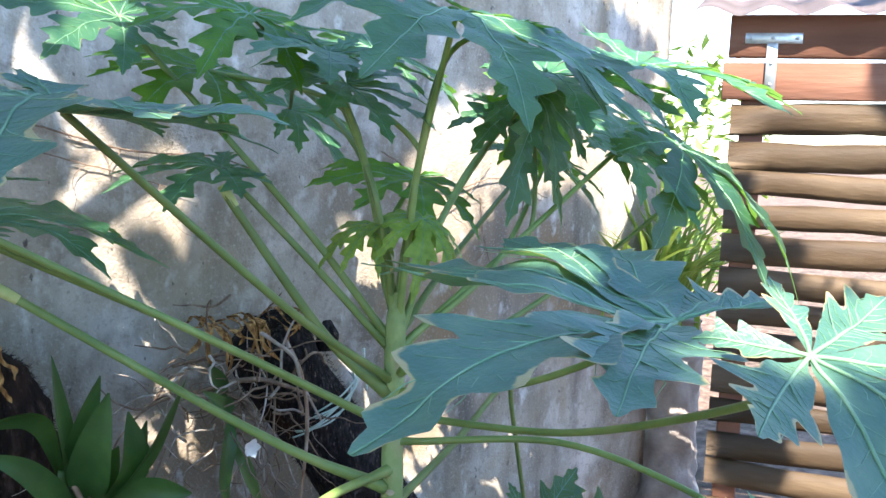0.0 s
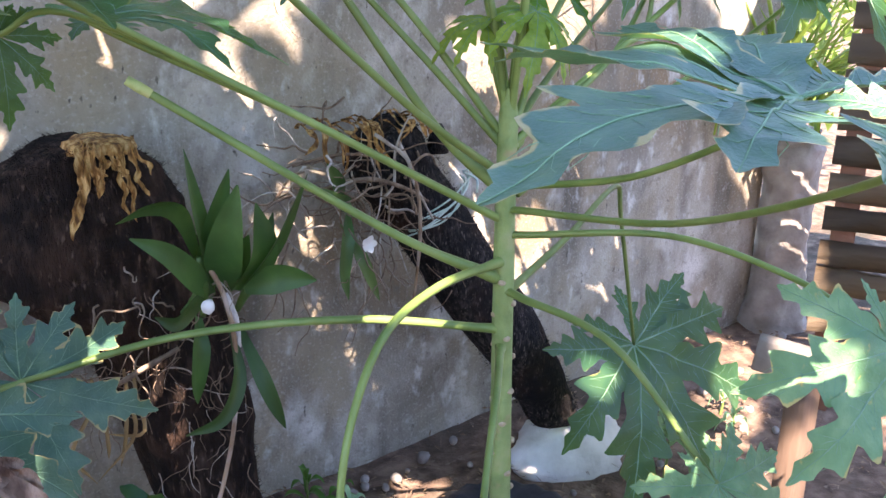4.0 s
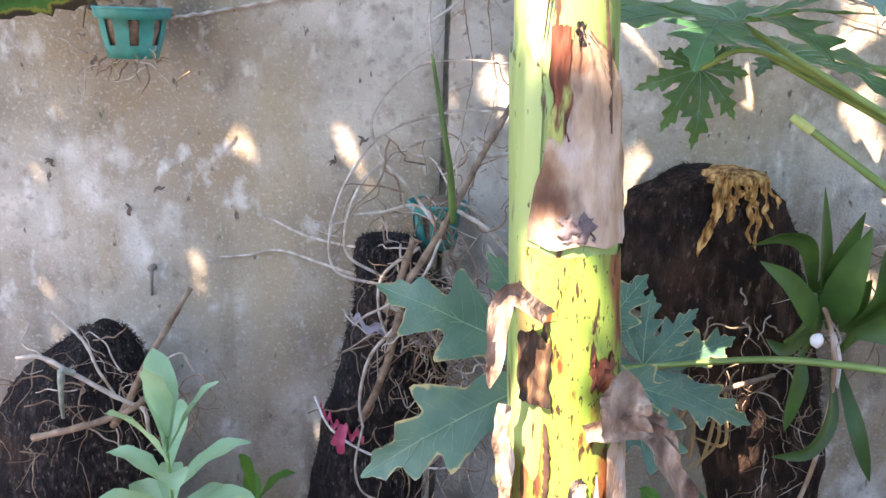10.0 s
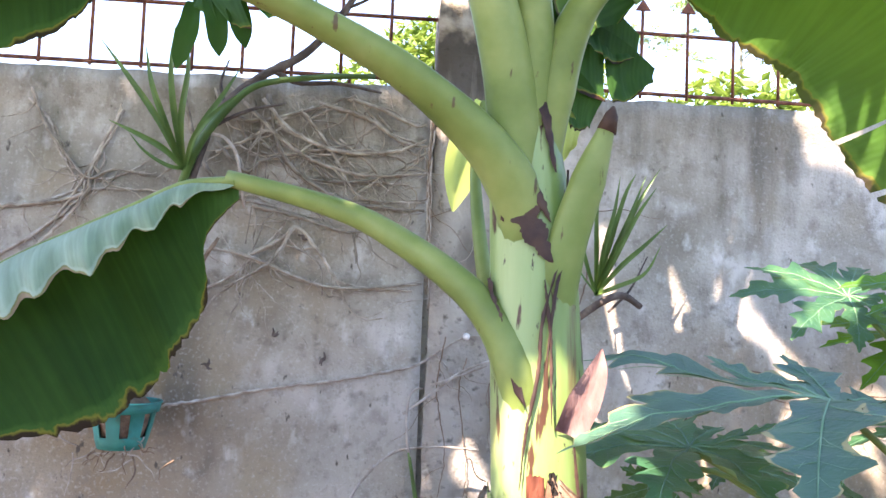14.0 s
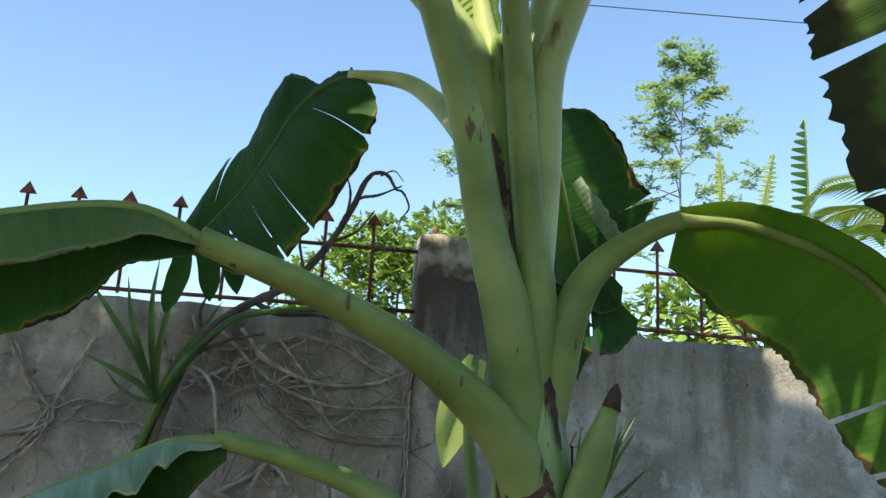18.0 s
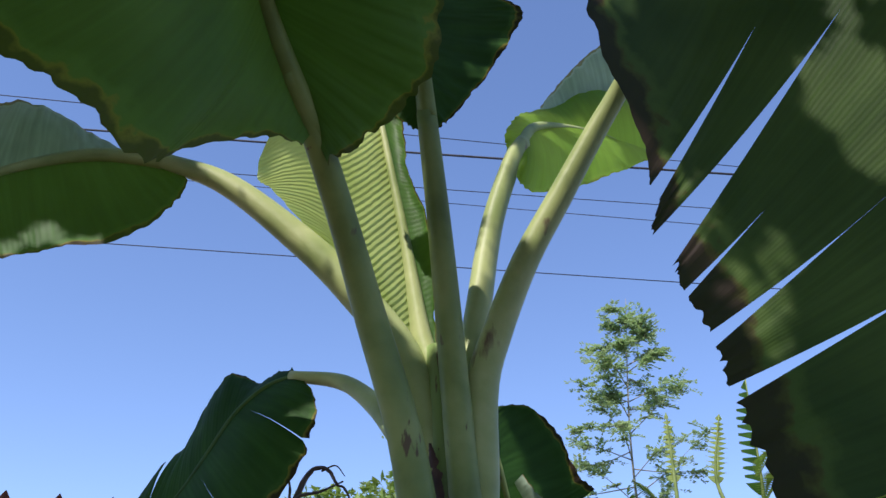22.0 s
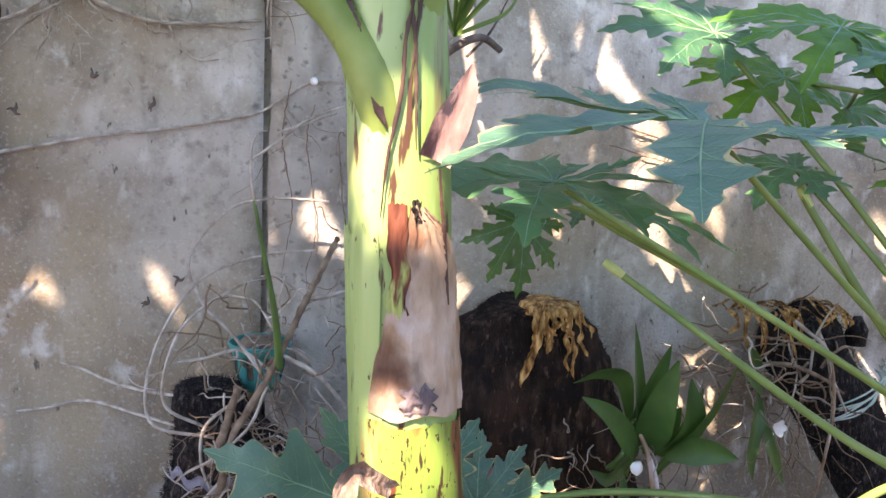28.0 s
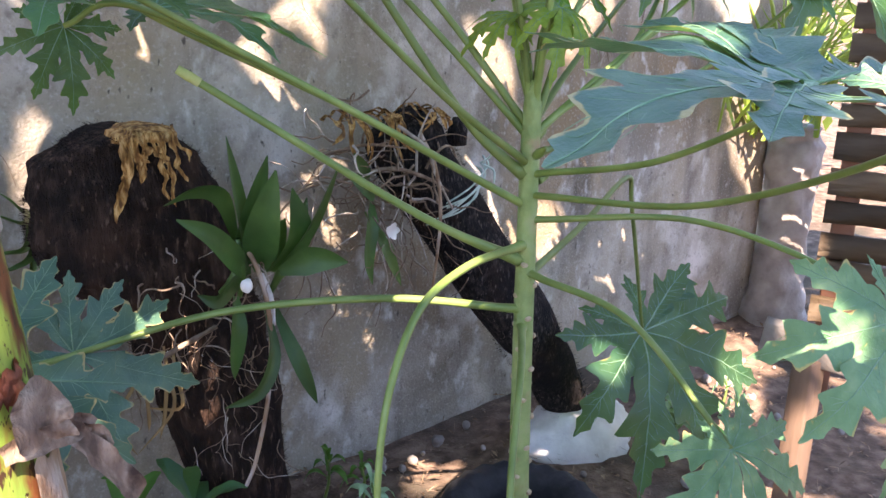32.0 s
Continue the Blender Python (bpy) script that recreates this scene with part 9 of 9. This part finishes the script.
def palm(crown, base, label):
    t = thing("palm_tree", label, "palm tree", base)
    bm = bmesh.new()
    tube(bm, [base, tuple(Vector(base).lerp(Vector(crown), 0.5) + V(0.05, 0, 0)), crown], [0.16, 0.13, 0.12], 12, seg=14, rough=0.1)
    part("trunk", bm, M_TWIG, t)
    rng = random.Random(71)
    for k in range(12):
        a = k * 0.53 + 0.2
        el = rng.uniform(0.15, 1.15)
        d = Vector((math.cos(a), math.sin(a), 0))
        ln = 1.3
        pts = [Vector(crown), Vector(crown) + d * ln * 0.4 + V(0, 0, el * 0.7), Vector(crown) + d * ln * 0.8 + V(0, 0, el * 0.75), Vector(crown) + d * ln + V(0, 0, el * 0.5)]
        bm = bmesh.new()
        tube(bm, pts, [0.022, 0.012, 0.004], 5, seg=16)
        fr = part("frond_rib", bm, M_STALK, t)
        sp = spline(pts, 40)
        bm = bmesh.new()
        for i in range(6, 41):
            for g in (-1, 1):
                s = d.cross(Vector((0, 0, 1))) * g
                lf = 0.42 * math.sin(math.pi * min(1, (i + 6) / 46)) + 0.05
                q = sp[i]
                leaf_quad2(bm, q, q + s * lf * 0.8 + d * lf * 0.5 + V(0, 0, -0.12 * lf), 0.016)
        tagged(part("leaflet", bm, M_BROM, fr, smooth=False), kind="stuff")


def leaf_quad2(bm, a, b, w):
    m = a.lerp(b, 0.35) + V(0, 0, 0.02)
    s = (b - a).cross(Vector((0, 0, 1))).normalized() * w
    v = [bm.verts.new(q) for q in (a, m + s, b, m - s)]
    bm.faces.new((v[0], v[1], v[2]))
    bm.faces.new((v[0], v[2], v[3]))


palm((5.55, 7.2, 4.25), (5.6, 7.3, 0.0), "palm with feathered yellow-green fronds beyond the wall")


def dead_branch():
    t = thing("dead_branch", "bare dark forked branch standing above the wall", "branch", (-0.45, 2.64, 2.60))
    line(t, "limb", [(-0.69, 2.69, 2.18), (-0.645, 2.64, 2.34), (-0.562, 2.62, 2.49), (-0.466, 2.62, 2.58), (-0.333, 2.62, 2.665), (-0.233, 2.62, 2.795), (-0.177, 2.62, 2.905), (-0.134, 2.61, 3.007), (-0.084, 2.60, 3.017), (-0.05, 2.60, 2.97)],
         [0.014, 0.015, 0.014, 0.013, 0.011, 0.010, 0.008, 0.006, 0.004], M_TWIG, 60, 8, rough=0.35)
    for pts, r in (([(-0.05, 2.60, 2.97), (-0.03, 2.60, 2.965), (-0.009, 2.60, 2.92), (-0.03, 2.60, 2.88), (-0.041, 2.60, 2.835)], 0.004), ([(-0.20, 2.62, 2.87), (-0.16, 2.60, 2.93), (-0.10, 2.60, 2.95), (-0.034, 2.60, 2.985)], 0.006), ([(-0.19, 2.62, 2.88), (-0.185, 2.61, 2.95), (-0.20, 2.60, 3.0)], 0.005),
                   ([(-0.233, 2.62, 2.795), (-0.16, 2.60, 2.83), (-0.11, 2.60, 2.90)], 0.005), ([(-0.43, 2.62, 2.60), (-0.36, 2.64, 2.575), (-0.25, 2.66, 2.585), (-0.12, 2.68, 2.57)], 0.009), ([(-0.60, 2.63, 2.43), (-0.50, 2.66, 2.49), (-0.40, 2.68, 2.52)], 0.007),
                   ([(-0.30, 2.62, 2.70), (-0.32, 2.60, 2.79), (-0.30, 2.60, 2.86)], 0.005), ([(-0.10, 2.60, 3.01), (-0.06, 2.60, 3.03), (-0.03, 2.60, 3.0)], 0.003), ([(-0.56, 2.63, 2.49), (-0.58, 2.64, 2.56), (-0.56, 2.64, 2.63)], 0.006)):
        line(t, "twig", pts, [r, r * 0.8, r * 0.4], M_TWIG, 22, 6, rough=0.3)


dead_branch()


def cable(a, b, r, sag, k):
    bm = bmesh.new()
    a, b = Vector(a), Vector(b)
    way = (b - a)
    a, b = a - way * 1.2, b + way * 1.2
    pts = [a.lerp(b, i / 12) + V(0, 0, -sag * (1 - (i / 6 - 1) ** 2)) for i in range(13)]
    tube(bm, pts, r, 5, seg=30)
    single("power_cable", bm, M_WIRE, "black overhead power cable against the sky", "cable", pts[0], "overhead cables")


cable((-2.80, 11.96, 9.15), (5.86, 10.76, 8.88), 0.008, 0.03, 0)
cable((1.15, 11.02, 10.82), (6.70, 9.39, 10.01), 0.018, 0.03, 1)
cable((-4.48, 10.53, 10.51), (2.86, 10.59, 10.91), 0.007, 0.03, 2)
cable((-1.62, 11.43, 10.28), (2.80, 11.08, 10.31), 0.007, 0.03, 3)
cable((1.42, 11.43, 10.22), (5.97, 10.21, 9.59), 0.006, 0.03, 4)


# ---------------------------------------------------------------- an unseen tree, added behind the camera to shade the garden
def added_shade_tree():
    t = thing("tree", "unseen tree added behind the garden path to shade the garden", "tree", (-4.4, -4.2, 0.0))
    e1 = SUN_WAY.cross(Vector((0, 0, 1))).normalized()
    e2 = e1.cross(SUN_WAY).normalized()
    bm = bmesh.new()
    tube(bm, [(-4.4, -4.2, -0.1), (-4.2, -4.0, 3.0), (-3.4, -3.0, 5.0), (-2.4, -2.0, 6.2)], [0.28, 0.22, 0.16, 0.06], 14, seg=24, rough=0.08)
    part("trunk", bm, M_TRUNK, t)
    for c in ((-3.0, -1.3, 4.5), (-0.9, -1.3, 4.6), (-2.0, -0.1, 5.1), (-0.5, -0.3, 5.2)):
        bm = bmesh.new()
        tube(bm, [(-4.0, -3.7, 4.6), tuple(Vector((-4.0, -3.7, 4.6)).lerp(Vector(c), 0.5) + V(0, 0, 0.3)), c], [0.12, 0.08, 0.02], 9, seg=14)
        part("limb", bm, M_TRUNK, t)
    # gaps shaped in the added crown to place the sun patches: a point that it falls on, and the gap's size
    # each: both ends of the lit patch, and the half widths there
    W = WALL_Y
    gaps = [((1.12, W, 1.60), (1.375, W, 1.16), 0.016, 0.042), ((1.16, W, 1.71), (1.30, W, 1.55), 0.010, 0.020), ((1.33, W, 1.62), (1.455, W, 1.46), 0.024, 0.008), ((1.09, W, 1.87), (1.21, W, 1.73), 0.012, 0.030), ((0.955, W, 2.01), (0.98, W, 1.98), 0.014, 0.014),
            ((1.19, W, 2.60), (1.24, W, 2.43), 0.045, 0.006), ((1.26, W, 2.58), (1.32, W, 2.51), 0.055, 0.050), ((2.11, W, 1.38), (2.19, W, 1.33), 0.050, 0.055), ((2.16, W, 0.90), (2.30, W, 0.62), 0.022, 0.034), ((2.06, W, 1.0), (2.08, W, 0.96), 0.018, 0.012),
            ((2.48, W, 1.56), (2.62, W, 1.70), 0.10, 0.11), ((2.70, W, 1.78), (3.12, W, 1.80), 0.09, 0.10), ((3.32, W, 1.82), (3.6, W, 1.74), 0.13, 0.15), ((2.90, W, 0.55), (2.95, W, 0.50), 0.02, 0.03), ((2.74, W, 0.84), (2.70, W, 0.90), 0.02, 0.012),
            ((0.86, W, 1.385), (0.93, W, 1.40), 0.03, 0.03), ((0.63, W, 1.22), (0.60, W, 1.08), 0.035, 0.045), ((0.18, W, 1.50), (0.22, W, 1.40), 0.020, 0.026), ((0.08, W, 1.56), (0.02, W, 1.44), 0.016, 0.010),
((-0.24, W, 1.30), (-0.22, W, 1.26), 0.008, 0.004), ((-0.55, W, 1.30), (-0.53, W, 1.29), 0.004, 0.002)]
    # round ones that fall on the plants and the soil
    for p, r in (((0.15, 1.60, 1.68), 0.06), ((0.19, 1.60, 1.22), 0.06), ((0.18, 1.60, 0.95), 0.09), ((0.18, 1.60, 0.78), 0.10), ((0.98, 2.08, 2.0), 0.09), ((4.05, 2.50, 0.62), 0.17), ((3.92, 2.58, 1.35), 0.40),
                 ((2.45, 1.55, 1.72), 0.20), ((2.7, 1.5, 1.5), 0.17), ((0.78, 2.25, 0.72), 0.07), ((2.6, 1.9, 0.0), 0.06),
                 ((1.7, 2.4, 0.0), 0.10), ((3.0, 2.2, 0.0), 0.05), ((2.1, 2.2, 0.0), 0.05), ((2.35, 2.30, 0.1), 0.06), ((-0.05, 1.68, 3.35), 0.12), ((-0.06, 1.70, 3.20), 0.10), ((-0.09, 1.72, 3.50), 0.12), 
                 ((-0.28, 1.71, 3.28), 0.06), ((-0.40, 1.72, 3.37), 0.04), ((0.22, 1.78, 3.40), 0.02), ((0.42, 1.95, 3.82), 0.05), ((0.62, 2.05, 3.92), 0.07), ((-0.10, 1.68, 3.20), 0.08), ((-0.07, 1.98, 3.02), 0.03), ((0.14, 2.8, 2.83), 0.06), ((0.06, 2.03, 2.22), 0.03),
                 ((1.30, 1.80, 1.95), 0.08), ((1.62, 1.66, 2.0), 0.09), ((1.50, 2.0, 2.0), 0.10), ((1.80, 1.85, 1.98), 0.09), ((1.42, 1.45, 2.02), 0.06), ((2.05, 1.62, 1.95), 0.10), ((2.3, 1.8, 1.85), 0.12)):
        gaps.append((p, p, r, r))
    gaps += [((1.00, 0.69, 1.61), (1.14, 0.62, 1.60), 0.045, 0.055), ((0.428, 1.616, 2.592), (0.483, 1.623, 2.572), 0.016, 0.020), ((0.545, 1.640, 2.46), (0.590, 1.610, 2.515), 0.016, 0.012), ((2.0, 1.0, 1.65), (2.3, 1.2, 1.5), 0.1, 0.12), ((-0.12, 1.70, 3.13), (-0.42, 1.72, 3.38), 0.045, 0.035), ((0.26, 1.60, 3.24), (0.44, 1.47, 3.58), 0.030, 0.035), ((0.17, 1.74, 3.15), (0.28, 1.80, 3.6), 0.016, 0.016), ((0.46, 1.46, 2.50), (0.56, 1.44, 2.57), 0.012, 0.008), ((0.60, 1.42, 2.38), (0.66, 1.42, 2.50), 0.014, 0.008), ((0.70, 1.40, 2.26), (0.76, 1.40, 2.38), 0.014, 0.008)]
    spots = [(Vector(p).dot(e1), Vector(p).dot(e2), Vector(q).dot(e1), Vector(q).dot(e2), r, h) for p, q, r, h in gaps]

    def clear(u, v):
        """How far (u, v) lies outside the nearest gap."""
        best = 9.0
        for a, b, c, d, r, h in spots:
            du, dv = c - a, d - b
            f = ((u - a) * du + (v - b) * dv) / (du * du + dv * dv) if du or dv else 0
            f = max(0.0, min(1.0, f))
            best = min(best, math.hypot(u - a - du * f, v - b - dv * f) - r - (h - r) * f - 0.012)
        return best

    mid = Vector((0.8, 2.2, 1.4))
    u0, v0 = mid.dot(e1), mid.dot(e2)
    rng = random.Random(91)
    crown = bmesh.new()

    def sprig(u, v, ln, close):
        # the place in the lit garden that lies below this part of the crown
        w = mid + e1 * (u - u0) + e2 * (v - v0)
        on_wall = w + SUN_WAY * ((WALL_Y - w.y) / SUN_WAY.y)
        if on_wall.x > 2.5 and noise.noise(Vector((u * 2.6, v * 2.6, 4))) > (0.42 if on_wall.x < 3.0 else 0.30 if on_wall.x < 3.5 else 0.14 if on_wall.x < 4.2 else -0.1):
            return
        d = 4.6 + 0.4 * noise.noise(Vector((u, v, 2)) * 0.9) + rng.gauss(0, 0.05 if close else 0.2)
        leaf_quad(crown, w - SUN_WAY * d - SUN_WAY.cross(e1) * ln * 0.2, ln, rng)

    for k in range(42000):
        u, v = u0 + rng.uniform(-2.7, 2.3), v0 + rng.uniform(-2.0, 1.95)
        if clear(u, v) > 0.14:
            sprig(u, v, rng.uniform(0.10, 0.17), False)
    for a, b, c, d, r, h in spots:
        for k in range(int(900 + 9000 * (math.hypot(c - a, d - b) + r + h))):
            f = rng.random()
            an, rad = rng.uniform(0, 6.283), max(r, h) + rng.uniform(0.025, 0.24)
            u, v = a + (c - a) * f + rad * math.cos(an), b + (d - b) * f + rad * math.sin(an)
            gap = clear(u, v)
            if 0.024 < gap < 0.24:
                sprig(u, v, rng.uniform(0.035, 0.06) if gap < 0.06 else rng.uniform(0.05, 0.09), True)
    ob = part("crown", crown, M_TREELEAF, t, smooth=False)
    return ob


added_shade_tree()
